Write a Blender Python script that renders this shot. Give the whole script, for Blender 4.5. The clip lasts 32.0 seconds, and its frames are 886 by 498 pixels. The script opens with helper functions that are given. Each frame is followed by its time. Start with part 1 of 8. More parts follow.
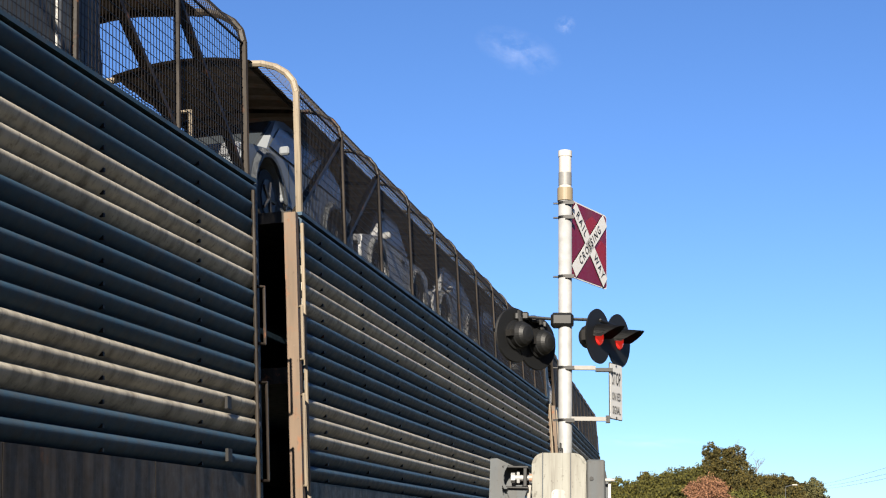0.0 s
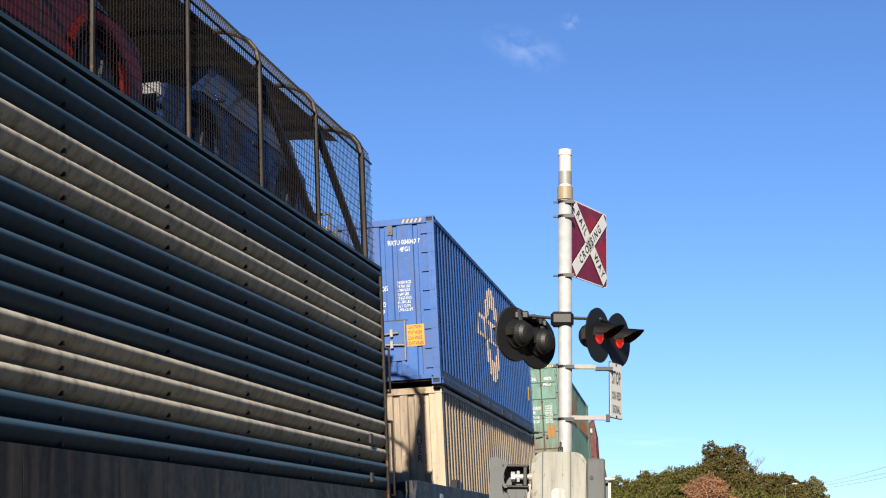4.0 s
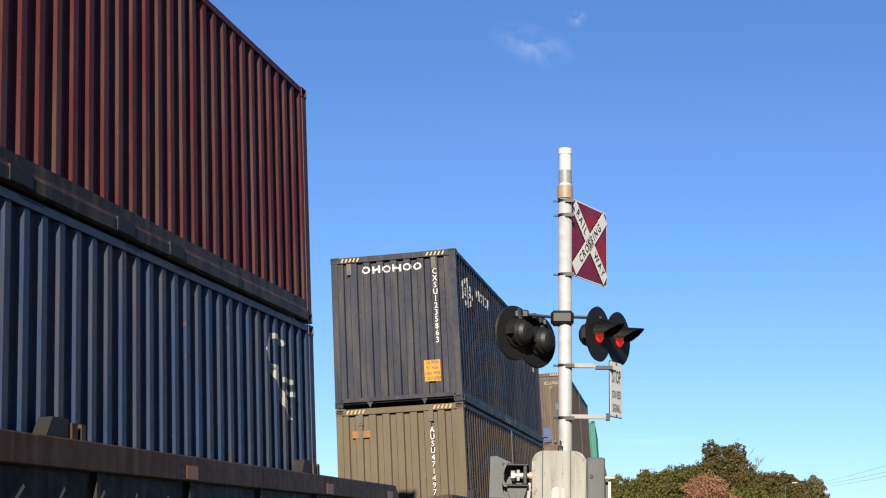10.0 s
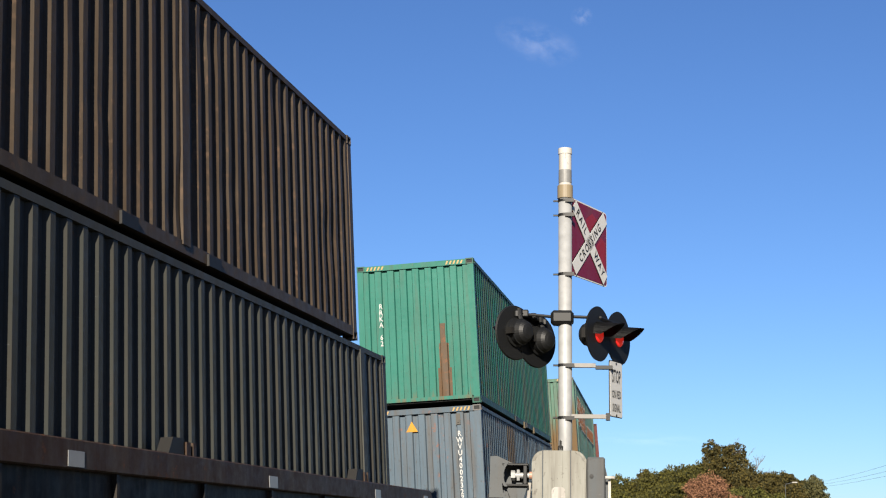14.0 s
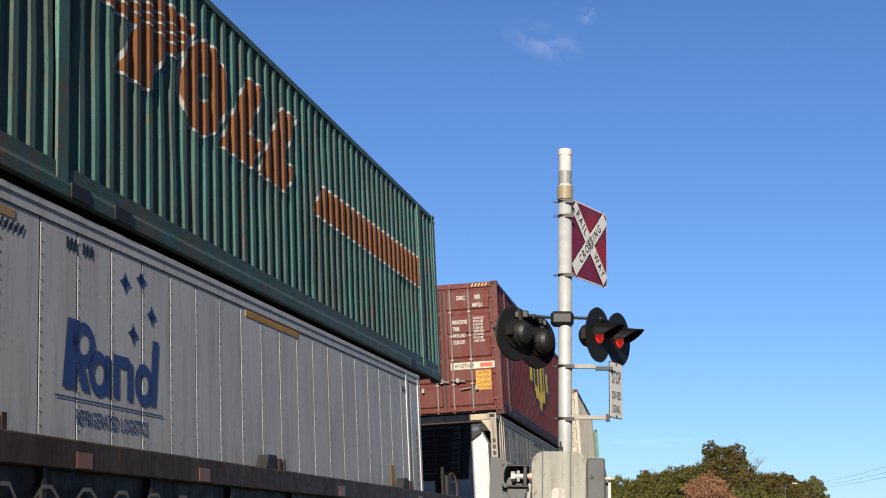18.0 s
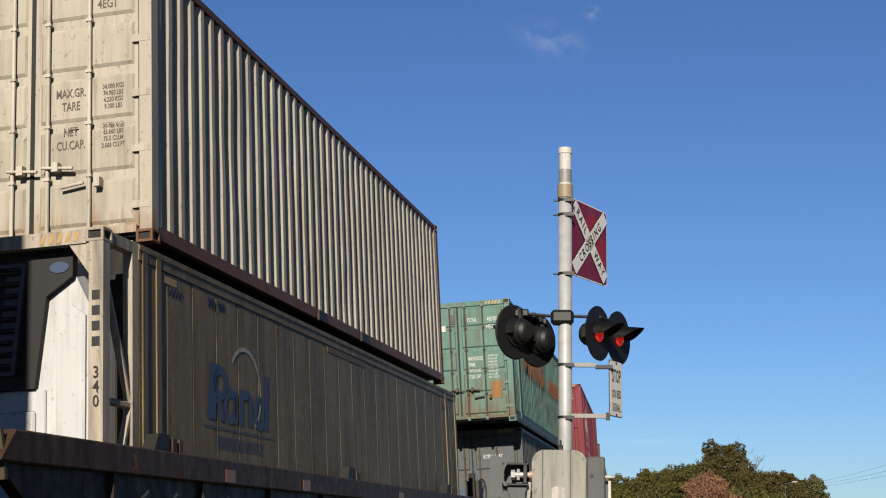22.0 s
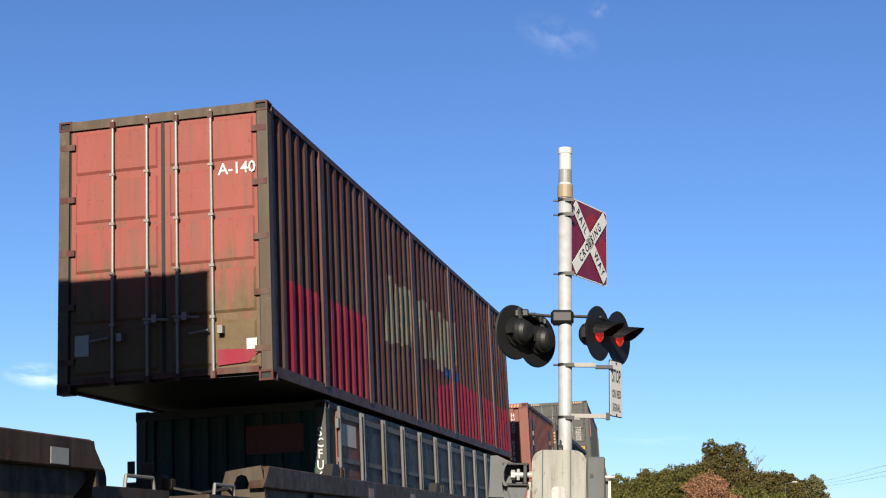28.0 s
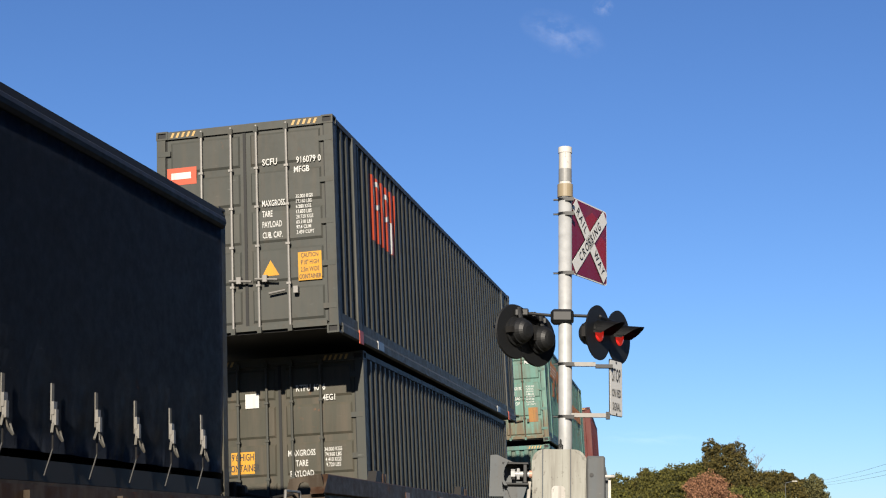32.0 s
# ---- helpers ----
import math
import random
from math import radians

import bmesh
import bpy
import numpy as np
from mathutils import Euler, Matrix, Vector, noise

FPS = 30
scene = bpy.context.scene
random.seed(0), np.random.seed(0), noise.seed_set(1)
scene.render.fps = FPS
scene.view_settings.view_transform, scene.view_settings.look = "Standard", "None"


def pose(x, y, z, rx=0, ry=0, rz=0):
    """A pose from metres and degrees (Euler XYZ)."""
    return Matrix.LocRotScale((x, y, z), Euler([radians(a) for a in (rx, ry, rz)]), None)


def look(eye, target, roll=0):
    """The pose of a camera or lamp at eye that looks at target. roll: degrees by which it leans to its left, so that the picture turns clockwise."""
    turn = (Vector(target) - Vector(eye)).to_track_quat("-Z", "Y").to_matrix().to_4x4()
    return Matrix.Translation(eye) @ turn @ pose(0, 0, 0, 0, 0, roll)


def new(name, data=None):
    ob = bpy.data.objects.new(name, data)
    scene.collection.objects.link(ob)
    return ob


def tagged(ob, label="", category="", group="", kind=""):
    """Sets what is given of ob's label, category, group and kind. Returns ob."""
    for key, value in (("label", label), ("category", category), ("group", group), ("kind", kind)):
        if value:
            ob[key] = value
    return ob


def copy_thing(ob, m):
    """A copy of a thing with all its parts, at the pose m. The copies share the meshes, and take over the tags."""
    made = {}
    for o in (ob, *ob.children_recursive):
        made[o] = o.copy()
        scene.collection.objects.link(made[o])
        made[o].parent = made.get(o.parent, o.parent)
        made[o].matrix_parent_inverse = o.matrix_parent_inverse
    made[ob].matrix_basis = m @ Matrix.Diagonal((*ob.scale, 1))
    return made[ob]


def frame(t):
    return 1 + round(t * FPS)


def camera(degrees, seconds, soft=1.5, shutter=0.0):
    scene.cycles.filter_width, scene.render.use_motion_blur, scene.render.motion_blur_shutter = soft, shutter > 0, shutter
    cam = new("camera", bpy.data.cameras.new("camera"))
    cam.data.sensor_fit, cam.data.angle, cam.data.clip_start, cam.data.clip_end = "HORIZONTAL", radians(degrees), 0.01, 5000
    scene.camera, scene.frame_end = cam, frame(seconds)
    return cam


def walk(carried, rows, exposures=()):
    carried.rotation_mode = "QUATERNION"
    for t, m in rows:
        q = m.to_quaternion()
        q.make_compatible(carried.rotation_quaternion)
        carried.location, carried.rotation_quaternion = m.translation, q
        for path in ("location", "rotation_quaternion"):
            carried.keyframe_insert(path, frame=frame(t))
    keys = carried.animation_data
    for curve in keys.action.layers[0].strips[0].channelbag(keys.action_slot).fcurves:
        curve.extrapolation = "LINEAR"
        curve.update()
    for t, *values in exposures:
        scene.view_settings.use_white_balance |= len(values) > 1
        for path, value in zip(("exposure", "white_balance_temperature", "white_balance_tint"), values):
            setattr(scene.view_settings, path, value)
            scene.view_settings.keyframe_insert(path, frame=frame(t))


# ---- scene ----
# ---------------------------------------------------------------- camera
FOV = 34.53
EYE_Z = 1.35
cam = camera(FOV, 32.0, soft=1.15)
# seconds and the small sway of the tripod head, in thousandths of a degree: pitch, yaw
SWAY = [(0, 90), (1, 68), (2.2, 84), (4.5, 38), (6, 20), (7, -12), (8.5, -12), (9.2, 16), (10, 4), (11, -40), (12, -48),
        (13, -16), (14, -5), (15.5, 20), (17, 38), (18.5, 30), (20, 18), (21, -12), (22.2, -26), (23.2, -2), (24.3, 16),
        (25.3, -8), (27.5, -16), (29, -50), (30.3, -82), (31.2, -80), (32, -52)]


def eye_pose(sway):
    return pose(0, 0, EYE_Z, 90 + 11.372 + sway / 1000, 0, 14.314) @ pose(0, 0, 0, 0, 0, 0.958)


# the film's camera opens and closes its iris as the light and dark boxes go by
IRIS = [(t, 1.66 + d) for t, d in ((0, 0.45), (1, 0.46), (2, 0.46), (4.5, 0.28), (6, 0.08), (7, 0.0), (8, 0.06), (9, 0.08), (10, 0.24), (11, 0.12), (12, 0.2), (13, 0.08), (16, 0.1), (17, -0.05), (18, 0.02), (19, 0.1), (21, 0.06), (22, -0.32), (23, -0.2), (24, 0.0), (25, 0.06), (28, 0.18), (29, 0.22), (30, 0.1), (31, 0.04), (32, 0.06))]
walk(cam, [(t, eye_pose(s)) for t, s in SWAY], IRIS)

# ---------------------------------------------------------------- world, sun, exposure
SUN_TRAVEL = Vector((-0.11, 1.0, -0.49)).normalized()
SUN_EL = math.asin(-SUN_TRAVEL.z)
SUN_AZ = math.atan2(-SUN_TRAVEL.x, -SUN_TRAVEL.y)

SKY_TINT = (0.472, 0.672, 1.01, 1)

world = bpy.data.worlds.new("sky")
scene.world = world
world.use_nodes = True
wn = world.node_tree
wn.nodes.clear()
w_out = wn.nodes.new("ShaderNodeOutputWorld")
w_bg = wn.nodes.new("ShaderNodeBackground")
w_sky = wn.nodes.new("ShaderNodeTexSky")
w_sky.sky_type = "NISHITA"
w_sky.sun_disc = False
w_sky.sun_elevation = SUN_EL
w_sky.sun_rotation = SUN_AZ
w_sky.altitude = 60
w_sky.air_density = 1.0
w_sky.dust_density = 0.05
w_sky.ozone_density = 2.2
w_bg.inputs["Strength"].default_value = 0.0362
w_tint = wn.nodes.new("ShaderNodeMix")
w_tint.data_type, w_tint.blend_type = "RGBA", "MULTIPLY"
w_tint.inputs[0].default_value = 1.0
w_tint.inputs[7].default_value = SKY_TINT
wn.links.new(w_sky.outputs[0], w_tint.inputs[6])
wn.links.new(w_tint.outputs[2], w_bg.inputs["Color"])
wn.links.new(w_bg.outputs[0], w_out.inputs["Surface"])

sun_data = bpy.data.lights.new("sun", "SUN")
sun_data.energy = 5.0
sun_data.angle = radians(0.55)
sun_data.color = (1.0, 0.90, 0.76)
sun = new("sun", sun_data)
sun.matrix_world = look((0, 0, 60), Vector((0, 0, 60)) + SUN_TRAVEL)

# ---------------------------------------------------------------- track geometry and train timing
CURVE = 0.001713         # 1 / radius in metres, bending to the left
TRACK_X = -6.630
RAIL_Z = 0.497
CANT = 3.72              # degrees
SPEED, SLOWING, EASING = 10.1824, -0.02003, 0.002405


def gone(t):
    u = t - 16
    return SPEED * u + SLOWING * u ** 2 / 2 + EASING * u ** 3 / 6


def on_track(s):
    """The pose of the canted track at the arc length s."""
    a = CURVE * s
    x = TRACK_X - (1 - math.cos(a)) / CURVE
    y = math.sin(a) / CURVE
    return pose(x, y, RAIL_Z, 0, 0, math.degrees(a)) @ pose(0, 0, 0, 0, -CANT, 0)


RIDES = []               # (thing, place in the train, height over the rail)


def ride(ob, middle, height):
    RIDES.append((ob, middle, height))
    ob.matrix_basis = on_track(middle - gone(0)) @ pose(0, 0, height)
    return ob


# ---------------------------------------------------------------- materials
def nodes_of(name):
    m = bpy.data.materials.new(name)
    m.use_nodes = True
    nt = m.node_tree
    b = nt.nodes["Principled BSDF"]
    return m, nt, b


def ramp(nt, src, p0, p1, c0=(0, 0, 0, 1), c1=(1, 1, 1, 1)):
    r = nt.nodes.new("ShaderNodeValToRGB")
    r.color_ramp.elements[0].position, r.color_ramp.elements[1].position = p0, p1
    r.color_ramp.elements[0].color, r.color_ramp.elements[1].color = c0, c1
    nt.links.new(src, r.inputs[0])
    return r.outputs[0]


def mix(nt, fac, a, b, blend="MIX"):
    m = nt.nodes.new("ShaderNodeMix")
    m.data_type, m.blend_type = "RGBA", blend
    for sock, v in ((m.inputs[0], fac), (m.inputs[6], a), (m.inputs[7], b)):
        if isinstance(v, (int, float)):
            sock.default_value = v
        elif isinstance(v, tuple):
            sock.default_value = v if len(v) == 4 else (*v, 1)
        else:
            nt.links.new(v, sock)
    return m.outputs[2]


def coords(nt, scale=(1, 1, 1), rnd=True):
    tc = nt.nodes.new("ShaderNodeTexCoord")
    mp = nt.nodes.new("ShaderNodeMapping")
    mp.inputs["Scale"].default_value = scale
    nt.links.new(tc.outputs["Object"], mp.inputs["Vector"])
    if not rnd:
        return mp.outputs[0]
    oi = nt.nodes.new("ShaderNodeObjectInfo")
    mul = nt.nodes.new("ShaderNodeMath")
    mul.operation = "MULTIPLY"
    mul.inputs[1].default_value = 37.0
    nt.links.new(oi.outputs["Random"], mul.inputs[0])
    add = nt.nodes.new("ShaderNodeVectorMath")
    nt.links.new(mp.outputs[0], add.inputs[0])
    nt.links.new(mul.outputs[0], add.inputs[1])
    return add.outputs[0]


def noise_of(nt, vec, scale, detail=4.0, rough=0.55):
    n = nt.nodes.new("ShaderNodeTexNoise")
    n.inputs["Scale"].default_value = scale
    n.inputs["Detail"].default_value = detail
    n.inputs["Roughness"].default_value = rough
    nt.links.new(vec, n.inputs["Vector"])
    return n.outputs["Fac"]


def dimmed(rgb):
    """Scales every base colour down to balance sun, sky and exposure, the dark ones most."""
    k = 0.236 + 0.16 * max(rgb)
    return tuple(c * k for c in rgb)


def paint(name, rgb, rust=0.15, dirt=0.3, rough=0.5, metal=0.0, fade=0.25, bump=0.15, rust_rgb=(0.13, 0.05, 0.022), dirt_rgb=(0.05, 0.04, 0.03), stain=None):
    """Weathered paint on steel: faded patches, vertical streaks of dirt, chips of rust."""
    m, nt, b = nodes_of(name)
    rgb = dimmed(rgb)
    v = coords(nt)
    vs = coords(nt, (2.2, 2.2, 0.22))
    big = noise_of(nt, v, 0.7, 3)
    fine = noise_of(nt, v, 9.0, 6, 0.65)
    streak = noise_of(nt, vs, 3.0, 5, 0.6)
    pale = tuple(min(1, c * 1.25 + 0.012) for c in rgb)
    deep = tuple(c * 0.72 for c in rgb)
    col = mix(nt, ramp(nt, big, 0.35, 0.7), deep, pale)
    col = mix(nt, 1 - fade, col, rgb)
    col = mix(nt, ramp(nt, streak, 0.5 - 0.15 * dirt, 0.74 - 0.1 * dirt, (0, 0, 0, 1), (min(1, dirt * 1.5),) * 3 + (1,)), col, dirt_rgb)
    runs = noise_of(nt, coords(nt, (7.0, 7.0, 0.35)), 3.0, 4, 0.6)
    col = mix(nt, ramp(nt, runs, 0.54, 0.72, (0, 0, 0, 1), (dirt,) * 3 + (1,)), col, tuple(c * 0.6 for c in dirt_rgb))
    scuff = noise_of(nt, coords(nt, (1.2, 1.2, 6.0)), 4.5, 6, 0.72)
    col = mix(nt, ramp(nt, scuff, 0.645, 0.72, (0, 0, 0, 1), (0.36,) * 3 + (1,)), col, tuple(min(0.7, c * 1.5 + 0.05) for c in rgb))
    pits = noise_of(nt, coords(nt, (1.0, 1.0, 0.7)), 24.0, 3, 0.6)
    col = mix(nt, ramp(nt, pits, 0.63, 0.70, (0, 0, 0, 1), (0.25 + 0.5 * dirt,) * 3 + (1,)), col, tuple(c * 0.5 for c in dirt_rgb))
    if stain:
        s0, s1, s_rgb, amount = stain
        tc = nt.nodes.new("ShaderNodeTexCoord")
        sep = nt.nodes.new("ShaderNodeSeparateXYZ")
        nt.links.new(tc.outputs["Object"], sep.inputs[0])
        run = nt.nodes.new("ShaderNodeMapRange")
        run.inputs["From Min"].default_value, run.inputs["From Max"].default_value = s0, s1
        nt.links.new(sep.outputs["Z"], run.inputs["Value"])
        patchy = nt.nodes.new("ShaderNodeMath")
        patchy.operation = "MULTIPLY_ADD"
        patchy.inputs[1].default_value, patchy.inputs[2].default_value = 2.2, -1.1
        nt.links.new(noise_of(nt, coords(nt, (3.4, 3.4, 0.2)), 1.7, 6, 0.65), patchy.inputs[0])
        both = nt.nodes.new("ShaderNodeMath")
        nt.links.new(run.outputs[0], both.inputs[0])
        nt.links.new(patchy.outputs[0], both.inputs[1])
        mask = ramp(nt, both.outputs[0], 0.35, 0.75, (0, 0, 0, 1), (amount,) * 3 + (1,))
        col = mix(nt, mask, col, mix(nt, fine, tuple(c * 0.55 for c in s_rgb), tuple(c * 1.4 for c in s_rgb)))
    chips = nt.nodes.new("ShaderNodeMath")
    chips.operation = "MULTIPLY"
    nt.links.new(ramp(nt, fine, 0.60 - 0.12 * rust, 0.70 - 0.12 * rust), chips.inputs[0])
    nt.links.new(ramp(nt, noise_of(nt, vs, 1.6, 3), 0.66 - 0.4 * rust, 0.85 - 0.4 * rust), chips.inputs[1])
    col = mix(nt, chips.outputs[0], col, rust_rgb)
    nt.links.new(col, b.inputs["Base Color"])
    rr = ramp(nt, fine, 0.3, 0.7, (rough - 0.08,) * 3 + (1,), (min(1, rough + 0.15),) * 3 + (1,))
    nt.links.new(rr, b.inputs["Roughness"])
    b.inputs["Metallic"].default_value = metal
    b.inputs["Specular IOR Level"].default_value = 0.1
    if bump:
        bp = nt.nodes.new("ShaderNodeBump")
        bp.inputs["Strength"].default_value = bump
        bp.inputs["Distance"].default_value = 0.006
        nt.links.new(noise_of(nt, v, 5.0, 5), bp.inputs["Height"])
        nt.links.new(bp.outputs[0], b.inputs["Normal"])
    return m


def plain(name, rgb, rough=0.5, metal=0.0, vary=0.12, scale=14.0):
    m, nt, b = nodes_of(name)
    rgb = dimmed(rgb)
    f = noise_of(nt, coords(nt), scale, 4)
    col = mix(nt, f, tuple(c * (1 - vary) for c in rgb), tuple(min(1, c * (1 + vary)) for c in rgb))
    nt.links.new(col, b.inputs["Base Color"])
    b.inputs["Roughness"].default_value, b.inputs["Metallic"].default_value = rough, metal
    b.inputs["Specular IOR Level"].default_value = 0.5 if rough < 0.3 else 0.25
    return m


GALV = plain("galvanised_steel", (0.42, 0.42, 0.41), 0.42, 0.75, 0.2, 6)
RUBBER = plain("black_rubber", (0.018, 0.018, 0.018), 0.7)
DARK = plain("dark_steel", (0.03, 0.028, 0.026), 0.6, 0.2)
WHITE_LETTER = paint("white_lettering", (0.75, 0.75, 0.72), 0.02, 0.15, 0.5, bump=0)
BLACK_LETTER = plain("black_lettering", (0.03, 0.03, 0.035), 0.5)
YELLOW = paint("yellow_decal", (0.72, 0.36, 0.035), 0.03, 0.25, 0.5, bump=0)
HAZARD = plain("hazard_yellow", (0.6, 0.38, 0.13), 0.5)
HAZARD_DARK = plain("hazard_black", (0.03, 0.028, 0.025), 0.5)
ROD = plain("galvanised_rod", (0.36, 0.345, 0.32), 0.45, 0.3, 0.2)


# ---------------------------------------------------------------- mesh helpers
def part(name, bm, material, parent, label=""):
    me = bpy.data.meshes.new(name)
    if isinstance(bm, bpy.types.Mesh):
        me = bm
    else:
        bmesh.ops.recalc_face_normals(bm, faces=bm.faces)
        bm.to_mesh(me)
        bm.free()
    if not me.materials:
        me.materials.append(material)
    ob = new(name, me)
    ob.parent = parent
    if label:
        ob["label"] = label
    return ob


def thing(name, label, category, group="", kind=""):
    return tagged(new(name), label, category, group, kind)


def box(bm, x0, x1, y0, y1, z0, z1, bevel=0.0):
    v = [bm.verts.new(p) for p in ((x0, y0, z0), (x1, y0, z0), (x1, y1, z0), (x0, y1, z0), (x0, y0, z1), (x1, y0, z1), (x1, y1, z1), (x0, y1, z1))]
    fs = [bm.faces.new([v[i] for i in q]) for q in ((0, 3, 2, 1), (4, 5, 6, 7), (0, 1, 5, 4), (1, 2, 6, 5), (2, 3, 7, 6), (3, 0, 4, 7))]
    if bevel:
        bmesh.ops.bevel(bm, geom=list({e for f in fs for e in f.edges}), offset=bevel, segments=1, affect="EDGES")
    return bm


def boxes(*bs, bevel=0.0):
    bm = bmesh.new()
    for b in bs:
        box(bm, *b, bevel=bevel)
    return bm


def tube(bm, p, q, r, n=8, r2=None, caps=True):
    """A rod from p to q."""
    p, q = Vector(p), Vector(q)
    d = (q - p)
    m = Matrix.Translation((p + q) / 2) @ d.to_track_quat("Z", "Y").to_matrix().to_4x4()
    bmesh.ops.create_cone(bm, cap_ends=caps, segments=n, radius1=r, radius2=r if r2 is None else r2, depth=d.length, matrix=m)
    return bm


def bent(bm, pts, r, n=8):
    for a, b in zip(pts, pts[1:]):
        tube(bm, a, b, r, n)
    for a in pts[1:-1]:
        bmesh.ops.create_uvsphere(bm, u_segments=n, v_segments=6, radius=r, matrix=Matrix.Translation(a))
    return bm


def prism(poly, d0, d1, axes):
    """A solid from a polygon (a, b) swept from d0 to d1; axes maps (a, b, d) to a point."""
    bm = bmesh.new()
    lo = [bm.verts.new(axes(a, b, d0)) for a, b in poly]
    hi = [bm.verts.new(axes(a, b, d1)) for a, b in poly]
    n = len(poly)
    bm.faces.new(lo)
    bm.faces.new(list(reversed(hi)))
    for i in range(n):
        bm.faces.new((lo[i], hi[i], hi[(i + 1) % n], lo[(i + 1) % n]))
    return bm


def corrugation(a0, a1, pitch, depth, lead=0.06):
    """Points (a, depth) of a trapezoid profile; depth 0 is the outermost."""
    n = max(1, round((a1 - a0 - 2 * lead) / pitch))
    p = (a1 - a0 - 2 * lead) / n
    pts = [(a0, 0.0)]
    for i in range(n):
        b = a0 + lead + i * p
        pts += [(b + 0.15 * p, 0.0), (b + 0.35 * p, depth), (b + 0.65 * p, depth), (b + 0.85 * p, 0.0)]
    pts.append((a1, 0.0))
    return pts


def grooves(a0, a1, pitch, depth, lead=0.05):
    """A pressed end wall: flats and valleys of like width with steep sides."""
    n = max(1, round((a1 - a0 - 2 * lead) / pitch))
    p = (a1 - a0 - 2 * lead) / n
    pts = [(a0, 0.0)]
    for i in range(n):
        b = a0 + lead + i * p
        pts += [(b + 0.24 * p, 0.0), (b + 0.31 * p, depth), (b + 0.69 * p, depth), (b + 0.76 * p, 0.0)]
    pts.append((a1, 0.0))
    return pts


def depth_at(profile, a):
    for (p, d), (q, e) in zip(profile, profile[1:]):
        if p <= a <= q:
            return d + (e - d) * (a - p) / max(1e-6, q - p)
    return 0.0


def corrugated(profile, z0, z1, axes, back=0.05, dents=0.0):
    """A sheet of that profile, with a flat back."""
    bm = bmesh.new()
    levels = [z0, z1] if not dents else [z0 + (z1 - z0) * i / 9 for i in range(10)]
    rows = []
    for z in levels:
        row = []
        for a, d in profile:
            e = 0.0
            if dents and z not in (z0, z1):
                e = dents * max(0.0, noise.noise((a * 0.9, z * 0.9, 3.1)) - 0.12)
            row.append(bm.verts.new(axes(a, z, d + e)))
        rows.append(row)
    for r0, r1 in zip(rows, rows[1:]):
        for i in range(len(r0) - 1):
            bm.faces.new((r0[i], r0[i + 1], r1[i + 1], r1[i]))
    bk = [[bm.verts.new(axes(a, z, back)) for a in (profile[0][0], profile[-1][0])] for z in (z0, z1)]
    bm.faces.new((bk[0][0], bk[1][0], bk[1][1], bk[0][1]))
    bm.faces.new([*rows[0], bk[0][1], bk[0][0]])
    bm.faces.new([*rows[-1], bk[1][1], bk[1][0]])
    return bm


def clip(poly, k, lim, keep_less):
    out = []
    for i, p in enumerate(poly):
        q = poly[(i + 1) % len(poly)]
        pin, qin = (p[k] <= lim) == keep_less, (q[k] <= lim) == keep_less
        if pin:
            out.append(p)
        if pin != qin:
            f = (lim - p[k]) / (q[k] - p[k])
            out.append(tuple(a + f * (b - a) for a, b in zip(p, q)))
    return out


def painted(bm, poly, profile, axes, lift=0.004):
    """Lays a convex patch (a, z) of paint on a corrugated sheet."""
    for (p, d), (q, e) in zip(profile, profile[1:]):
        if q - p < 1e-6:
            continue
        piece = clip(clip(poly, 0, p, False), 0, q, True) if len(poly) > 2 else []
        if len(piece) < 3:
            continue
        vs = [bm.verts.new(axes(a, z, d + (e - d) * (a - p) / (q - p) - lift)) for a, z in piece]
        bm.faces.new(vs)
    return bm


FONT_CACHE = {}


def letters(text, size, squeeze=0.75, gap=1.0):
    """Built-in font as a mesh, in the x-y plane, centred."""
    key = (text, size, squeeze, gap)
    if key in FONT_CACHE:
        return FONT_CACHE[key].copy()
    cu = bpy.data.curves.new("text", "FONT")
    cu.body, cu.size, cu.align_x, cu.align_y = text, size, "CENTER", "CENTER"
    cu.space_character, cu.resolution_u, cu.space_line = gap, 2, 0.85
    cu.offset = size * 0.013
    ob = bpy.data.objects.new("text", cu)
    scene.collection.objects.link(ob)
    me = bpy.data.meshes.new_from_object(ob.evaluated_get(bpy.context.evaluated_depsgraph_get()))
    bpy.data.objects.remove(ob)
    bpy.data.curves.remove(cu)
    for v in me.vertices:
        v.co.x *= squeeze
    me.materials.clear()
    FONT_CACHE[key] = me
    return me.copy()


def writing(text, size, at, facing, material, parent, squeeze=0.75, name="lettering", gap=1.0, tilt=0):
    """Lettering at a point, facing 'front' (towards -y) or 'side' (towards +x)."""
    me = letters(text, size, squeeze, gap)
    turn = pose(0, 0, 0, 90, 0, 0) if facing == "front" else pose(0, 0, 0, 90, 0, 90)
    me.transform(Matrix.Translation(at) @ turn @ pose(0, 0, 0, 0, 0, tilt))
    return part(name, me, material, parent)


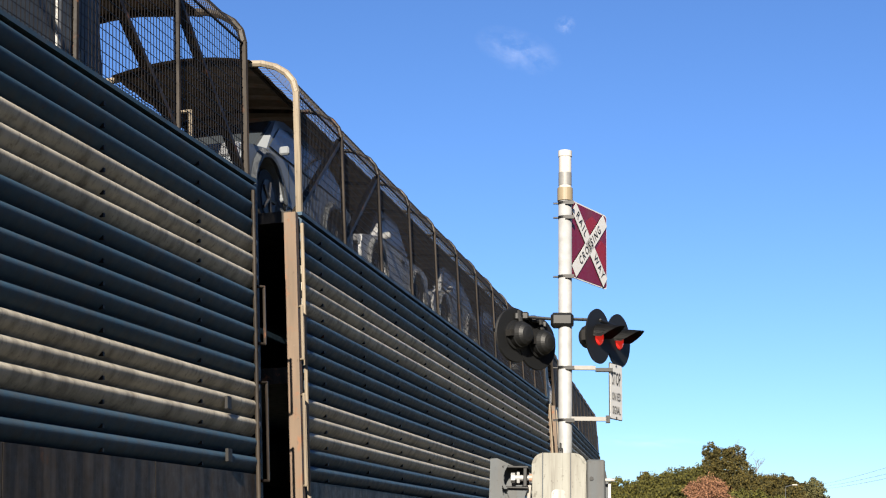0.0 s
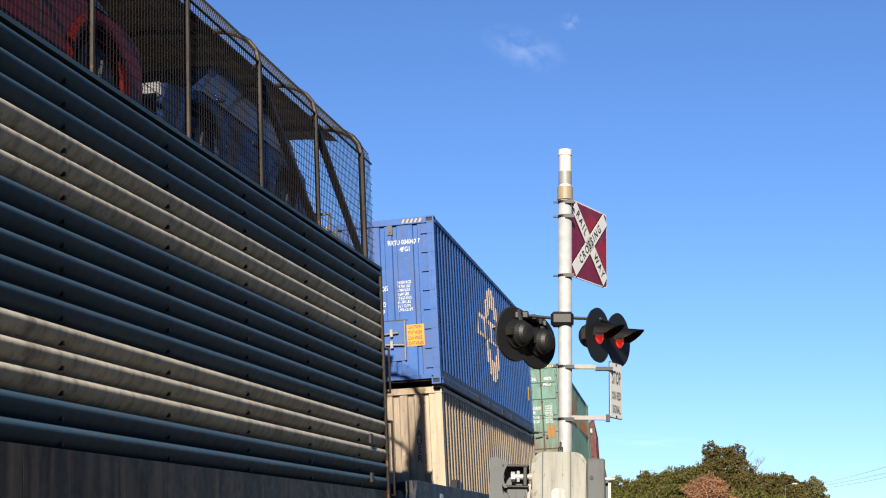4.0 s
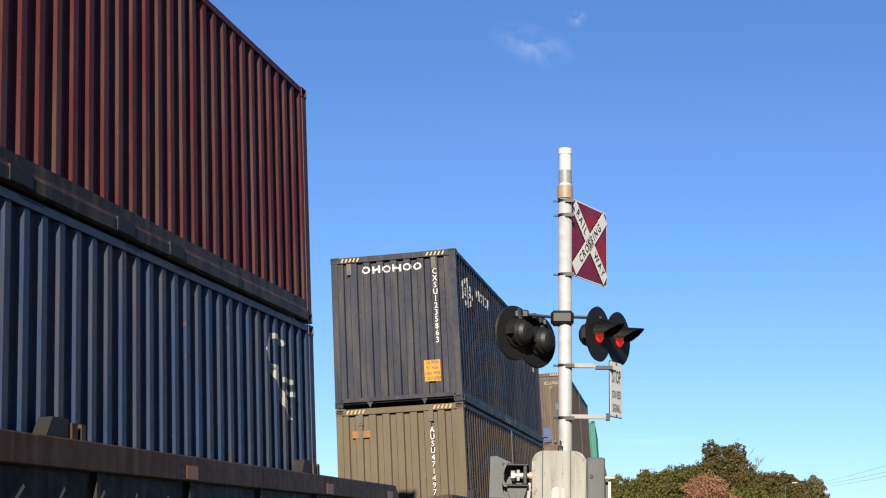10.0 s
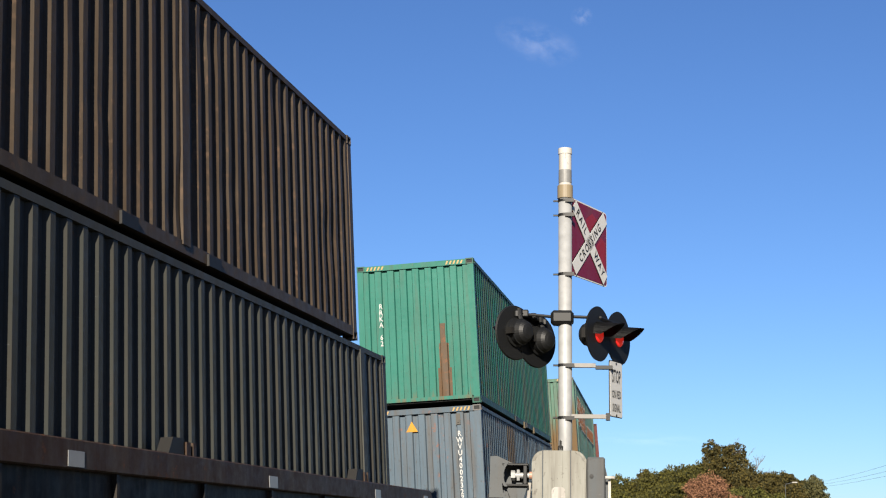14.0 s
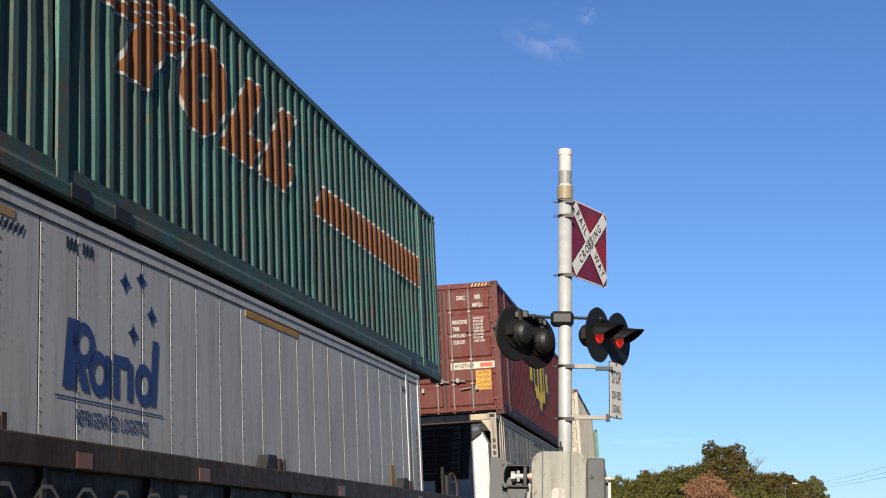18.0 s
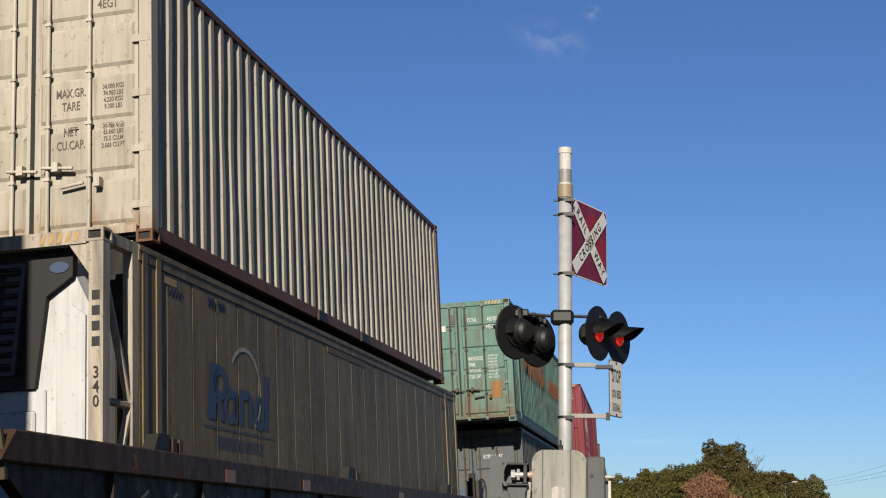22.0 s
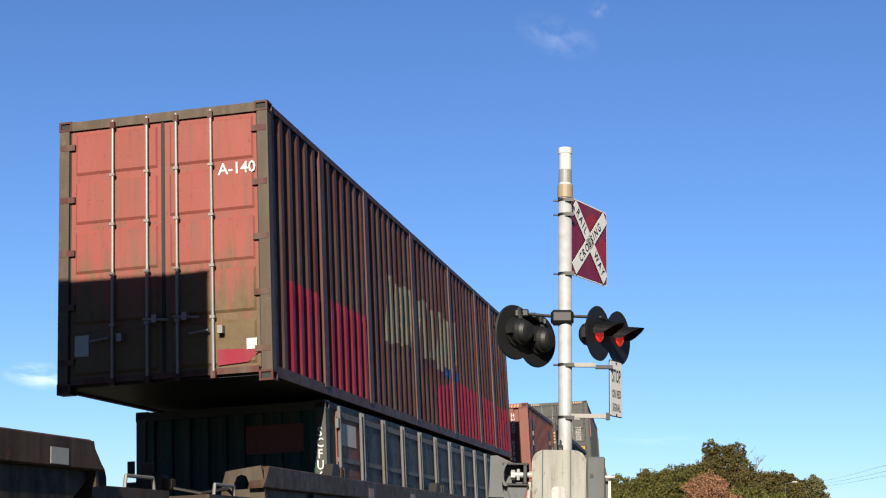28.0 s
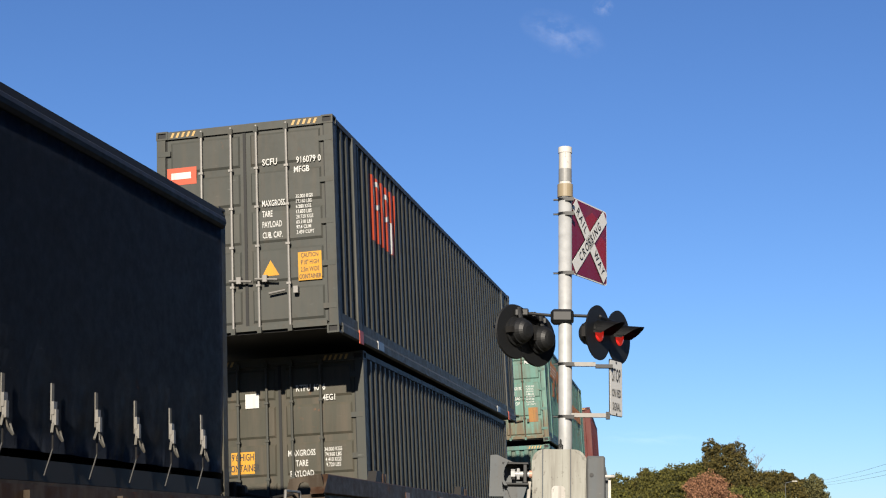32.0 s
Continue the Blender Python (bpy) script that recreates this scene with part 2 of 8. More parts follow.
def sheet_text(c, text, size, a, z, mat, where="side", squeeze=0.75, name="lettering", lift=0.01):
    """Lettering that follows the ribs of a container's wall."""
    me = letters(text, size, squeeze)
    prof, axes = (c.side, c.side_axes) if where == "side" else (c.front, c.front_axes)
    bm = bmesh.new()
    bm.from_mesh(me)
    for v in bm.verts:
        v.co.x += a
        v.co.y += z
    lo, hi = min(v.co.x for v in bm.verts), max(v.co.x for v in bm.verts)
    for p, _ in prof:
        if lo < p < hi:
            bmesh.ops.bisect_plane(bm, geom=bm.verts[:] + bm.edges[:] + bm.faces[:], plane_co=(p, 0, 0), plane_no=(1, 0, 0))
    for v in bm.verts:
        v.co = axes(v.co.x, v.co.y, depth_at(prof, v.co.x) - lift)
    return part(name, bm, mat, c.ob)


def column(text, size, at, facing, material, parent, step=None, squeeze=0.85):
    """Upright lettering, one sign under the other."""
    return writing("\n".join(text), size, at, facing, material, parent, squeeze)
# ---------------------------------------------------------------- shipping containers
def casting_mesh():
    bm = bmesh.new()
    box(bm, -0.081, 0.081, -0.089, 0.089, -0.059, 0.059)
    bmesh.ops.recalc_face_normals(bm, faces=bm.faces)
    for n in ((0, -1, 0), (1, 0, 0)):
        f = next(f for f in bm.faces if (f.calc_center_median() - Vector(n) * 0.08).length < 0.02)
        g = bmesh.ops.inset_region(bm, faces=[f], thickness=0.033)
        bm.normal_update()
        g = bmesh.ops.inset_region(bm, faces=[f], thickness=0.004, depth=-0.02)
        # The hole's bottom is blackened to paint the shade of a deep hollow.
        f.material_index = 1
    me = bpy.data.meshes.new("corner_casting")
    bmesh.ops.recalc_face_normals(bm, faces=bm.faces)
    bm.to_mesh(me)
    bm.free()
    return me


CASTING = casting_mesh()
CAST_BY_PAINT = {}


def casting(parent, x, y, z, material):
    if material.name not in CAST_BY_PAINT:
        me = CASTING.copy()
        me.materials.append(material)
        me.materials.append(RUBBER)
        CAST_BY_PAINT[material.name] = me
    ob = new("corner_casting", CAST_BY_PAINT[material.name])
    ob.parent = parent
    ob.location = (x, y, z)
    return ob


class Box:
    """A container being built: its thing, sizes and surfaces."""


def container(label, L, W, H, skin, trim=None, side="ribs", front="ribs", pitch=0.278, group="containers on the train", dents=0.0, posts=(), front_inset=0.03, hazard=True, flare=0.0):
    trim = trim or skin
    c = Box()
    c.ob = thing("shipping_container", label, "container", group)
    c.L, c.W, c.H, c.skin, c.trim = L, W, H, skin, trim
    c.front = None
    w, l = W / 2, L / 2
    ob = c.ob
    lo, hi = 0.17, H - 0.09
    # the frame
    for sx in (-1, 1):
        for sy in (-1, 1):
            for z in (0.059, H - 0.059):
                casting(ob, sx * (w - 0.079), sy * (l - 0.087), z, trim)
            x0, x1 = sorted((sx * w, sx * (w - 0.13)))
            y0, y1 = sorted((sy * (l - 0.004), sy * (l - 0.15)))
            part("corner_post", boxes((x0 + 0.003, x1 - 0.003, y0, y1, 0.118, H - 0.118)), trim, ob)
        x0, x1 = sorted((sx * (w - 0.006), sx * (w - 0.07)))
        part("top_rail", boxes((x0, x1, -l + 0.18, l - 0.18, H - 0.085, H - 0.012)), trim, ob)
        bm = boxes((x0, x1, -l + 0.18, l - 0.18, 0.045, 0.17))
        part("bottom_rail", bm, trim, ob)
    for sy in (-1, 1):
        y0, y1 = sorted((sy * (l - 0.005), sy * (l - 0.08)))
        part("end_header", boxes((-w + 0.16, w - 0.16, y0, y1, H - 0.118, H - 0.01)), trim, ob)
        part("end_sill", boxes((-w + 0.16, w - 0.16, y0, y1, 0.1, 0.17)), trim, ob)
    # the near side
    c.side_axes = lambda a, z, d: (w - 0.012 - d, a, z)
    c.side_plane = w - 0.012
    if side == "ribs":
        c.side = corrugation(-l + 0.14, l - 0.14, pitch, 0.042)
        part("side_panel", corrugated(c.side, lo, hi, c.side_axes, 0.06, dents), skin, ob)
    elif side == "flat":
        c.side = [(-l + 0.14, 0.012), (l - 0.14, 0.012)]
        part("side_panel", corrugated(c.side, lo, hi, c.side_axes, 0.06), skin, ob)
    for y in posts:
        part("stacking_post", boxes((w - 0.03, w + 0.006, y - 0.09, y + 0.09, 0.13, H - 0.06)), trim, ob)
    # the far side, the roof, the floor and the rear end
    part("side_panel", boxes((-w + 0.015, -w + 0.05, -l + 0.1, l - 0.1, lo, hi)), skin, ob)
    part("roof", boxes((-w + 0.05, w - 0.05, -l + 0.06, l - 0.06, H - 0.05, H - 0.02)), skin, ob)
    part("floor", boxes((-w + 0.06, w - 0.06, -l + 0.06, l - 0.06, 0.07, 0.16)), DARK, ob)
    c.rear_axes = lambda a, z, d: (a, l - 0.02 - d, z)
    part("end_panel", corrugated(corrugation(-w + 0.12, w - 0.12, 0.25, 0.04), 0.15, H - 0.11, c.rear_axes), skin, ob)
    # the front end
    c.front_axes = lambda a, z, d: (a, -l + front_inset + d, z)
    c.front_y = -l + front_inset
    if front == "ribs":
        c.front = grooves(-w + 0.12, w - 0.12, 0.25, 0.045)
        part("end_panel", corrugated(c.front, 0.15, H - 0.11, c.front_axes, 0.08), skin, ob)
    if hazard:
        for sx in (-1, 1):
            x0, x1 = sorted((sx * (w - 0.2), sx * (w - 0.58)))
            hazard_strip(ob, x0, x1, -l + 0.001, H - 0.10, H - 0.03)
    return c


def hazard_strip(parent, x0, x1, y, z0, z1, n=5):
    bm = bmesh.new()
    step = (x1 - x0) / n
    for i in range(n):
        a = x0 + i * step
        vs = [bm.verts.new((p, y, q)) for p, q in ((a, z0), (a + step * 0.45, z0), (a + step * 0.85, z1), (a + step * 0.4, z1))]
        bm.faces.new(vs)
    return part("hazard_strip", bm, HAZARD, parent, "yellow and dark hazard stripes")


def doors(c, panels=5, rod=None, rods=True, colour=None, rib_depth=0.03):
    """Two hinged leaves with pressed panels, four lock rods, handles and hinges."""
    w, l, H, ob = c.W / 2, c.L / 2, c.H, c.ob
    rod = rod or c.trim
    y = -l + 0.035
    z0, z1 = 0.16, H - 0.12
    for sx in (-1, 1):
        x0, x1 = sorted((sx * 0.015, sx * (w - 0.135)))
        bm = boxes((x0, x1, y, y + 0.05, z0, z1))
        leaf = part("door", bm, colour or c.skin, ob)
        step = (z1 - z0) / panels
        for i in range(panels):
            a, b = z0 + i * step + 0.045, z0 + (i + 1) * step - 0.045
            bm = bmesh.new()
            xa, xb = x0 + 0.07, x1 - 0.05
            prof = [(xa, a), (xb, a), (xb, b), (xa, b)]
            lo = [bm.verts.new((p, y - 0.002, q)) for p, q in prof]
            hi = [bm.verts.new((p + (0.02 if p == xa else -0.02), y - rib_depth, q + (0.03 if q == a else -0.03))) for p, q in prof]
            bm.faces.new(hi)
            for k in range(4):
                bm.faces.new((lo[k], lo[(k + 1) % 4], hi[(k + 1) % 4], hi[k]))
            part("door_panel", bm, colour or c.skin, leaf)
        part("gasket", boxes((x0 - 0.004 if sx < 0 else x1 - 0.012, x0 + 0.012 if sx < 0 else x1 + 0.004, y - 0.004, y + 0.04, z0, z1)), RUBBER, leaf)
        for i in range(5):
            z = z0 + 0.2 + i * (z1 - z0 - 0.4) / 4
            xa, xb = sorted((sx * (w - 0.20), sx * (w - 0.02)))
            part("hinge", boxes((xa, xb, y - 0.035, y - 0.004, z - 0.035, z + 0.035)), c.trim, ob)
        if not rods:
            continue
        for f in (0.18, 0.60):
            x = sx * f
            part("lock_rod", tube(bmesh.new(), (x, y - 0.055, 0.06), (x, y - 0.055, H - 0.05), 0.019, 8), rod, ob)
            for z in (0.1, H - 0.11):
                part("cam_keeper", boxes((x - 0.028, x + 0.028, y - 0.075, y - 0.02, z - 0.04, z + 0.04)), c.trim, ob)
            for i in range(1, 5):
                z = z0 + i * (z1 - z0) / 5
                part("rod_bracket", boxes((x - 0.03, x + 0.03, y - 0.08, y - 0.028, z - 0.015, z + 0.015)), rod, ob)
            zh = 0.78 if f < 0.5 else 0.60
            bm = bmesh.new()
            tube(bm, (x - 0.04, y - 0.085, zh), (x + 0.27 * (1 if f < 0.5 else -1), y - 0.085, zh - 0.03), 0.016)
            box(bm, x + 0.07, x + 0.13, y - 0.11, y - 0.03, zh - 0.05, zh + 0.04)
            part("door_handle", bm, rod, ob)
    part("door_seal", boxes((-0.02, 0.02, y - 0.012, y + 0.02, z0, z1)), RUBBER, ob)
    c.front_y = y - rib_depth
    return c


def place(c, front, floor):
    ride(c.ob, front + c.L / 2, floor)
    return c


def square(a0, a1, z0, z1):
    return [(a0, z0), (a1, z0), (a1, z1), (a0, z1)]


def weld(bm):
    bmesh.ops.remove_doubles(bm, verts=bm.verts, dist=0.0002)
    return bm


def islands(bm):
    """The separate pieces of a mesh, each as a mesh of its own."""
    left, out = set(bm.faces), []
    while left:
        todo, piece = [left.pop()], []
        while todo:
            f = todo.pop()
            piece.append(f)
            for v in f.verts:
                for g in v.link_faces:
                    if g in left:
                        left.discard(g)
                        todo.append(g)
        b = bmesh.new()
        at = {v: b.verts.new(v.co) for v in dict.fromkeys(v for f in piece for v in f.verts)}
        for f in piece:
            b.faces.new([at[v] for v in f.verts])
        out.append((min(v.co.y for v in at), b))
    bm.free()
    return [b for _, b in sorted(out, key=lambda k: k[0])]


def mark(bm, mat, parent, label, name="logo"):
    """A painted mark; what stands apart in it is a part of the first piece."""
    first, *rest = islands(weld(bm))
    ob = part(name, first, mat, parent, label)
    for b in rest:
        part("mark_piece", b, mat, ob)
    return ob


def logo(c, patches, mat, label, where="side", name="logo"):
    """Painted shapes that follow the sheet."""
    bm = bmesh.new()
    for p in patches:
        painted(bm, p, c.side if where == "side" else c.front, c.side_axes if where == "side" else c.front_axes)
    return mark(bm, mat, c.ob, label, name)


P_BLUE = paint("blue_paint", (0.052, 0.164, 0.505), 0.15, 0.3)
P_TAN = paint("tan_paint", (0.608, 0.486, 0.353), 0.2, 0.35)
P_TEAL = paint("faded_teal_paint", (0.172, 0.351, 0.292), 0.35, 0.4, rust_rgb=(0.075, 0.035, 0.018), stain=(1.45, -0.35, (0.066, 0.036, 0.017), 0.75))
# Teal side copy: dirtier, and darkened to hold the side's shade.
P_TEAL_WORN_SHADE = paint("weathered_shaded_teal_paint", (0.123, 0.297, 0.253), 0.4, 0.5)
P_TEAL_DUSTY = paint("dusty_teal_paint", (0.193, 0.369, 0.299), 0.45, 0.5)
P_DOOR_GREY = paint("pale_grey_door_paint", (0.16, 0.19, 0.205), 0.3, 0.45)
P_GREY_DUSTY = paint("dusty_slate_grey_paint", (0.168, 0.185, 0.185), 0.12, 0.4)
P_TEAL_RUST = paint("rust_stained_teal_paint", (0.135, 0.30, 0.22), 0.35, 0.5, rust_rgb=(0.07, 0.034, 0.016), stain=(3.1, 0.5, (0.06, 0.034, 0.012), 0.95))
P_MAROON = paint("maroon_paint", (0.17, 0.034, 0.04), 0.15, 0.4)
P_STEELBLUE = paint("steel_blue_paint", (0.058, 0.10, 0.20), 0.15, 0.4)
P_SLATE = paint("slate_blue_paint", (0.031, 0.038, 0.065), 0.12, 0.3)
P_OLIVE = paint("dull_olive_tan_paint", (0.19, 0.15, 0.085), 0.2, 0.5)
P_BROWN = paint("brown_paint", (0.13, 0.094, 0.064), 0.55, 0.55, rust_rgb=(0.07, 0.045, 0.03))
P_GREY = paint("grey_paint", (0.109, 0.115, 0.103), 0.05, 0.2)
P_OLIVE_GREY = paint("olive_grey_paint", (0.108, 0.106, 0.081), 0.15, 0.35)
P_REEFER_GREY = paint("grimy_grey_panel", (0.66, 0.58, 0.44), 0.1, 0.65, dirt_rgb=(0.085, 0.06, 0.032))
P_SEAM_DARK = paint("sooty_panel_joint", (0.02, 0.018, 0.015), 0.05, 0.2)
P_GRIMY_LABEL = paint("grimy_yellow_label", (0.26, 0.19, 0.07), 0.5, 0.6, bump=0)
P_REEFER_TAN = paint("dulled_tan_panel", (0.34, 0.265, 0.14), 0.2, 0.6, dirt_rgb=(0.05, 0.035, 0.018))
P_RUSTY_LABEL = paint("rusty_orange_label", (0.42, 0.2, 0.05), 0.6, 0.5, bump=0)
P_GREEN_DARK = paint("bottle_green_paint", (0.025, 0.11, 0.085), 0.2, 0.4)
W_SEAM = plain("dark_panel_seam", (0.09, 0.08, 0.07), 0.8)
FADED_LETTER = plain("faded_dark_lettering", (0.17, 0.14, 0.11), 0.6)
P_HEADER_ORANGE = paint("faded_orange_header", (0.5, 0.2, 0.12), 0.2, 0.3)
P_RUST_RAIL = paint("rusty_brown_rail", (0.27, 0.115, 0.05), 0.4, 0.4)
P_ROD_OLD = paint("grimy_zinc_rod", (0.24, 0.22, 0.19), 0.4, 0.4)
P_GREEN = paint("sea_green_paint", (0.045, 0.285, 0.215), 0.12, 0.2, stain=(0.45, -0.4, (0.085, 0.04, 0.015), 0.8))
# Side green is P_GREEN with more dirt and the wall's shade mixed in.
P_GREEN_WORN_SHADE = paint("weathered_shaded_green_paint", (0.035, 0.20, 0.15), 0.25, 0.5)
P_PALEBLUE = paint("pale_blue_grey_paint", (0.15, 0.215, 0.275), 0.35, 0.4, stain=(1.6, 0.2, (0.085, 0.07, 0.058), 0.6))
P_PATCH = paint("brown_primer_patch", (0.15, 0.125, 0.10), 0.35, 0.5)
P_RED = paint("red_paint", (0.191, 0.0291, 0.026), 0.1, 0.3)
P_CRIMSON = paint("crimson_paint", (0.30, 0.036, 0.055), 0.1, 0.25, stain=(0.95, -0.5, (0.06, 0.036, 0.02), 0.75))
P_CRIMSON_WORN = paint("clean_crimson_paint", (0.30, 0.036, 0.055), 0.08, 0.25)
P_CREAM = paint("cream_paint", (0.6, 0.55, 0.445), 0.12, 0.25, stain=(0.6, -0.2, (0.12, 0.06, 0.025), 0.7))
P_CREAM_WORN = paint("plain_cream_paint", (0.72, 0.66, 0.54), 0.2, 0.3)
P_WHITE = paint("white_paint", (0.74, 0.75, 0.76), 0.05, 0.2)
P_OFF_WHITE = paint("off_white_paint", (0.66, 0.61, 0.5), 0.08, 0.3)
P_WHITE_OLD = paint("grimy_white_paint", (0.60, 0.53, 0.43), 0.12, 0.45)
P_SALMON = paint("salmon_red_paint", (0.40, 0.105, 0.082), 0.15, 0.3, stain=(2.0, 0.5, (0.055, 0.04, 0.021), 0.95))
# Grimier red for the long side, its shade painted into the base colour.
P_SALMON_WORN_SHADE = paint("weathered_shaded_red_paint", (0.14, 0.0425, 0.034), 0.25, 0.5)
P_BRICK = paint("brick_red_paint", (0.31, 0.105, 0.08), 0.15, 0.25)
# Brick copy for the sides, dirtier and darkened as if in shade.
P_BRICK_WORN_SHADE = paint("grimy_shaded_brick_red_paint", (0.275, 0.0825, 0.0638), 0.3, 0.55)
P_ORANGE = paint("faded_orange_paint", (0.37, 0.145, 0.046), 0.3, 0.3, bump=0)
P_LOGO_WHITE = paint("worn_white_paint", (0.62, 0.62, 0.58), 0.5, 0.35, bump=0, rust_rgb=(0.1, 0.13, 0.17))
P_LOGO_YELLOW = paint("worn_yellow_paint", (0.62, 0.47, 0.06), 0.4, 0.3, bump=0)
P_RUST_RUN = paint("brown_rust_run", (0.17, 0.09, 0.035), 0.6, 0.6, bump=0)
P_LOGO_BLUE = plain("logo_blue", (0.03, 0.075, 0.32), 0.5)
P_LOGO_FADED_BLUE = plain("faded_logo_blue", (0.06, 0.10, 0.22), 0.55)
P_LOGO_RED = plain("logo_orange_red", (0.62, 0.09, 0.03), 0.5)
P_LOGO_NAVY = plain("logo_navy", (0.015, 0.02, 0.045), 0.5)
P_PINKTAN = paint("pale_orange_paint", (0.74, 0.58, 0.49), 0.1, 0.2, bump=0)
P_SPRAY_RED = paint("sprayed_scarlet_paint", (0.36, 0.02, 0.05), 0.05, 0.2, bump=0)
P_SPRAY_SILVER = paint("sprayed_silver_paint", (0.27, 0.25, 0.17), 0.5, 0.5, bump=0, rust_rgb=(0.25, 0.12, 0.04))
P_FADED_SPRAY = paint("faded_blue_spray", (0.10, 0.17, 0.31), 0.4, 0.4, bump=0)
P_SPRAY_BLUE = plain("sprayed_blue_paint", (0.02, 0.06, 0.25), 0.5)
P_NAVY_BANNER = plain("navy_banner", (0.015, 0.03, 0.12), 0.5)


def slant(a0, a1, z0, z1, k=0.35):
    """A leaning block."""
    d = (z1 - z0) * k
    return [(a0, z0), (a1, z0), (a1 + d, z1), (a0 + d, z1)]


def oval(a, z, ra, rz, n=14):
    return [(a + ra * math.cos(2 * math.pi * i / n), z + rz * math.sin(2 * math.pi * i / n)) for i in range(n)]


def ring(a, z, ra, rz, t=0.3, n=12, start=0, stop=None):
    """A ring as convex pieces."""
    out = []
    for i in range(start, stop if stop is not None else n):
        p, q = 2 * math.pi * i / n, 2 * math.pi * (i + 1) / n
        f = 1 - t
        out.append([(a + ra * f * math.cos(p), z + rz * f * math.sin(p)), (a + ra * math.cos(p), z + rz * math.sin(p)),
                    (a + ra * math.cos(q), z + rz * math.sin(q)), (a + ra * f * math.cos(q), z + rz * f * math.sin(q))])
    return out


def word_shapes(a0, a1, z0, z1, n):
    """A word mark as a row of plain rings and bars."""
    out, step, h = [], (a1 - a0) / n, z1 - z0
    for i in range(n):
        a = a0 + i * step
        if i % 2 == 0:
            out += ring(a + step * 0.5, (z0 + z1) / 2, step * 0.42, h / 2, 0.32)
        else:
            out += [square(a + 0.12 * step, a + 0.32 * step, z0, z1), square(a + 0.62 * step, a + 0.82 * step, z0, z1),
                    slant(a + 0.3 * step, a + 0.5 * step, z0, z1, 0.12 * step / h)]
    return out


def caution_label(c, x0, x1, z0, z1, y, lines):
    part("caution_label", boxes((x0, x1, y - 0.004, y, z0, z1)), YELLOW, c.ob, "yellow caution label")
    n = len(lines)
    for i, t in enumerate(lines):
        writing(t, (z1 - z0) / n * 0.9, ((x0 + x1) / 2, y - 0.006, z1 - (i + 0.5) * (z1 - z0) / n), "front", BLACK_LETTER, c.ob, 0.62)


def triangle_label(c, x, z, r, y):
    bm = prism([(x - r, z - r * 0.85), (x + r, z - r * 0.85), (x, z + r * 0.9)], y - 0.004, y, lambda a, b, d: (a, d, b))
    part("warning_triangle", bm, YELLOW, c.ob, "yellow warning triangle")


def data_plate(c, x0, x1, z0, z1, y, mat=None, label="metal data plate"):
    part("data_plate", boxes((x0, x1, y - 0.006, y, z0, z1)), mat or GALV, c.ob, label)


VENT_GREY = plain("dusty_vent_grey", (0.13, 0.12, 0.10), 0.6)


def vents(c, xs, z, y):
    for x in xs:
        part("vent_cover", boxes((x - 0.045, x + 0.045, y - 0.02, y, z - 0.11, z + 0.11), (x - 0.02, x + 0.02, y - 0.032, y - 0.018, z - 0.07, z - 0.02)), VENT_GREY, c.ob)


def recessed_doors(c):
    """Flush leaves with narrow grooves, rolled hinges down both edges and a locker for the handles in each leaf."""
    w, l, H, ob = c.W / 2, c.L / 2, c.H, c.ob
    y = -l + 0.03
    for sx in (-1, 1):
        x0, x1 = sorted((sx * 0.012, sx * (w - 0.13)))
        prof = [(x0, 0.0)]
        for gx in ((-0.87, -0.47, -0.27) if sx < 0 else (0.30, 0.52, 0.90)):
            prof += [(gx - 0.05, 0.0), (gx - 0.035, 0.03), (gx + 0.035, 0.03), (gx + 0.05, 0.0)]
        prof += [(x1, 0.0)]
        leaf = part("door", corrugated(prof, 0.15, H - 0.1, c.front_axes, 0.07), c.skin, ob)
        lx0, lx1 = (-0.68, -0.16) if sx < 0 else (0.15, 0.68)
        z0, z1 = (0.42, 1.12) if sx < 0 else (0.44, 1.14)
        part("handle_locker", boxes((lx0, lx1, y - 0.012, y + 0.01, z0, z1)), c.skin, leaf)
        # Raised dark strips draw the shadow along the locker's left and top edges.
        part("locker_shadow_gap", boxes((lx0 - 0.02, lx0, y - 0.006, y + 0.02, z0, z1 + 0.02), (lx0, lx1 + 0.02, y - 0.006, y + 0.02, z1, z1 + 0.02)), DARK, leaf)
        for x in (lx0 + 0.03, lx1 - 0.03):
            part("lock_rod", tube(bmesh.new(), (x, y - 0.045, z0), (x, y - 0.045, z1), 0.016), ROD, leaf)
        for k, (z, d) in enumerate(((z1 - 0.22, 1), (z1 - 0.42, -1))):
            xm = (lx0 + lx1) / 2
            bm = tube(bmesh.new(), (xm - 0.22 * d, y - 0.05, z - 0.015), (xm + 0.12 * d, y - 0.05, z + 0.005), 0.017)
            box(bm, xm - 0.025, xm + 0.025, y - 0.07, y - 0.01, z - 0.06, z + 0.07)
            part("door_handle", bm, ROD, leaf)
        for i in range(8):
            z = 0.3 + i * (H - 0.6) / 7
            xa, xb = sorted((sx * (w - 0.25), sx * (w - 0.03)))
            part("hinge", boxes((xa, xb, y - 0.03, y + 0.0, z - 0.014, z + 0.01)), c.skin, ob)
    part("door_seal", boxes((-0.012, 0.012, y - 0.006, y + 0.03, 0.15, H - 0.1)), RUBBER, ob)
    c.front = [(-w, 0.0)]
    for gx in (-0.87, -0.47, -0.27, 0.30, 0.52, 0.90):
        c.front += [(gx - 0.05, 0.0), (gx - 0.035, 0.03), (gx + 0.035, 0.03), (gx + 0.05, 0.0)]
    c.front.append((w, 0.0))
    c.front_y = y
    return c


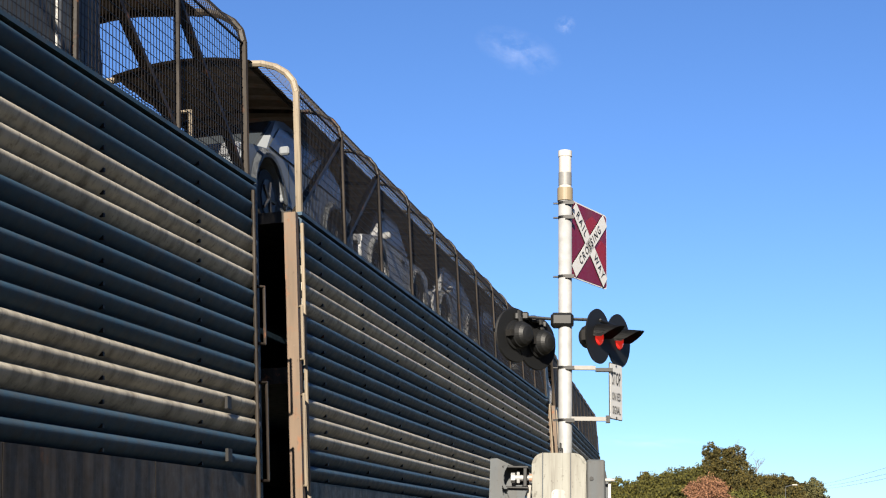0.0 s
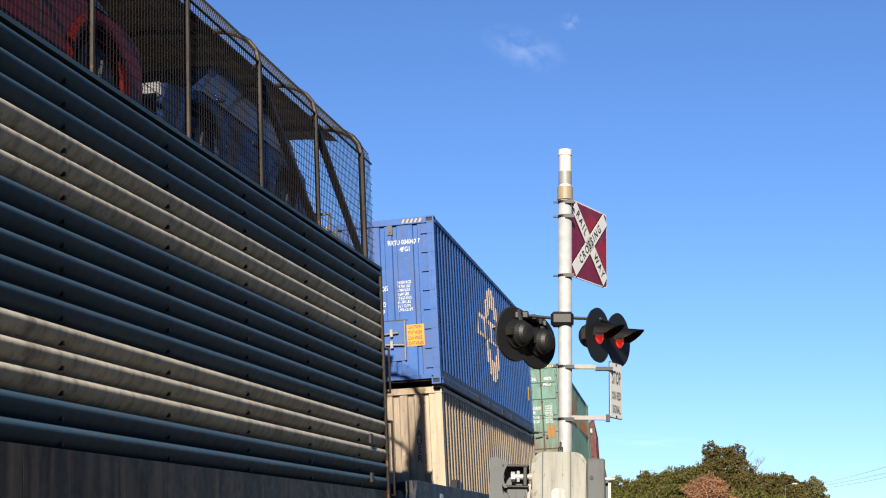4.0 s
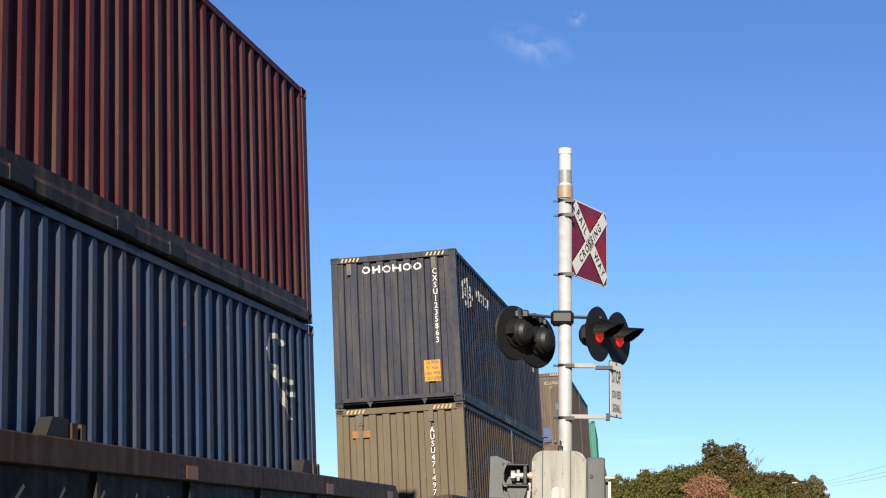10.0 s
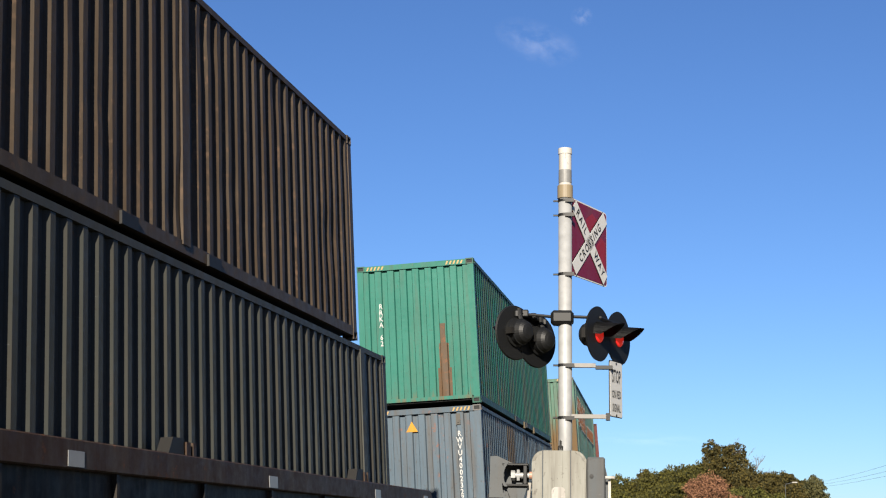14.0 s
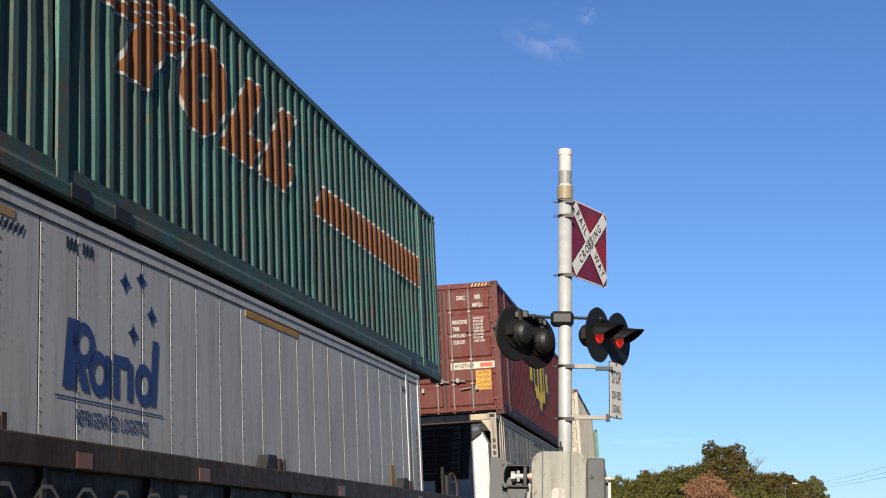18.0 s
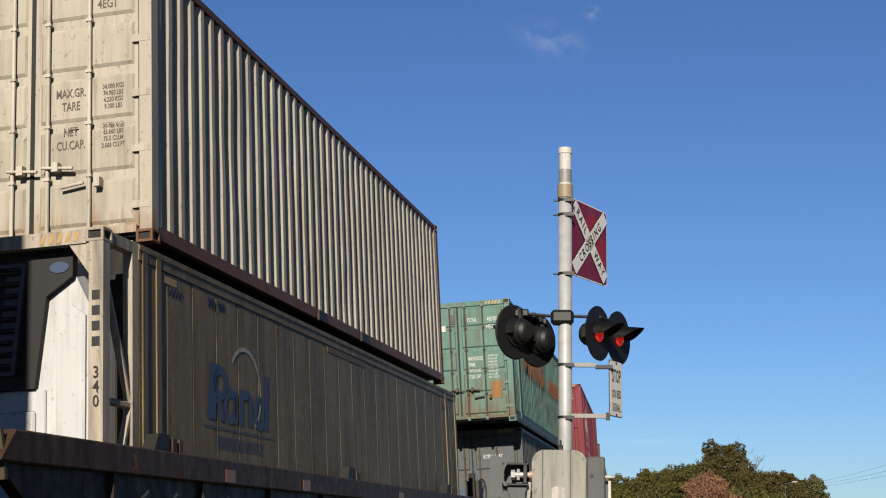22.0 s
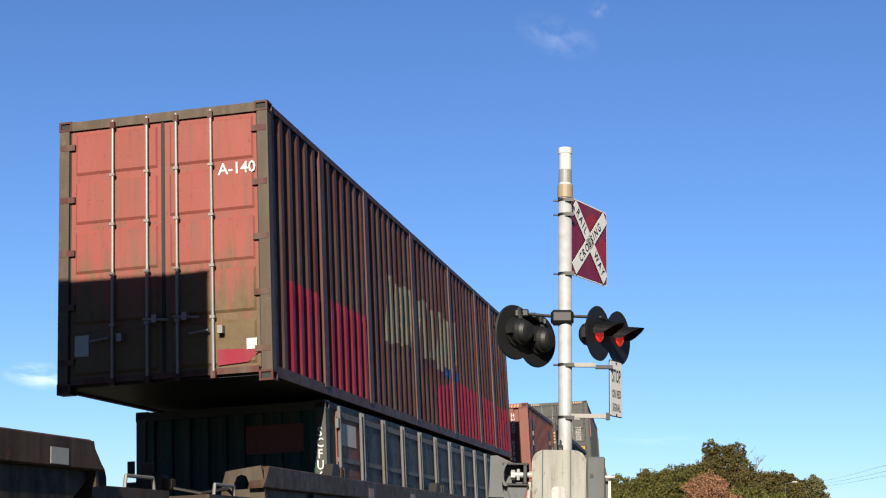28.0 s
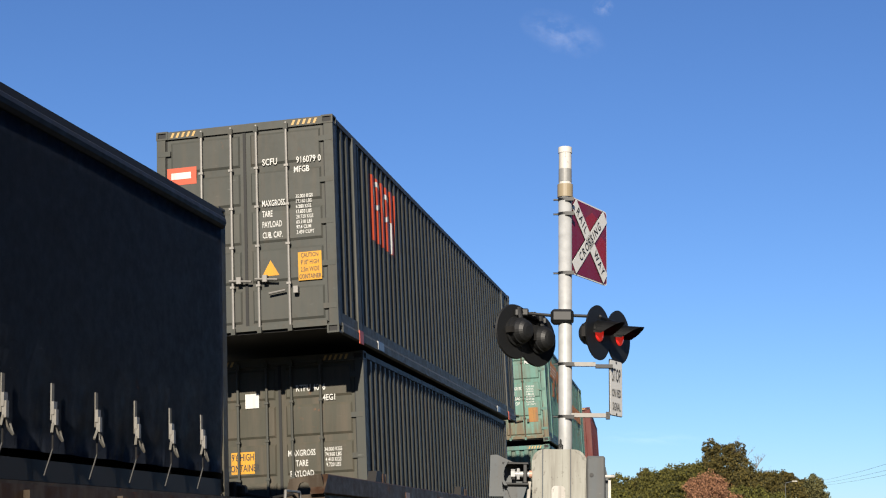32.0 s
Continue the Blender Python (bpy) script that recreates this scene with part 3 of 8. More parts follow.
def rail_pockets(c, ys, mat=None):
    """Dark lifting pockets and brackets along the near bottom rail."""
    for y in ys:
        part("lifting_pocket", boxes((c.W / 2 - 0.01, c.W / 2 + 0.02, y - 0.17, y + 0.17, 0.03, 0.15)), mat or DARK, c.ob)


# Blue and teal rail copies carry the lower rails' shade in darker paint.
P_BLUE_RAIL = paint("shaded_blue_rail_paint", (0.03, 0.075, 0.2), 0.3, 0.6)
P_TEAL_RAIL = paint("shaded_teal_rail_paint", (0.072, 0.18, 0.156), 0.35, 0.6)
P_RAIL_GRIME = paint("sooty_rail_paint", (0.045, 0.042, 0.045), 0.25, 0.5)


def deep_rail(c, h=0.28, mat=None):
    """The tall lower side rail of the longer domestic boxes."""
    w, l = c.W / 2, c.L / 2
    bm = prism([(w - 0.02, 0.0), (w + 0.012, 0.02), (w + 0.012, 0.12), (w - 0.008, 0.16), (w - 0.008, h), (w - 0.05, h)], -l + 0.17, l - 0.17, lambda a, b, d: (a, d, b))
    part("lower_side_rail", bm, mat or c.trim, c.ob)


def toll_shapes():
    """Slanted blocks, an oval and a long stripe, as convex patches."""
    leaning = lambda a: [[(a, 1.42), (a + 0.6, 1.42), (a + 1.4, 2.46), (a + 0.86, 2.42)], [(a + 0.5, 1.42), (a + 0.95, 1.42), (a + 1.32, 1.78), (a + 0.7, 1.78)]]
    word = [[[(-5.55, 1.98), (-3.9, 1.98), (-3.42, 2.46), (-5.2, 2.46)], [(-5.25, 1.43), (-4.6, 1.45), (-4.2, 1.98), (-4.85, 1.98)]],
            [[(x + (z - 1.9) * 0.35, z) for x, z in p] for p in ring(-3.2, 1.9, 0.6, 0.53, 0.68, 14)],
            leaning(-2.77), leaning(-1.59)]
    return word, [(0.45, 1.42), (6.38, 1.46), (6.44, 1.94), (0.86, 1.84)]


def toll_logo(c, edging=False):
    word, stripe = toll_shapes()
    rim = [(-0.06, 0.0), (0.06, 0.0), (0.0, -0.035), (0.0, 0.035)]
    for block in word:
        if edging:
            bm = bmesh.new()
            for k, (dx, dz) in enumerate(rim):
                for p in block:
                    painted(bm, [(x + dx, z + dz) for x, z in p], c.side, c.side_axes, 0.003 + 0.0005 * k)
            part("block_edging", weld(bm), P_LOGO_WHITE, c.ob, "flaked white edging")
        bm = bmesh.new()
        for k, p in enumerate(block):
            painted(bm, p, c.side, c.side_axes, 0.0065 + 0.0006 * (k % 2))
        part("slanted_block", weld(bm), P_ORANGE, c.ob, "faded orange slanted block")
    if edging:
        bm = bmesh.new()
        for k, (dx, dz) in enumerate(rim):
            painted(bm, [(x + dx, z + dz) for x, z in stripe], c.side, c.side_axes, 0.003 + 0.0005 * k)
        part("block_edging", weld(bm), P_LOGO_WHITE, c.ob, "flaked white edging")
    bm = bmesh.new()
    painted(bm, stripe, c.side, c.side_axes, 0.0065)
    part("stripe", weld(bm), P_ORANGE, c.ob, "faded orange stripe")
    bm = bmesh.new()
    for i in range(3):
        painted(bm, square(-5.6 + i * 0.08, -3.85 + i * 0.1, 2.08 + i * 0.1, 2.105 + i * 0.1), c.side, c.side_axes, 0.009)
    mark(bm, P_LOGO_WHITE, c.ob, "thin worn white lines")


def word_over_ribs(c, text, size, x, z, mat=None, squeeze=0.7, left=False):
    if size > 0.135:
        size, squeeze = size * 0.84, squeeze * 1.04
    if left:
        xs = [v.co.x for v in letters(text, size, squeeze).vertices]
        x += (max(xs) - min(xs)) / 2
    if c.front:
        return sheet_text(c, text, size, x, z, mat or WHITE_LETTER, "front", squeeze, lift=0.004)
    return writing(text, size, (x, c.front_y - 0.005, z), "front", mat or WHITE_LETTER, c.ob, squeeze)


# ---- the first stack: blue over tan
c = container("blue steel container with ribbed sides and an orange oval emblem", 12.1, 2.5, 2.977, P_BLUE, P_BLUE, front="none")
c.skin = P_BLUE
recessed_doors(c)
deep_rail(c, 0.26, P_BLUE_RAIL)
word_over_ribs(c, "RRTU 004047 7", 0.145, 0.69, 2.54)
word_over_ribs(c, "4FG1", 0.145, 0.71, 2.41)
for i, t in enumerate(("MAXGROSS", "TARE", "PAYLOAD", "CUB.CAP")):
    word_over_ribs(c, t, 0.15, 0.03, 1.73 - i * 0.14, squeeze=0.5, left=True)
for i, t in enumerate(("34.000 KGS", "74.960 LBS", "4.380 KGS", "9.660 LBS", "29.620 KGS", "65.300 LBS", "82.3 CU.M", "2.906 CU.FT")):
    word_over_ribs(c, t, 0.075, 0.54, 1.82 - i * 0.07, left=True)
caution_label(c, 0.66, 0.99, 0.68, 1.06, c.front_y, ("CAUTION", "9'10\" HIGH", "2.5m WIDE", "CONTAINER"))
triangle_label(c, -0.73, 1.72, 0.11, c.front_y)
data_plate(c, -0.57, -0.38, 0.76, 1.0, c.front_y, HAZARD, "tan data plate")
vents(c, (-0.55, 0.45), 2.8, c.front_y)
logo(c, ring(0.1, 1.7, 0.95, 1.02, 0.42, 18), P_PINKTAN, "pale orange oval ring")
logo(c, [[(-1.74, 1.48), (2.2, 1.53), (2.2, 1.98), (-1.7, 1.95)]], P_PINKTAN, "pale orange banner")
bm = bmesh.new()
for p in [square(-1.62 + i * 0.42, -1.36 + i * 0.42, 1.57, 1.87) for i in range(9)]:
    painted(bm, p, c.side, c.side_axes, 0.007)
mark(bm, P_BLUE, c.ob, "dark blue word mark")
logo(c, [square(5.45, 5.62, 0.8, 1.15)], YELLOW, "small yellow label")
rail_pockets(c, (-2.2, -0.9, 0.9, 2.2))
place(c, -100.63, 3.374)

c = container("tan steel container with ribbed walls and dirty streaks", 12.15, 2.438, 2.92, P_TAN)
column("AUSR", 0.17, (0.78, c.front_y - 0.005, 1.9), "front", BLACK_LETTER, c.ob)
vents(c, (-0.72,), 2.6, c.front_y)
rail_pockets(c, (-1.0, 1.0))
place(c, -100.46, 0.436)


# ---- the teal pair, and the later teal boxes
def teal_doors(label, code, L, skin_=P_TEAL_WORN_SHADE):
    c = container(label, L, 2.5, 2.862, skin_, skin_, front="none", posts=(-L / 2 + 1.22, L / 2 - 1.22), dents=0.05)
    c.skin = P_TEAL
    doors(c, 5, rod=P_BROWN, colour=P_TEAL)
    for ob in c.ob.children:
        if ob.name.startswith(("end_header", "end_sill")) and ob.data.vertices[0].co.y < 0:
            ob.data.materials[0] = P_TEAL
        if ob.name.startswith("corner_post") and ob.data.vertices[0].co.y < 0:
            ob.data.materials[0] = P_TEAL
    deep_rail(c, 0.28, P_TEAL_RAIL)
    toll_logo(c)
    y = c.front_y
    for x, t in ((0.34, "TCNL"), (0.82, code)):
        word_over_ribs(c, t, 0.16, x, 2.40)
    word_over_ribs(c, "MEG1", 0.16, 0.8, 2.22)
    for i, t in enumerate(("MAXGROSS", "TARE", "PAYLOAD", "CUB CAP")):
        word_over_ribs(c, t, 0.15, 0.22, 1.49 - i * 0.14, squeeze=0.5, left=True)
    for i in range(8):
        word_over_ribs(c, ("34.000 KGS", "74.960 LBS", "4.900 KGS", "10.800 LBS", "29.100 KGS", "64.160 LBS", "92.4 CU.M", "3.263 CU.FT")[i], 0.07, 0.68, 1.54 - i * 0.072, left=True)
    data_plate(c, -0.95, -0.76, 0.58, 0.78, y, P_BRICK, "rusty square plate")
    data_plate(c, -0.42, -0.28, 2.17, 2.31, y, WHITE_LETTER, "small white certificate mark")
    data_plate(c, 0.72, 0.98, 0.55, 0.95, y, P_RUSTY_LABEL, "rust-stained orange label")
    vents(c, (-0.12, 0.18), 2.45, y)
    rail_pockets(c, (-1.2, 1.2))
    return c


place(teal_doors("faded teal container with rust-streaked doors and orange side lettering blocks", "48578", 14.65), -80.14, 3.345)
c = container("faded teal container with a ribbed end, under another container", 14.62, 2.5, 2.93, P_TEAL_WORN_SHADE, P_TEAL_WORN_SHADE, front="ribs", posts=(-6.1, 6.1), dents=0.05)
for ob in c.ob.children:
    if ob.name.startswith(("end_header", "end_sill", "end_panel", "corner_post")) and ob.data.vertices[0].co.y < 0:
        ob.data.materials[0] = P_TEAL
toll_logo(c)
column("TCNL48523", 0.2, (0.82, c.front_y - 0.005, 1.7), "front", WHITE_LETTER, c.ob)
vents(c, (-0.75, 0.8), 2.65, c.front_y)
place(c, -80.12, 0.384)

# ---- maroon over steel blue
c = container("maroon steel container with flush doors and white figures", 12.19, 2.5, 2.986, P_MAROON, P_MAROON, front="none", posts=())
c.skin = P_MAROON
recessed_doors(c)
deep_rail(c, 0.26, P_RAIL_GRIME)
word_over_ribs(c, "SLZU760063", 0.19, 0.64, 2.51, squeeze=0.62)
part("check_digit_frame", boxes((1.04, 1.16, c.front_y - 0.004, c.front_y, 2.42, 2.60)), WHITE_LETTER, c.ob)
writing("0", 0.16, (1.10, c.front_y - 0.007, 2.51), "front", P_MAROON, c.ob, 0.7)
word_over_ribs(c, "4FG1", 0.17, 0.73, 2.35)
for i, t in enumerate(("MAXGROS", "TARE", "PAYLOA", "CUB.CAF")):
    word_over_ribs(c, t, 0.155, 0.11, 1.71 - i * 0.145, squeeze=0.52, left=True)
for i, t in enumerate(("34.000  KGS", "74.960  LBS", "4.680  KGS", "10.320  LBS", "29.320  KGS", "64.640  LBS", "81.8  CU.M", "2.890  CU.FT")):
    word_over_ribs(c, t, 0.075, 0.6, 1.735 - i * 0.069, left=True)
caution_label(c, 0.72, 1.02, 0.63, 1.02, c.front_y, ("CAUTION", "9'6\" HIGH", "2.5m WIDE", "CONTAINER"))
triangle_label(c, 0.43, 0.56, 0.10, c.front_y - 0.014)
data_plate(c, -0.52, -0.32, 0.45, 0.68, c.front_y - 0.014)
data_plate(c, -0.76, -0.65, 1.22, 1.36, c.front_y, P_LOGO_BLUE, "small blue certificate plate")
vents(c, (-0.87, 0.92), 2.72, c.front_y)
logo(c, ring(-5.02, 2.24, 0.36, 0.32, 0.42, 12) + [oval(-5.1, 2.3, 0.16, 0.13)], P_LOGO_YELLOW, "worn yellow round emblem")
logo(c, [square(-4.3, -4.14, 2.3, 2.4), square(-4.1, -3.95, 2.14, 2.24), square(-3.95, -3.8, 2.25, 2.34)], P_LOGO_YELLOW, "flaked yellow lettering marks")
rail_pockets(c, (-2.0, -0.9, 0.9, 2.0))
place(c, -57.445, 3.287)


def end_mark(a0, a1, z0, z1):
    """A row of six plain rings and frames."""
    out, step, zc, h = [], (a1 - a0) / 6, (z0 + z1) / 2, (z1 - z0) / 2
    for i in range(6):
        a = a0 + (i + 0.5) * step
        if i in (1, 3):
            out += [square(a - 0.08, a - 0.045, z0, z1), square(a + 0.045, a + 0.08, z0, z1), square(a - 0.045, a + 0.045, zc - 0.02, zc + 0.02)]
        else:
            out += ring(a, zc, 0.085, h, 0.4)
    return out


def blue_box(label, L, W, H, side, front, code, emblem_z=0.0):
    c = container(label, L, W, H, side, side)
    for ob in c.ob.children:
        if ob.name.startswith(("end_header", "end_sill", "end_panel", "corner_post")) and ob.data.vertices[0].co.y < 0:
            ob.data.materials[0] = front
    logo(c, end_mark(-0.64, 0.57, 2.55, 2.69), WHITE_LETTER, "white word mark", "front")
    column(code, 0.155, (0.80, c.front_y - 0.005, 1.83), "front", WHITE_LETTER, c.ob)
    vents(c, (-0.87, 0.79), 2.66, c.front_y)
    logo(c, ring(-4.9, 2.22, 0.62, 0.28, 0.3, 10) + [square(-5.6, -4.25, 2.18, 2.28), square(-4.98, -4.8, 1.95, 2.55), oval(-4.9, 2.22, 0.25, 0.14)], P_LOGO_WHITE, "flaked white globe emblem")
    logo(c, word_shapes(-3.95, -2.15, 2.3, 2.52, 6), P_LOGO_WHITE, "flaked white word mark")
    logo(c, ring(4.75, 2.42, 0.35, 0.22, 0.3, 10, 1, 8) + [[(4.55, 2.25), (4.72, 2.25), (5.25, 1.7), (5.1, 1.68)], square(4.95, 5.3, 2.1, 2.16), square(5.0, 5.35, 1.96, 2.02)], P_LOGO_WHITE, "flaked white emblem")
    return c


c = blue_box("steel blue ribbed container with a white word mark", 12.1, 2.5, 2.899, P_STEELBLUE, P_STEELBLUE, "CXSU123689")
place(c, -57.32, 0.359)
c = blue_box("dark slate-blue ribbed container with an orange caution label", 12.16, 2.45, 2.9, P_SLATE, P_SLATE, "CXSU1235863")
caution_label(c, 0.52, 0.83, 0.4, 0.8, c.front_y - 0.001, ("CAUTION", "9'6\" HIGH", "2.45m WIDE", "CONTAINER"))
rail_pockets(c, (-2.4, -1.4, 0.9, 2.0))
deep_rail(c, 0.22, P_RAIL_GRIME)
writing("EMPTY LIFT ONLY", 0.125, (1.241, -0.4, 0.07), "side", WHITE_LETTER, c.ob, 0.75)
for x in (-0.55, 0.5):
    part("fork_bracket", prism([(x - 0.07, 0.12), (x + 0.07, 0.12), (x, -0.02)], -c.L / 2 + 0.02, -c.L / 2 + 0.08, lambda a, b, d: (a, d, b)), P_SLATE, c.ob)
place(c, -35.79, 3.255)

c = container("dull olive-tan ribbed container with weathered walls", 12.15, 2.45, 2.881, P_BROWN, P_BROWN, posts=(0.2,))
for ob in c.ob.children:
    if ob.name.startswith(("end_header", "end_sill", "end_panel", "corner_post")) and ob.data.vertices[0].co.y < 0:
        ob.data.materials[0] = P_OLIVE
column("AUSU471497", 0.15, (0.61, c.front_y - 0.005, 1.82), "front", WHITE_LETTER, c.ob)
vents(c, (-0.75, 0.6), 2.67, c.front_y)
data_plate(c, -0.92, -0.78, 2.33, 2.46, c.front_y, P_RUSTY_LABEL, "small rusty orange label")
data_plate(c, -0.72, -0.58, 2.33, 2.46, c.front_y, P_RUSTY_LABEL, "small rusty orange label")
logo(c, [square(-5.62, -5.5, 0.9, 2.6)], P_LOGO_WHITE, "worn white vertical stripe")
place(c, -35.76, 0.355)

# ---- brown over grey
c = container("brown weathered container with galvanised lock rods", 12.38, 2.45, 2.876, P_BROWN, P_BROWN, front="none", posts=(0.3,), dents=0.04)
doors(c, 1, rod=P_ROD_OLD, colour=P_BROWN, rib_depth=0.006)
y = c.front_y
bm = bmesh.new()
for x0 in (-0.98, -0.82, -0.52, -0.36, 0.2, 0.36, 0.66, 0.82):
    box(bm, x0, x0 + 0.085, y - 0.022, y, 0.5, 2.4)
bmesh.ops.bevel(bm, geom=bm.edges[:], offset=0.01, segments=1, affect="EDGES")
part("pressed_rib", bm, P_BROWN, c.ob)
part("blue_paint_patch", boxes((0.32, 0.58, y - 0.027, y, 0.62, 1.05)), P_SPRAY_BLUE, c.ob, "blue sprayed patch")
part("pale_paint_patch", boxes((0.77, 0.92, y - 0.027, y, 1.64, 1.84)), P_PALEBLUE, c.ob, "pale blue patch")
word_over_ribs(c, "SCZU 712670", 0.13, 0.7, 2.53, P_LOGO_WHITE)
word_over_ribs(c, "EG1", 0.12, 0.68, 2.37, P_LOGO_WHITE)
for i in range(4):
    word_over_ribs(c, "32.500 KGS", 0.06, 0.88, 1.62 - i * 0.07, P_PALEBLUE)
    word_over_ribs(c, ("MGW", "TARE", "NET", "CUBE")[i], 0.06, 0.32, 1.62 - i * 0.07, P_PALEBLUE)
part("centre_lock", boxes((-0.06, 0.1, y - 0.06, y, 1.42, 1.56)), P_BROWN, c.ob)
data_plate(c, -0.42, -0.2, 0.1, 0.22, y - 0.03, WHITE_LETTER, "white plate")
for z in (2.7, 2.05):
    part("pale_paint_patch", boxes((-1.21, -1.09, -c.L / 2 - 0.002, -c.L / 2 + 0.01, z - 0.06, z + 0.06)), P_PALEBLUE, c.ob)
rail_pockets(c, (-1.0, 1.0))
place(c, -14.38, 3.37)


def grey_logo(c):
    logo(c, [slant(-5.5, -4.0, 1.65, 2.65, 0.05)], P_LOGO_RED, "orange-red square emblem")
    bm = bmesh.new()
    for p in ring(-5.1, 2.38, 0.25, 0.22, 0.35, 8) + ring(-4.55, 2.32, 0.25, 0.22, 0.35, 8) + [slant(-5.05 + i * 0.35, -4.95 + i * 0.35, 1.66, 2.15, 0.05) for i in range(3)]:
        painted(bm, p, c.side, c.side_axes, 0.007)
    mark(bm, WHITE_LETTER, c.ob, "white rings on the emblem")


c = container("grey ribbed container with an orange-red side emblem", 14.86, 2.5, 2.973, P_GREY, P_GREY, posts=(-6.2, 6.2))
for ob in c.ob.children:
    if ob.name.startswith(("end_header", "end_sill", "end_panel", "corner_post")) and ob.data.vertices[0].co.y < 0:
        ob.data.materials[0] = P_GREY
column("SCFU9160779", 0.165, (0.61, c.front_y - 0.005, 1.9), "front", WHITE_LETTER, c.ob)
vents(c, (-0.85, 0.83), 2.72, c.front_y)
grey_logo(c)
logo(c, [square(-6.3, -6.1, 2.80, 2.90)], P_LOGO_RED, "small orange mark")
place(c, -15.51, 0.343)

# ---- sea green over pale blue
c = container("sea green ribbed container with rust runs on its end", 12.4, 2.44, 2.95, P_GREEN_WORN_SHADE, P_GREEN_WORN_SHADE)
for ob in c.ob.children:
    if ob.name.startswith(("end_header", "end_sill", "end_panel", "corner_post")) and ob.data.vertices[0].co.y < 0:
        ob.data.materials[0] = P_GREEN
logo(c, [square(0.38, 0.66, 0.16, 0.75), square(0.42, 0.62, 0.75, 1.25), square(0.46, 0.57, 1.25, 1.65)], P_RUST_RUN, "long brown rust run", "front", "rust_run")
column("RRKA 62", 0.15, (-0.75, c.front_y - 0.005, 1.7), "front", WHITE_LETTER, c.ob)
rail_pockets(c, (-1.0, 1.0))
for y in (0.4, 2.2):
    part("bracket", boxes((1.21, 1.25, y - 0.06, y + 0.06, -0.02, 0.13)), P_OLIVE, c.ob)
place(c, 7.31, 3.401)
c = container("pale blue-grey ribbed container with dirty patches", 12.4, 2.44, 2.915, P_PALEBLUE, P_PALEBLUE, posts=(), dents=0.04)
column("RWVU4002327", 0.15, (0.76, c.front_y - 0.005, 1.72), "front", WHITE_LETTER, c.ob)
triangle_label(c, -0.2, 2.55, 0.12, c.front_y)
vents(c, (0.75,), 2.65, c.front_y)
logo(c, [square(-2.55, -1.32, 1.72, 2.78)], P_PATCH, "brown primer patch")
logo(c, [square(-2.55, -1.32, 1.68, 1.715)], P_SEAM_DARK, "dark weld line", name="weld_line")
logo(c, [square(-5.2, -5.05, 0.8, 2.55)], P_LOGO_WHITE, "worn white vertical stripe")
place(c, 7.29, 0.447)


# ---- refrigerated containers with plain panelled sides
def slanted_frame(corners, t, y0, y1):
    """A thin frame round a four-cornered opening."""
    bm = bmesh.new()
    cx, cz = sum(p[0] for p in corners) / 4, sum(p[1] for p in corners) / 4
    inner = [(a + (t if a < cx else -t), b + (t if b < cz else -t)) for a, b in corners]
    for i in range(4):
        j = (i + 1) % 4
        q = (corners[i], corners[j], inner[j], inner[i])
        lo, hi = [bm.verts.new((a, y0, b)) for a, b in q], [bm.verts.new((a, y1, b)) for a, b in q]
        bm.faces.new(lo)
        bm.faces.new(list(reversed(hi)))
        for k in range(4):
            bm.faces.new((lo[k], hi[k], hi[(k + 1) % 4], lo[(k + 1) % 4]))
    return bm


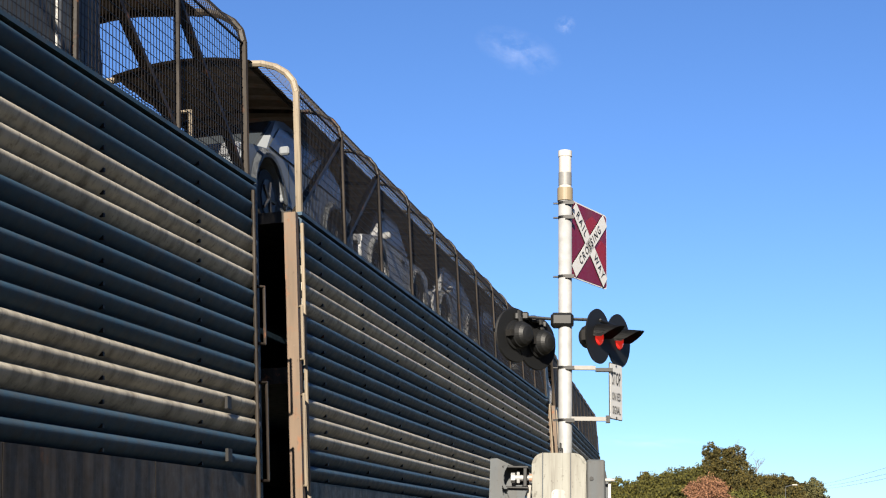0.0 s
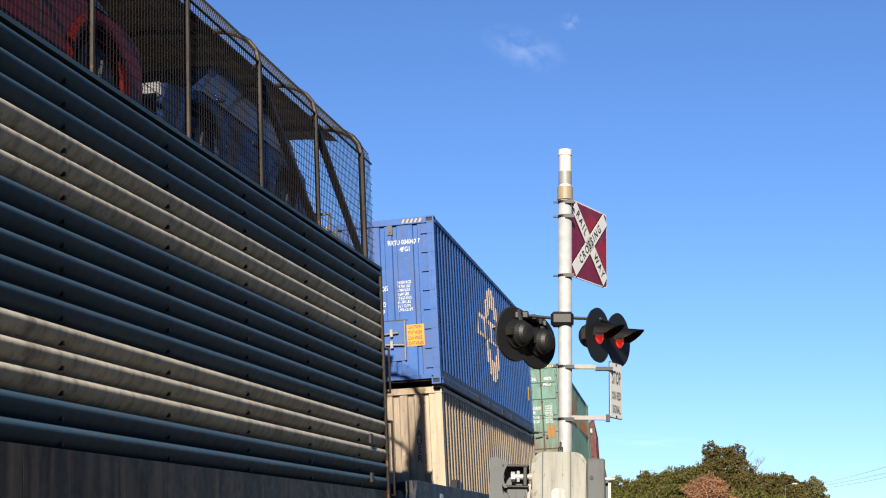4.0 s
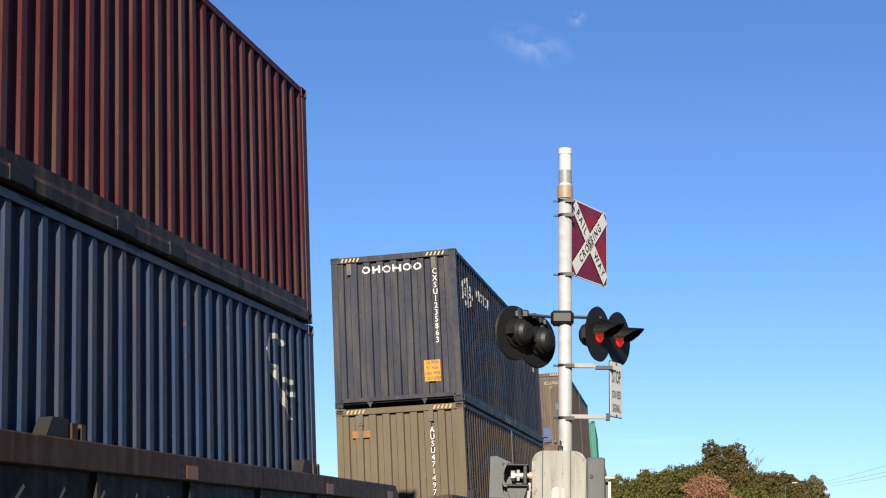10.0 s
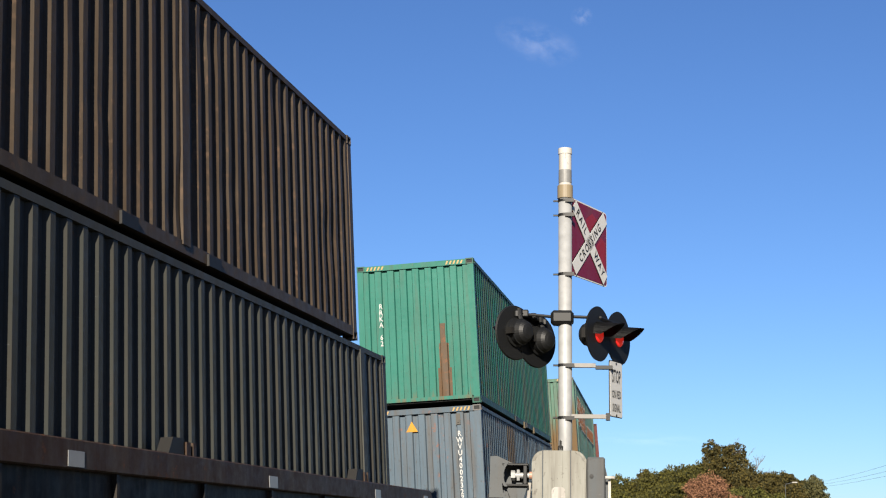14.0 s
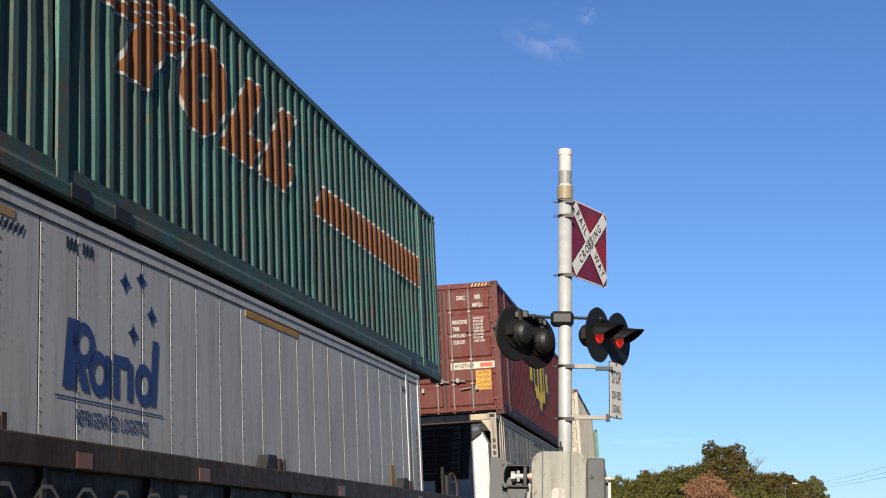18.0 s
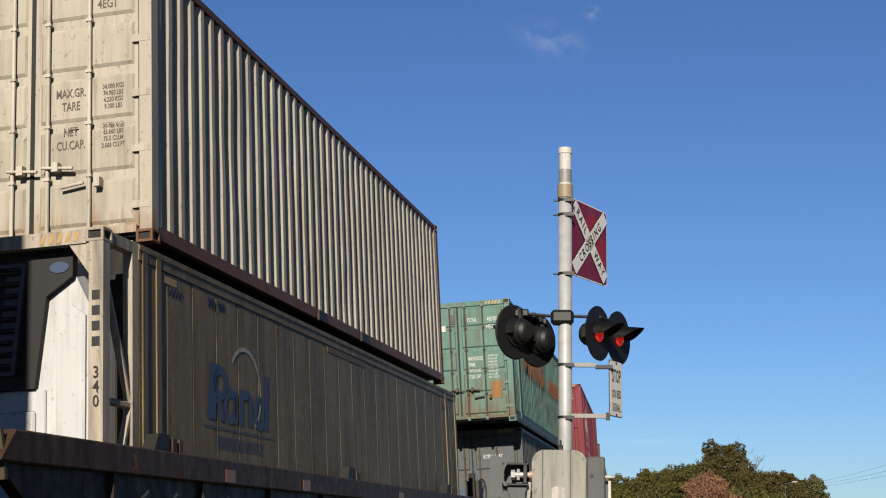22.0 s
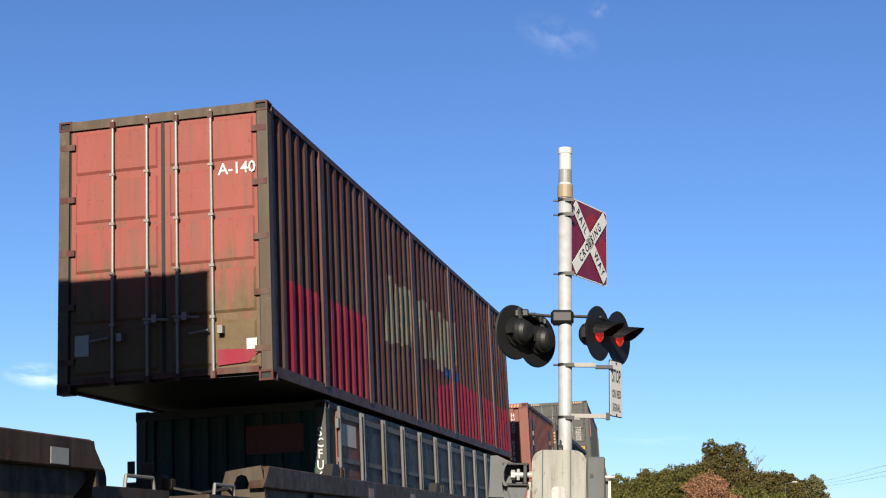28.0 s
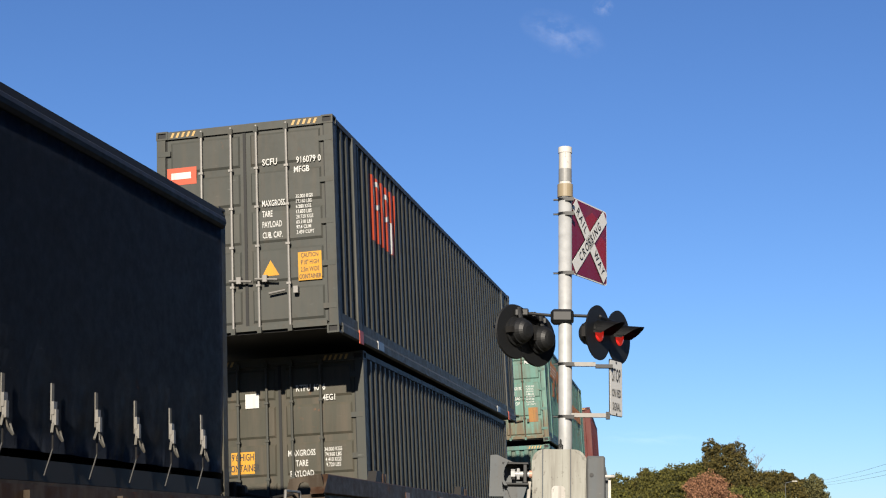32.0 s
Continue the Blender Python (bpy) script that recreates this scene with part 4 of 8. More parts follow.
def reefer(label, L, H, code, skin, grille, logo_mat, stars, box_skin=None):
    box_skin = box_skin or skin
    W = 2.5
    w, l = W / 2, L / 2
    ob = thing("refrigerated_container", label, "container", "refrigerated containers")
    c = Box()
    c.ob, c.L, c.W, c.H = ob, L, W, H
    fy = -l + 0.72
    for sx in (-1, 1):
        for z in (0.059, H - 0.059):
            casting(ob, sx * (w - 0.079), -l + 0.087, z, skin)
            casting(ob, sx * (w - 0.079), l - 0.087, z, skin)
        xa, xb = sorted((sx * w, sx * (w - 0.13)))
        part("corner_post", boxes((xa, xb, -l + 0.003, -l + 0.13, 0.118, H - 0.118)), skin, ob)
        xa, xb = sorted((sx * (w - 0.01), sx * (w - 0.1)))
        part("upright", boxes((xa, xb, fy - 0.12, fy, 0.05, H)), skin, ob)
        part("top_rail", boxes((xa, xb, -l + 0.18, fy - 0.12, H - 0.11, H - 0.01)), skin, ob)
        x = sx * (w - 0.06)
        for p, q in (((x, -l + 0.1, H - 0.3), (x, fy - 0.1, 1.5)), ((x, fy - 0.1, 1.42), (x, -l + 0.1, 0.2)), ((x, -l + 0.1, 1.46), (x, fy - 0.1, 1.46))):
            part("brace", tube(bmesh.new(), p, q, 0.035, 6), skin, ob)
    part("front_header", boxes((-w + 0.16, w - 0.16, -l + 0.004, -l + 0.1, H - 0.13, H - 0.01)), skin, ob)
    for sx in (-1, 1):
        part("gusset", prism([(sx * (w - 0.13), H - 0.13), (sx * (w - 0.32), H - 0.13), (sx * (w - 0.13), H - 0.4)], -l + 0.02, -l + 0.06, lambda a, b, d: (a, d, b)), skin, ob)
        x0, x1 = sorted((sx * (w - 0.2), sx * (w - 0.58)))
        hazard_strip(ob, x0, x1, -l + 0.001, H - 0.11, H - 0.03)
    # the cooling unit
    unit = part("cooling_unit", prism([(-1.02, 0.1), (1.02, 0.1), (1.02, 2.3), (0.82, H - 0.2), (-0.82, H - 0.2), (-1.02, 2.3)], -l + 0.22, fy, lambda a, b, d: (a, d, b)), P_WHITE, ob)
    part("grille_surround", prism([(-0.68, 1.6), (0.56, 1.6), (0.66, 2.38), (0.9, 2.54), (0.9, H - 0.16), (-0.84, H - 0.16), (-0.78, 2.4)], -l + 0.15, -l + 0.24, lambda a, b, d: (a, d, b)), DARK, unit, "black plastic grille surround")
    part("grille_void", prism([(-0.55, 1.75), (0.36, 1.75), (0.45, H - 0.26), (-0.64, H - 0.26)], -l + 0.143, -l + 0.15, lambda a, b, d: (a, d, b)), RUBBER, unit)
    gl = grille
    for i in range(9):
        z = 1.80 + i * 0.1
        k = 0.47 + 0.011 * i
        bm = prism([(-l + 0.108, z - 0.006), (-l + 0.143, z + 0.014), (-l + 0.143, z + 0.024), (-l + 0.1, z + 0.006)], -k - 0.09, k - 0.09, lambda a, b, d: (d, a, b))
        part("grille_slat", bm, gl, unit)
        for sx in (-1, 1):
            x0, x1 = sorted((sx * (k - 0.015) - 0.09, sx * (k - 0.16) - 0.09))
            part("slat_end", boxes((x0, x1, -l + 0.13, -l + 0.1425, z + 0.026, z + 0.075)), gl, unit)
    part("grille_bar", boxes((-0.10, -0.08, -l + 0.08, -l + 0.1, 1.74, H - 0.27)), gl, unit)
    part("grille_frame", slanted_frame([(-0.58, 1.72), (0.40, 1.72), (0.49, H - 0.23), (-0.67, H - 0.23)], 0.035, -l + 0.1, -l + 0.15), gl, unit)
    for sx in (-1, 1):
        x0, x1 = sorted((sx * 0.012, sx * 0.64))
        part("access_door", boxes((x0, x1, -l + 0.19, -l + 0.225, 0.2, 1.6), bevel=0.012), P_WHITE, unit)
        part("door_bulge", boxes((x0 + 0.1, x1 - 0.08, -l + 0.165, -l + 0.192, 0.4, 1.42), bevel=0.02), P_WHITE, unit)
        x0, x1 = sorted((sx * 0.74, sx * 1.0))
        part("side_shroud", prism([(x0, 0.2), (x1, 0.2), (x1, 2.2), ((x0 + x1) / 2, 2.3), (x0, 1.9)], -l + 0.19, -l + 0.225, lambda a, b, d: (a, d, b)), P_WHITE, unit)
    part("latch", boxes((-0.14, 0.14, -l + 0.155, -l + 0.18, 1.08, 1.12)), DARK, unit)
    part("badge", prism(oval(0.78, 2.62, 0.09, 0.05, 12), -l + 0.142, -l + 0.15, lambda a, b, d: (a, d, b)), P_LOGO_FADED_BLUE, unit, "small oval maker's badge")
    for k in range(4):
        part("lettering_bar", boxes((w - 0.1, w - 0.03, -l - 0.001, -l + 0.003, H - 0.62 - k * 0.13, H - 0.54 - k * 0.13)), BLACK_LETTER, ob)
    column(code, 0.14, (w - 0.06, -l - 0.003, H - 1.35), "front", BLACK_LETTER, ob)
    # the insulated box with its riveted panels
    body = part("box_body", boxes((-w + 0.02, w - 0.012, fy, l - 0.02, 0.12, H - 0.03)), W_SEAM if stars else P_SEAM_DARK, ob)
    n = round((2 * l - 0.72) / 0.62)
    step = (l - fy) / n
    for i in range(n):
        a = fy + i * step
        part("side_panel", boxes((w - 0.012, w - 0.008, a + 0.013, a + step - 0.013, 0.3, H - 0.16)), box_skin, body)
    bm = bmesh.new()
    for i in range(n):
        for k in range(24):
            z, a = 0.36 + k * (H - 0.6) / 23, fy + i * step
            box(bm, w - 0.01, w - 0.0045, a + 0.03, a + 0.041, z - 0.006, z + 0.006)
    tagged(part("rivets", bm, DARK, body), kind="stuff")
    part("upper_side_rail", boxes((w - 0.03, w + 0.0, fy, l, H - 0.15, H - 0.005), (w - 0.03, w + 0.008, fy, l, H - 0.06, H - 0.02)), box_skin, ob)
    part("lower_side_rail", boxes((w - 0.03, w + 0.004, fy, l, 0.1, 0.29)), box_skin, ob)
    for y in (fy + 0.12, fy + 0.42, l - 0.85, l - 0.1):
        part("side_post", boxes((w - 0.03, w + 0.006, y - 0.05, y + 0.05, 0.1, H - 0.01)), box_skin, ob)
    part("hazard_strip", boxes((w - 0.008, w - 0.004, fy + 0.55, fy + 0.85, H - 0.26, H - 0.19)), HAZARD, ob)
    part("side_label", boxes((w - 0.008, w - 0.003, -0.72, 1.05, H - 0.24, H - 0.17)), YELLOW if stars else P_GRIMY_LABEL, ob, "grimy yellow label strip")
    # the word mark
    c.side = [(-l, 0.0), (l, 0.0)]
    c.side_axes = lambda a, z, d: (w - 0.007 - d, a, z)
    p = [slant(-4.83, -4.62, 1.49, 2.05, 0.15)] + ring(-4.47, 1.87, 0.2, 0.18, 0.5) + [slant(-4.5, -4.36, 1.49, 1.7, -0.5)]
    p += ring(-4.2, 1.66, 0.19, 0.19, 0.5) + [square(-4.08, -3.99, 1.49, 1.83)]
    p += [square(-3.93, -3.82, 1.49, 1.86), square(-3.82, -3.62, 1.76, 1.86), square(-3.66, -3.55, 1.49, 1.82)]
    p += ring(-3.32, 1.66, 0.19, 0.19, 0.5) + [slant(-3.2, -3.07, 1.49, 2.08, 0.12)]
    logo(c, p, logo_mat, "blue word mark of rings and bars")
    logo(c, [square(-4.95, -2.91, 1.41, 1.425)], logo_mat, "thin blue line", name="blue_line")
    writing("REFRIGERATED LOGISTICS", 0.17, (w - 0.004, -3.92, 1.27), "side", logo_mat, ob, 0.68)
    logo(c, [square(-4.78 + k * 0.07, -4.74 + k * 0.07, 2.6, 2.7) for k in range(7) if k != 3], BLACK_LETTER, "row of small black bars", name="lettering_bars")
    for y0 in (fy + 0.62, l - 1.15):
        logo(c, [slant(y0 + k * 0.075, y0 + 0.035 + k * 0.075, H - 0.36, H - 0.28, 0.5) for k in range(5)], HAZARD_DARK, "black hazard dashes", name="hazard_dashes")
    logo(c, [square(l - 0.34, l - 0.29, 0.9 + k * 0.13, 0.98 + k * 0.13) for k in range(9)], FADED_LETTER, "upright column of dark bars", name="lettering_bars")
    part("data_plate", boxes((w - 0.006, w - 0.003, l - 2.0, l - 1.82, 1.1, 1.4)), YELLOW if stars else P_GRIMY_LABEL, ob, "small yellow notice plate")
    if stars:
        st = []
        for a, z in ((-3.7, 2.51), (-3.37, 2.59), (-3.15, 2.3), (-3.54, 2.08)):
            st += [[(a - 0.11, z), (a, z - 0.05), (a + 0.11, z), (a, z + 0.05)], [(a, z - 0.1), (a + 0.05, z), (a, z + 0.1), (a - 0.05, z)]]
        logo(c, st, logo_mat, "small blue stars")
    else:
        logo(c, ring(-3.75, 1.86, 0.5, 0.46, 0.1, 20, -3, 8), P_LOGO_WHITE, "worn white arc")
    return c


GRILLE_PALE = plain("pale_plastic_grille", (0.375, 0.338, 0.285), 0.5)
GRILLE_DARK = plain("dark_plastic_grille", (0.11, 0.11, 0.115), 0.45)
place(reefer("white refrigerated container with a pale louvred cooling unit", 14.32, 2.918, "403", P_WHITE, GRILLE_PALE, P_LOGO_BLUE, True), 27.95, 0.378)
place(reefer("grimy white refrigerated container with a dark cooling grille", 14.35, 2.926, "115", P_WHITE_OLD, GRILLE_DARK, P_LOGO_FADED_BLUE, False, P_REEFER_GREY), 49.63, 0.426)
place(reefer("dull white refrigerated container with tan sides and dark grille", 14.28, 2.906, "340", P_WHITE_OLD, GRILLE_DARK, P_LOGO_FADED_BLUE, False, P_REEFER_TAN), 71.4, 0.366)

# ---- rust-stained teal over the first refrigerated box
c = container("rust-stained teal container with a brown ribbed end", 15.03, 2.5, 2.93, P_TEAL_WORN_SHADE, P_TEAL_WORN_SHADE, posts=(-6.3, 6.3), dents=0.03)
for ob in c.ob.children:
    if ob.name.startswith(("end_header", "end_sill", "end_panel", "corner_post")) and ob.data.vertices[0].co.y < 0:
        ob.data.materials[0] = P_TEAL_RUST
deep_rail(c, 0.28, P_TEAL_RAIL)
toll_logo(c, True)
column("TDDS48610", 0.15, (0.76, c.front_y - 0.005, 2.05), "front", WHITE_LETTER, c.ob)
logo(c, [square(-0.3, -0.1, 0.3, 0.72)], P_GREEN, "clean teal patch", "front")
rail_pockets(c, (-6.0, -5.2, 5.4))
place(c, 29, 3.37)

# Darker copy of the red paints the shade on the lower rail.
P_RED_RAIL = paint("shaded_maroon_rail_paint", (0.1, 0.022, 0.024), 0.2, 0.5)

# ---- red box with the diamond emblem
c = container("red container with a yellow starburst emblem and door slogan", 15.01, 2.5, 2.95, P_RED, P_RED, front="none", posts=(-6.25, 6.25))
doors(c, 5, rod=ROD, colour=P_RED)
deep_rail(c, 0.24, P_RED_RAIL)
for ob in c.ob.children:
    if ob.name.startswith(("end_header", "end_sill", "corner_post")) and ob.data.vertices[0].co.y < 0:
        ob.data.materials[0] = P_RED
y = c.front_y
dia = [(-0.95, 2.41), (-0.78, 2.36), (-0.56, 2.2), (-0.34, 2.35), (-0.17, 2.43), (-0.34, 2.5), (-0.56, 2.64), (-0.78, 2.49)]
part("logo", prism(dia, y - 0.004, y, lambda a, b, d: (a, d, b)), P_CREAM_WORN, c.ob, "cream diamond emblem")
part("logo", prism(square(-0.84, -0.28, 2.37, 2.47), y - 0.008, y - 0.004, lambda a, b, d: (a, d, b)), BLACK_LETTER, c.ob, "black word mark bar")
part("round_patch", prism(oval(-0.36, 1.82, 0.09, 0.1, 16), y - 0.004, y, lambda a, b, d: (a, d, b)), WHITE_LETTER, c.ob, "white round patch")
for x, t in ((0.43, "DRC"), (0.8, "585")):
    word_over_ribs(c, t, 0.155, x, 2.61)
word_over_ribs(c, "MFG1", 0.155, 0.8, 2.43)
for i, t in enumerate(("MAXGROSS", "TARE", "PAYLOAD", "CUB.CAP.")):
    word_over_ribs(c, t, 0.15, 0.22, 2.07 - i * 0.15, squeeze=0.48, left=True)
for i, t in enumerate(("32.000 KGS", "70.550 LBS", "5.140 KGS", "11.330 LBS", "26.860 KGS", "59.220 LBS", "98.2 CUM", "3.467 CUFT")):
    word_over_ribs(c, t, 0.072, 0.68, 2.14 - i * 0.073, left=True)
for x0, x1, t in ((-1.09, -0.1, "YOU ARE PASSING"), (0.13, 0.75, "ANOTHER")):
    part("slogan_strip", boxes((x0, x1 if x0 < 0 else 1.11, y - 0.004, y, 1.02, 1.17)), P_CREAM_WORN, c.ob, "cream slogan strip")
    writing(t, 0.13, ((x0 + x1) / 2, y - 0.008, 1.09), "front", BLACK_LETTER, c.ob, 0.72)
part("slogan_bar", boxes((0.79, 1.06, y - 0.008, y - 0.004, 1.05, 1.14)), P_LOGO_RED, c.ob, "orange-red bar")
caution_label(c, 0.68, 1.02, 0.55, 0.98, y, ("CAUTION", "9'10\" HIGH", "2.5m WIDE", "CONTAINER"))
data_plate(c, -0.95, -0.75, 0.66, 0.95, y, P_CREAM_WORN, "stained paper plate")
deep_rail(c)
STAR = ([(-2.05, 1.3), (2.4, 1.36), (2.4, 1.95), (-2.05, 1.9)], [(-1.25, 1.62), (0.25, 0.52), (1.6, 1.66), (0.1, 2.72)], [(-1.75, 1.6), (-0.9, 0.9), (1.35, 0.95), (2.05, 1.64), (1.2, 2.32), (-0.95, 2.3)])
bm = bmesh.new()
for i, p in enumerate(STAR):
    painted(bm, p, c.side, c.side_axes, 0.004 + 0.001 * i)
mark(bm, P_LOGO_NAVY, c.ob, "dark starburst outline")
bm = bmesh.new()
for i, p in enumerate(STAR):
    painted(bm, [(0.17 + (a - 0.17) * 0.93, 1.62 + (z - 1.62) * 0.88) for a, z in p], c.side, c.side_axes, 0.008 + 0.001 * i)
mark(bm, P_LOGO_YELLOW, c.ob, "worn yellow starburst")
bm = bmesh.new()
for p in [square(-1.5 + i * 0.72, -1.18 + i * 0.72, 1.22 + 0.1 * (i % 2), 2.05 - 0.12 * (i % 2)) for i in range(5)]:
    painted(bm, p, c.side, c.side_axes, 0.013)
mark(bm, P_LOGO_NAVY, c.ob, "navy word mark")
rail_pockets(c, (-5.6, 5.6))
place(c, 50.75, 3.429)

# ---- cream box
c = container("cream container with weathered doors and dark stains", 12.48, 2.44, 2.83, P_CREAM_WORN, P_RUST_RAIL, front="none", dents=0.02)
doors(c, 5, rod=P_CREAM_WORN, colour=P_CREAM, rib_depth=0.02)
for ob in c.ob.children:
    if ob.name.startswith(("end_sill", "corner_post", "hinge", "cam_keeper")) and ob.data.vertices[0].co.y < 0:
        ob.data.materials[0] = P_CREAM
    if ob.name.startswith("end_header") and ob.data.vertices[0].co.y < 0:
        ob.data.materials[0] = P_HEADER_ORANGE
y = c.front_y
word_over_ribs(c, "SCFU", 0.14, 0.42, 2.49, FADED_LETTER)
word_over_ribs(c, "412344 8", 0.14, 0.87, 2.51, FADED_LETTER)
word_over_ribs(c, "4EG1", 0.13, 0.77, 2.36, FADED_LETTER)
for i, (h, z) in enumerate((("MAX.GR.", 1.50), ("TARE", 1.37), ("NET", 1.12), ("CU.CAP.", 0.99))):
    word_over_ribs(c, h, 0.12, 0.40, z, FADED_LETTER, 0.65)
    for k in range(2):
        word_over_ribs(c, ("34.000 KGS", "74.960 LBS", "4.220 KGS", "9.300 LBS", "29.780 KGS", "65.660 LBS", "75.5 CU.M", "2.666 CU.FT")[2 * i + k], 0.065, 0.83, z + 0.03 - k * 0.065, FADED_LETTER)
data_plate(c, -0.52, -0.41, 1.0, 1.12, y, P_LOGO_FADED_BLUE, "small blue certificate plate")
data_plate(c, -0.98, -0.8, 0.95, 1.17, y, P_OLIVE, "stained paper plate")
part("logo", boxes((-1.03, -0.82, y - 0.004, y, 2.45, 2.56)), P_LOGO_FADED_BLUE, c.ob, "faded blue word mark bar")
rail_pockets(c, (-1.0, 1.0))
place(c, 72.47, 3.371)

# ---- the second teal box over a grey one
place(teal_doors("faded teal container with rusty doors, above a grey one", "48592", 14.89, P_TEAL_DUSTY), 93.09, 3.392)
c = container("grey container with a white side banner and a red arch", 12.4, 2.44, 2.9, P_GREY_DUSTY, P_GREY_DUSTY, front="none", dents=0.03)
doors(c, 3, rod=P_BROWN, colour=P_DOOR_GREY)
for ob in c.ob.children:
    if ob.name.startswith(("end_header", "end_sill", "corner_post", "hinge")) and ob.data.vertices[0].co.y < 0:
        ob.data.materials[0] = P_DOOR_GREY
logo(c, ring(-0.15, 1.6, 1.05, 1.0, 0.5, 16, 0, 8), P_LOGO_WHITE, "white arch outline")
bm = bmesh.new()
for p in ring(-0.15, 1.6, 0.98, 0.93, 0.4, 16, 0, 8) + [square(-1.1, -0.8, 1.0, 1.6)]:
    painted(bm, p, c.side, c.side_axes, 0.006)
mark(bm, P_RED, c.ob, "red arch emblem")
bm = bmesh.new()
painted(bm, square(-2.65, 2.45, 1.2, 1.82), c.side, c.side_axes, 0.007)
mark(bm, P_LOGO_WHITE, c.ob, "white banner")
sheet_text(c, "RAILROAD TRANSPORT", 0.46, -0.1, 1.51, P_LOGO_FADED_BLUE, squeeze=0.82, lift=0.013)
word_over_ribs(c, "RTPU 4047", 0.16, 0.5, 2.24)
y = c.front_y
for i, t in enumerate(("MGW   30.480KG", "TARE   5.140KG", "PAYLOAD 25.340KG")):
    word_over_ribs(c, t, 0.085, 0.78, 1.56 - i * 0.09)
data_plate(c, -0.82, -0.6, 1.3, 1.6, y, P_OLIVE, "stained paper plate")
part("blue_paint_patch", prism(oval(-0.2, 1.42, 0.17, 0.15, 12), y - 0.003, y, lambda a, b, d: (a, d, b)), P_FADED_SPRAY, c.ob, "faded blue sprayed patch")
part("label", boxes((-0.77, -0.68, y - 0.004, y, 1.97, 2.06)), WHITE_LETTER, c.ob, "small white label")
place(c, 94.3, 0.434)

# ---- crimson box over a cream one
c = container("crimson container with a white sail emblem and ribbed end", 15.86, 2.5, 3.212, P_CRIMSON_WORN, P_CRIMSON_WORN, posts=(-6.2, -3.3, 3.3, 6.2))
for ob in c.ob.children:
    if ob.name.startswith(("end_header", "end_sill", "end_panel", "corner_post")) and ob.data.vertices[0].co.y < 0:
        ob.data.materials[0] = P_CRIMSON
part("mid_rail", boxes((-1.12, 1.08, c.front_y - 0.012, c.front_y + 0.03, 1.58, 1.64)), P_CRIMSON, c.ob)
column("IYV 705", 0.2, (0.76, c.front_y - 0.005, 2.55), "front", WHITE_LETTER, c.ob)
column("RFSB", 0.13, (0.89, c.front_y - 0.005, 2.85), "front", WHITE_LETTER, c.ob)
data_plate(c, 0.55, 0.64, 0.5, 0.85, c.front_y, YELLOW, "worn yellow label")
for z in (0.8, 0.55):
    part("recess", boxes((-0.98, -0.82, c.front_y - 0.003, c.front_y + 0.01, z - 0.05, z + 0.03)), DARK, c.ob)
logo(c, [[(-5.9, 1.62), (-3.8, 1.62), (-4.65, 2.62)], [(-3.65, 1.6), (-3.5, 1.7), (-4.1, 2.3)]], P_LOGO_WHITE, "worn white sail emblem")
logo(c, word_shapes(-5.9, -3.6, 1.36, 1.54, 4) + word_shapes(-5.6, -3.5, 1.06, 1.26, 5) + [square(-5.9 + i * 0.3, -5.72 + i * 0.3, 0.72, 0.8) for i in range(9)], P_LOGO_WHITE, "worn white word marks")
logo(c, [square(5.6, 5.75, 0.5, 0.95)], YELLOW, "small yellow label")
place(c, 114.46, 3.288)
c = container("off-white ribbed container with faded red lettering marks", 12.43, 2.44, 2.89, P_OFF_WHITE, P_CREAM_WORN, dents=0.02)
part("logo", boxes((-0.98, -0.62, c.front_y - 0.004, c.front_y, 2.37, 2.55)), BLACK_LETTER, c.ob, "dark word mark bar")
column("SCFU412309 4", 0.14, (0.75, c.front_y - 0.005, 1.75), "front", BLACK_LETTER, c.ob)
logo(c, word_shapes(-5.6, -3.9, 2.3, 2.6, 4) + word_shapes(-5.4, -3.9, 1.95, 2.2, 4), paint("faded_red_lettering", (0.45, 0.16, 0.12), 0.5, 0.3, bump=0), "faded red lettering marks")
place(c, 116.22, 0.334)

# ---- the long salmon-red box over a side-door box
c = container("long salmon red container with sprayed side, grimy doors", 16.45, 2.56, 3.213, P_SALMON_WORN_SHADE, P_SALMON_WORN_SHADE, front="none", pitch=0.33, posts=(-6.1, -3.9, -1.0, 2.0, 4.6, 6.3), hazard=False)
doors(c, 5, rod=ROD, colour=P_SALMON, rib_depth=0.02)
for ob in c.ob.children:
    if ob.name.startswith(("corner_post", "end_header")) and ob.data.vertices[0].co.y < 0:
        ob.data.materials[0] = P_BROWN
y = c.front_y
writing("A-140", 0.19, (0.9, y - 0.005, 2.44), "front", WHITE_LETTER, c.ob, 0.95)
data_plate(c, -1.07, -0.9, 0.42, 0.66, y, GALV, "scuffed white plate")
data_plate(c, 0.98, 1.1, 0.36, 0.48, y, WHITE_LETTER, "white figures plate")
part("sprayed_patch", prism([(0.64, 0.2), (1.0, 0.22), (1.16, 0.36), (0.64, 0.38)], y - 0.004, y, lambda a, b, d: (a, d, b)), P_SPRAY_RED, c.ob, "scarlet sprayed patch")
logo(c, [[(-7.6, 0.17), (-3.95, 0.17), (-3.95, 1.34), (-7.6, 1.24)]], P_SPRAY_RED, "scarlet sprayed block", name="sprayed_block")
logo(c, [[(0.7, 0.17), (8.05, 0.17), (8.05, 1.05), (2.5, 1.12), (0.7, 0.86)]], P_SPRAY_RED, "scarlet sprayed blocks", name="sprayed_block")
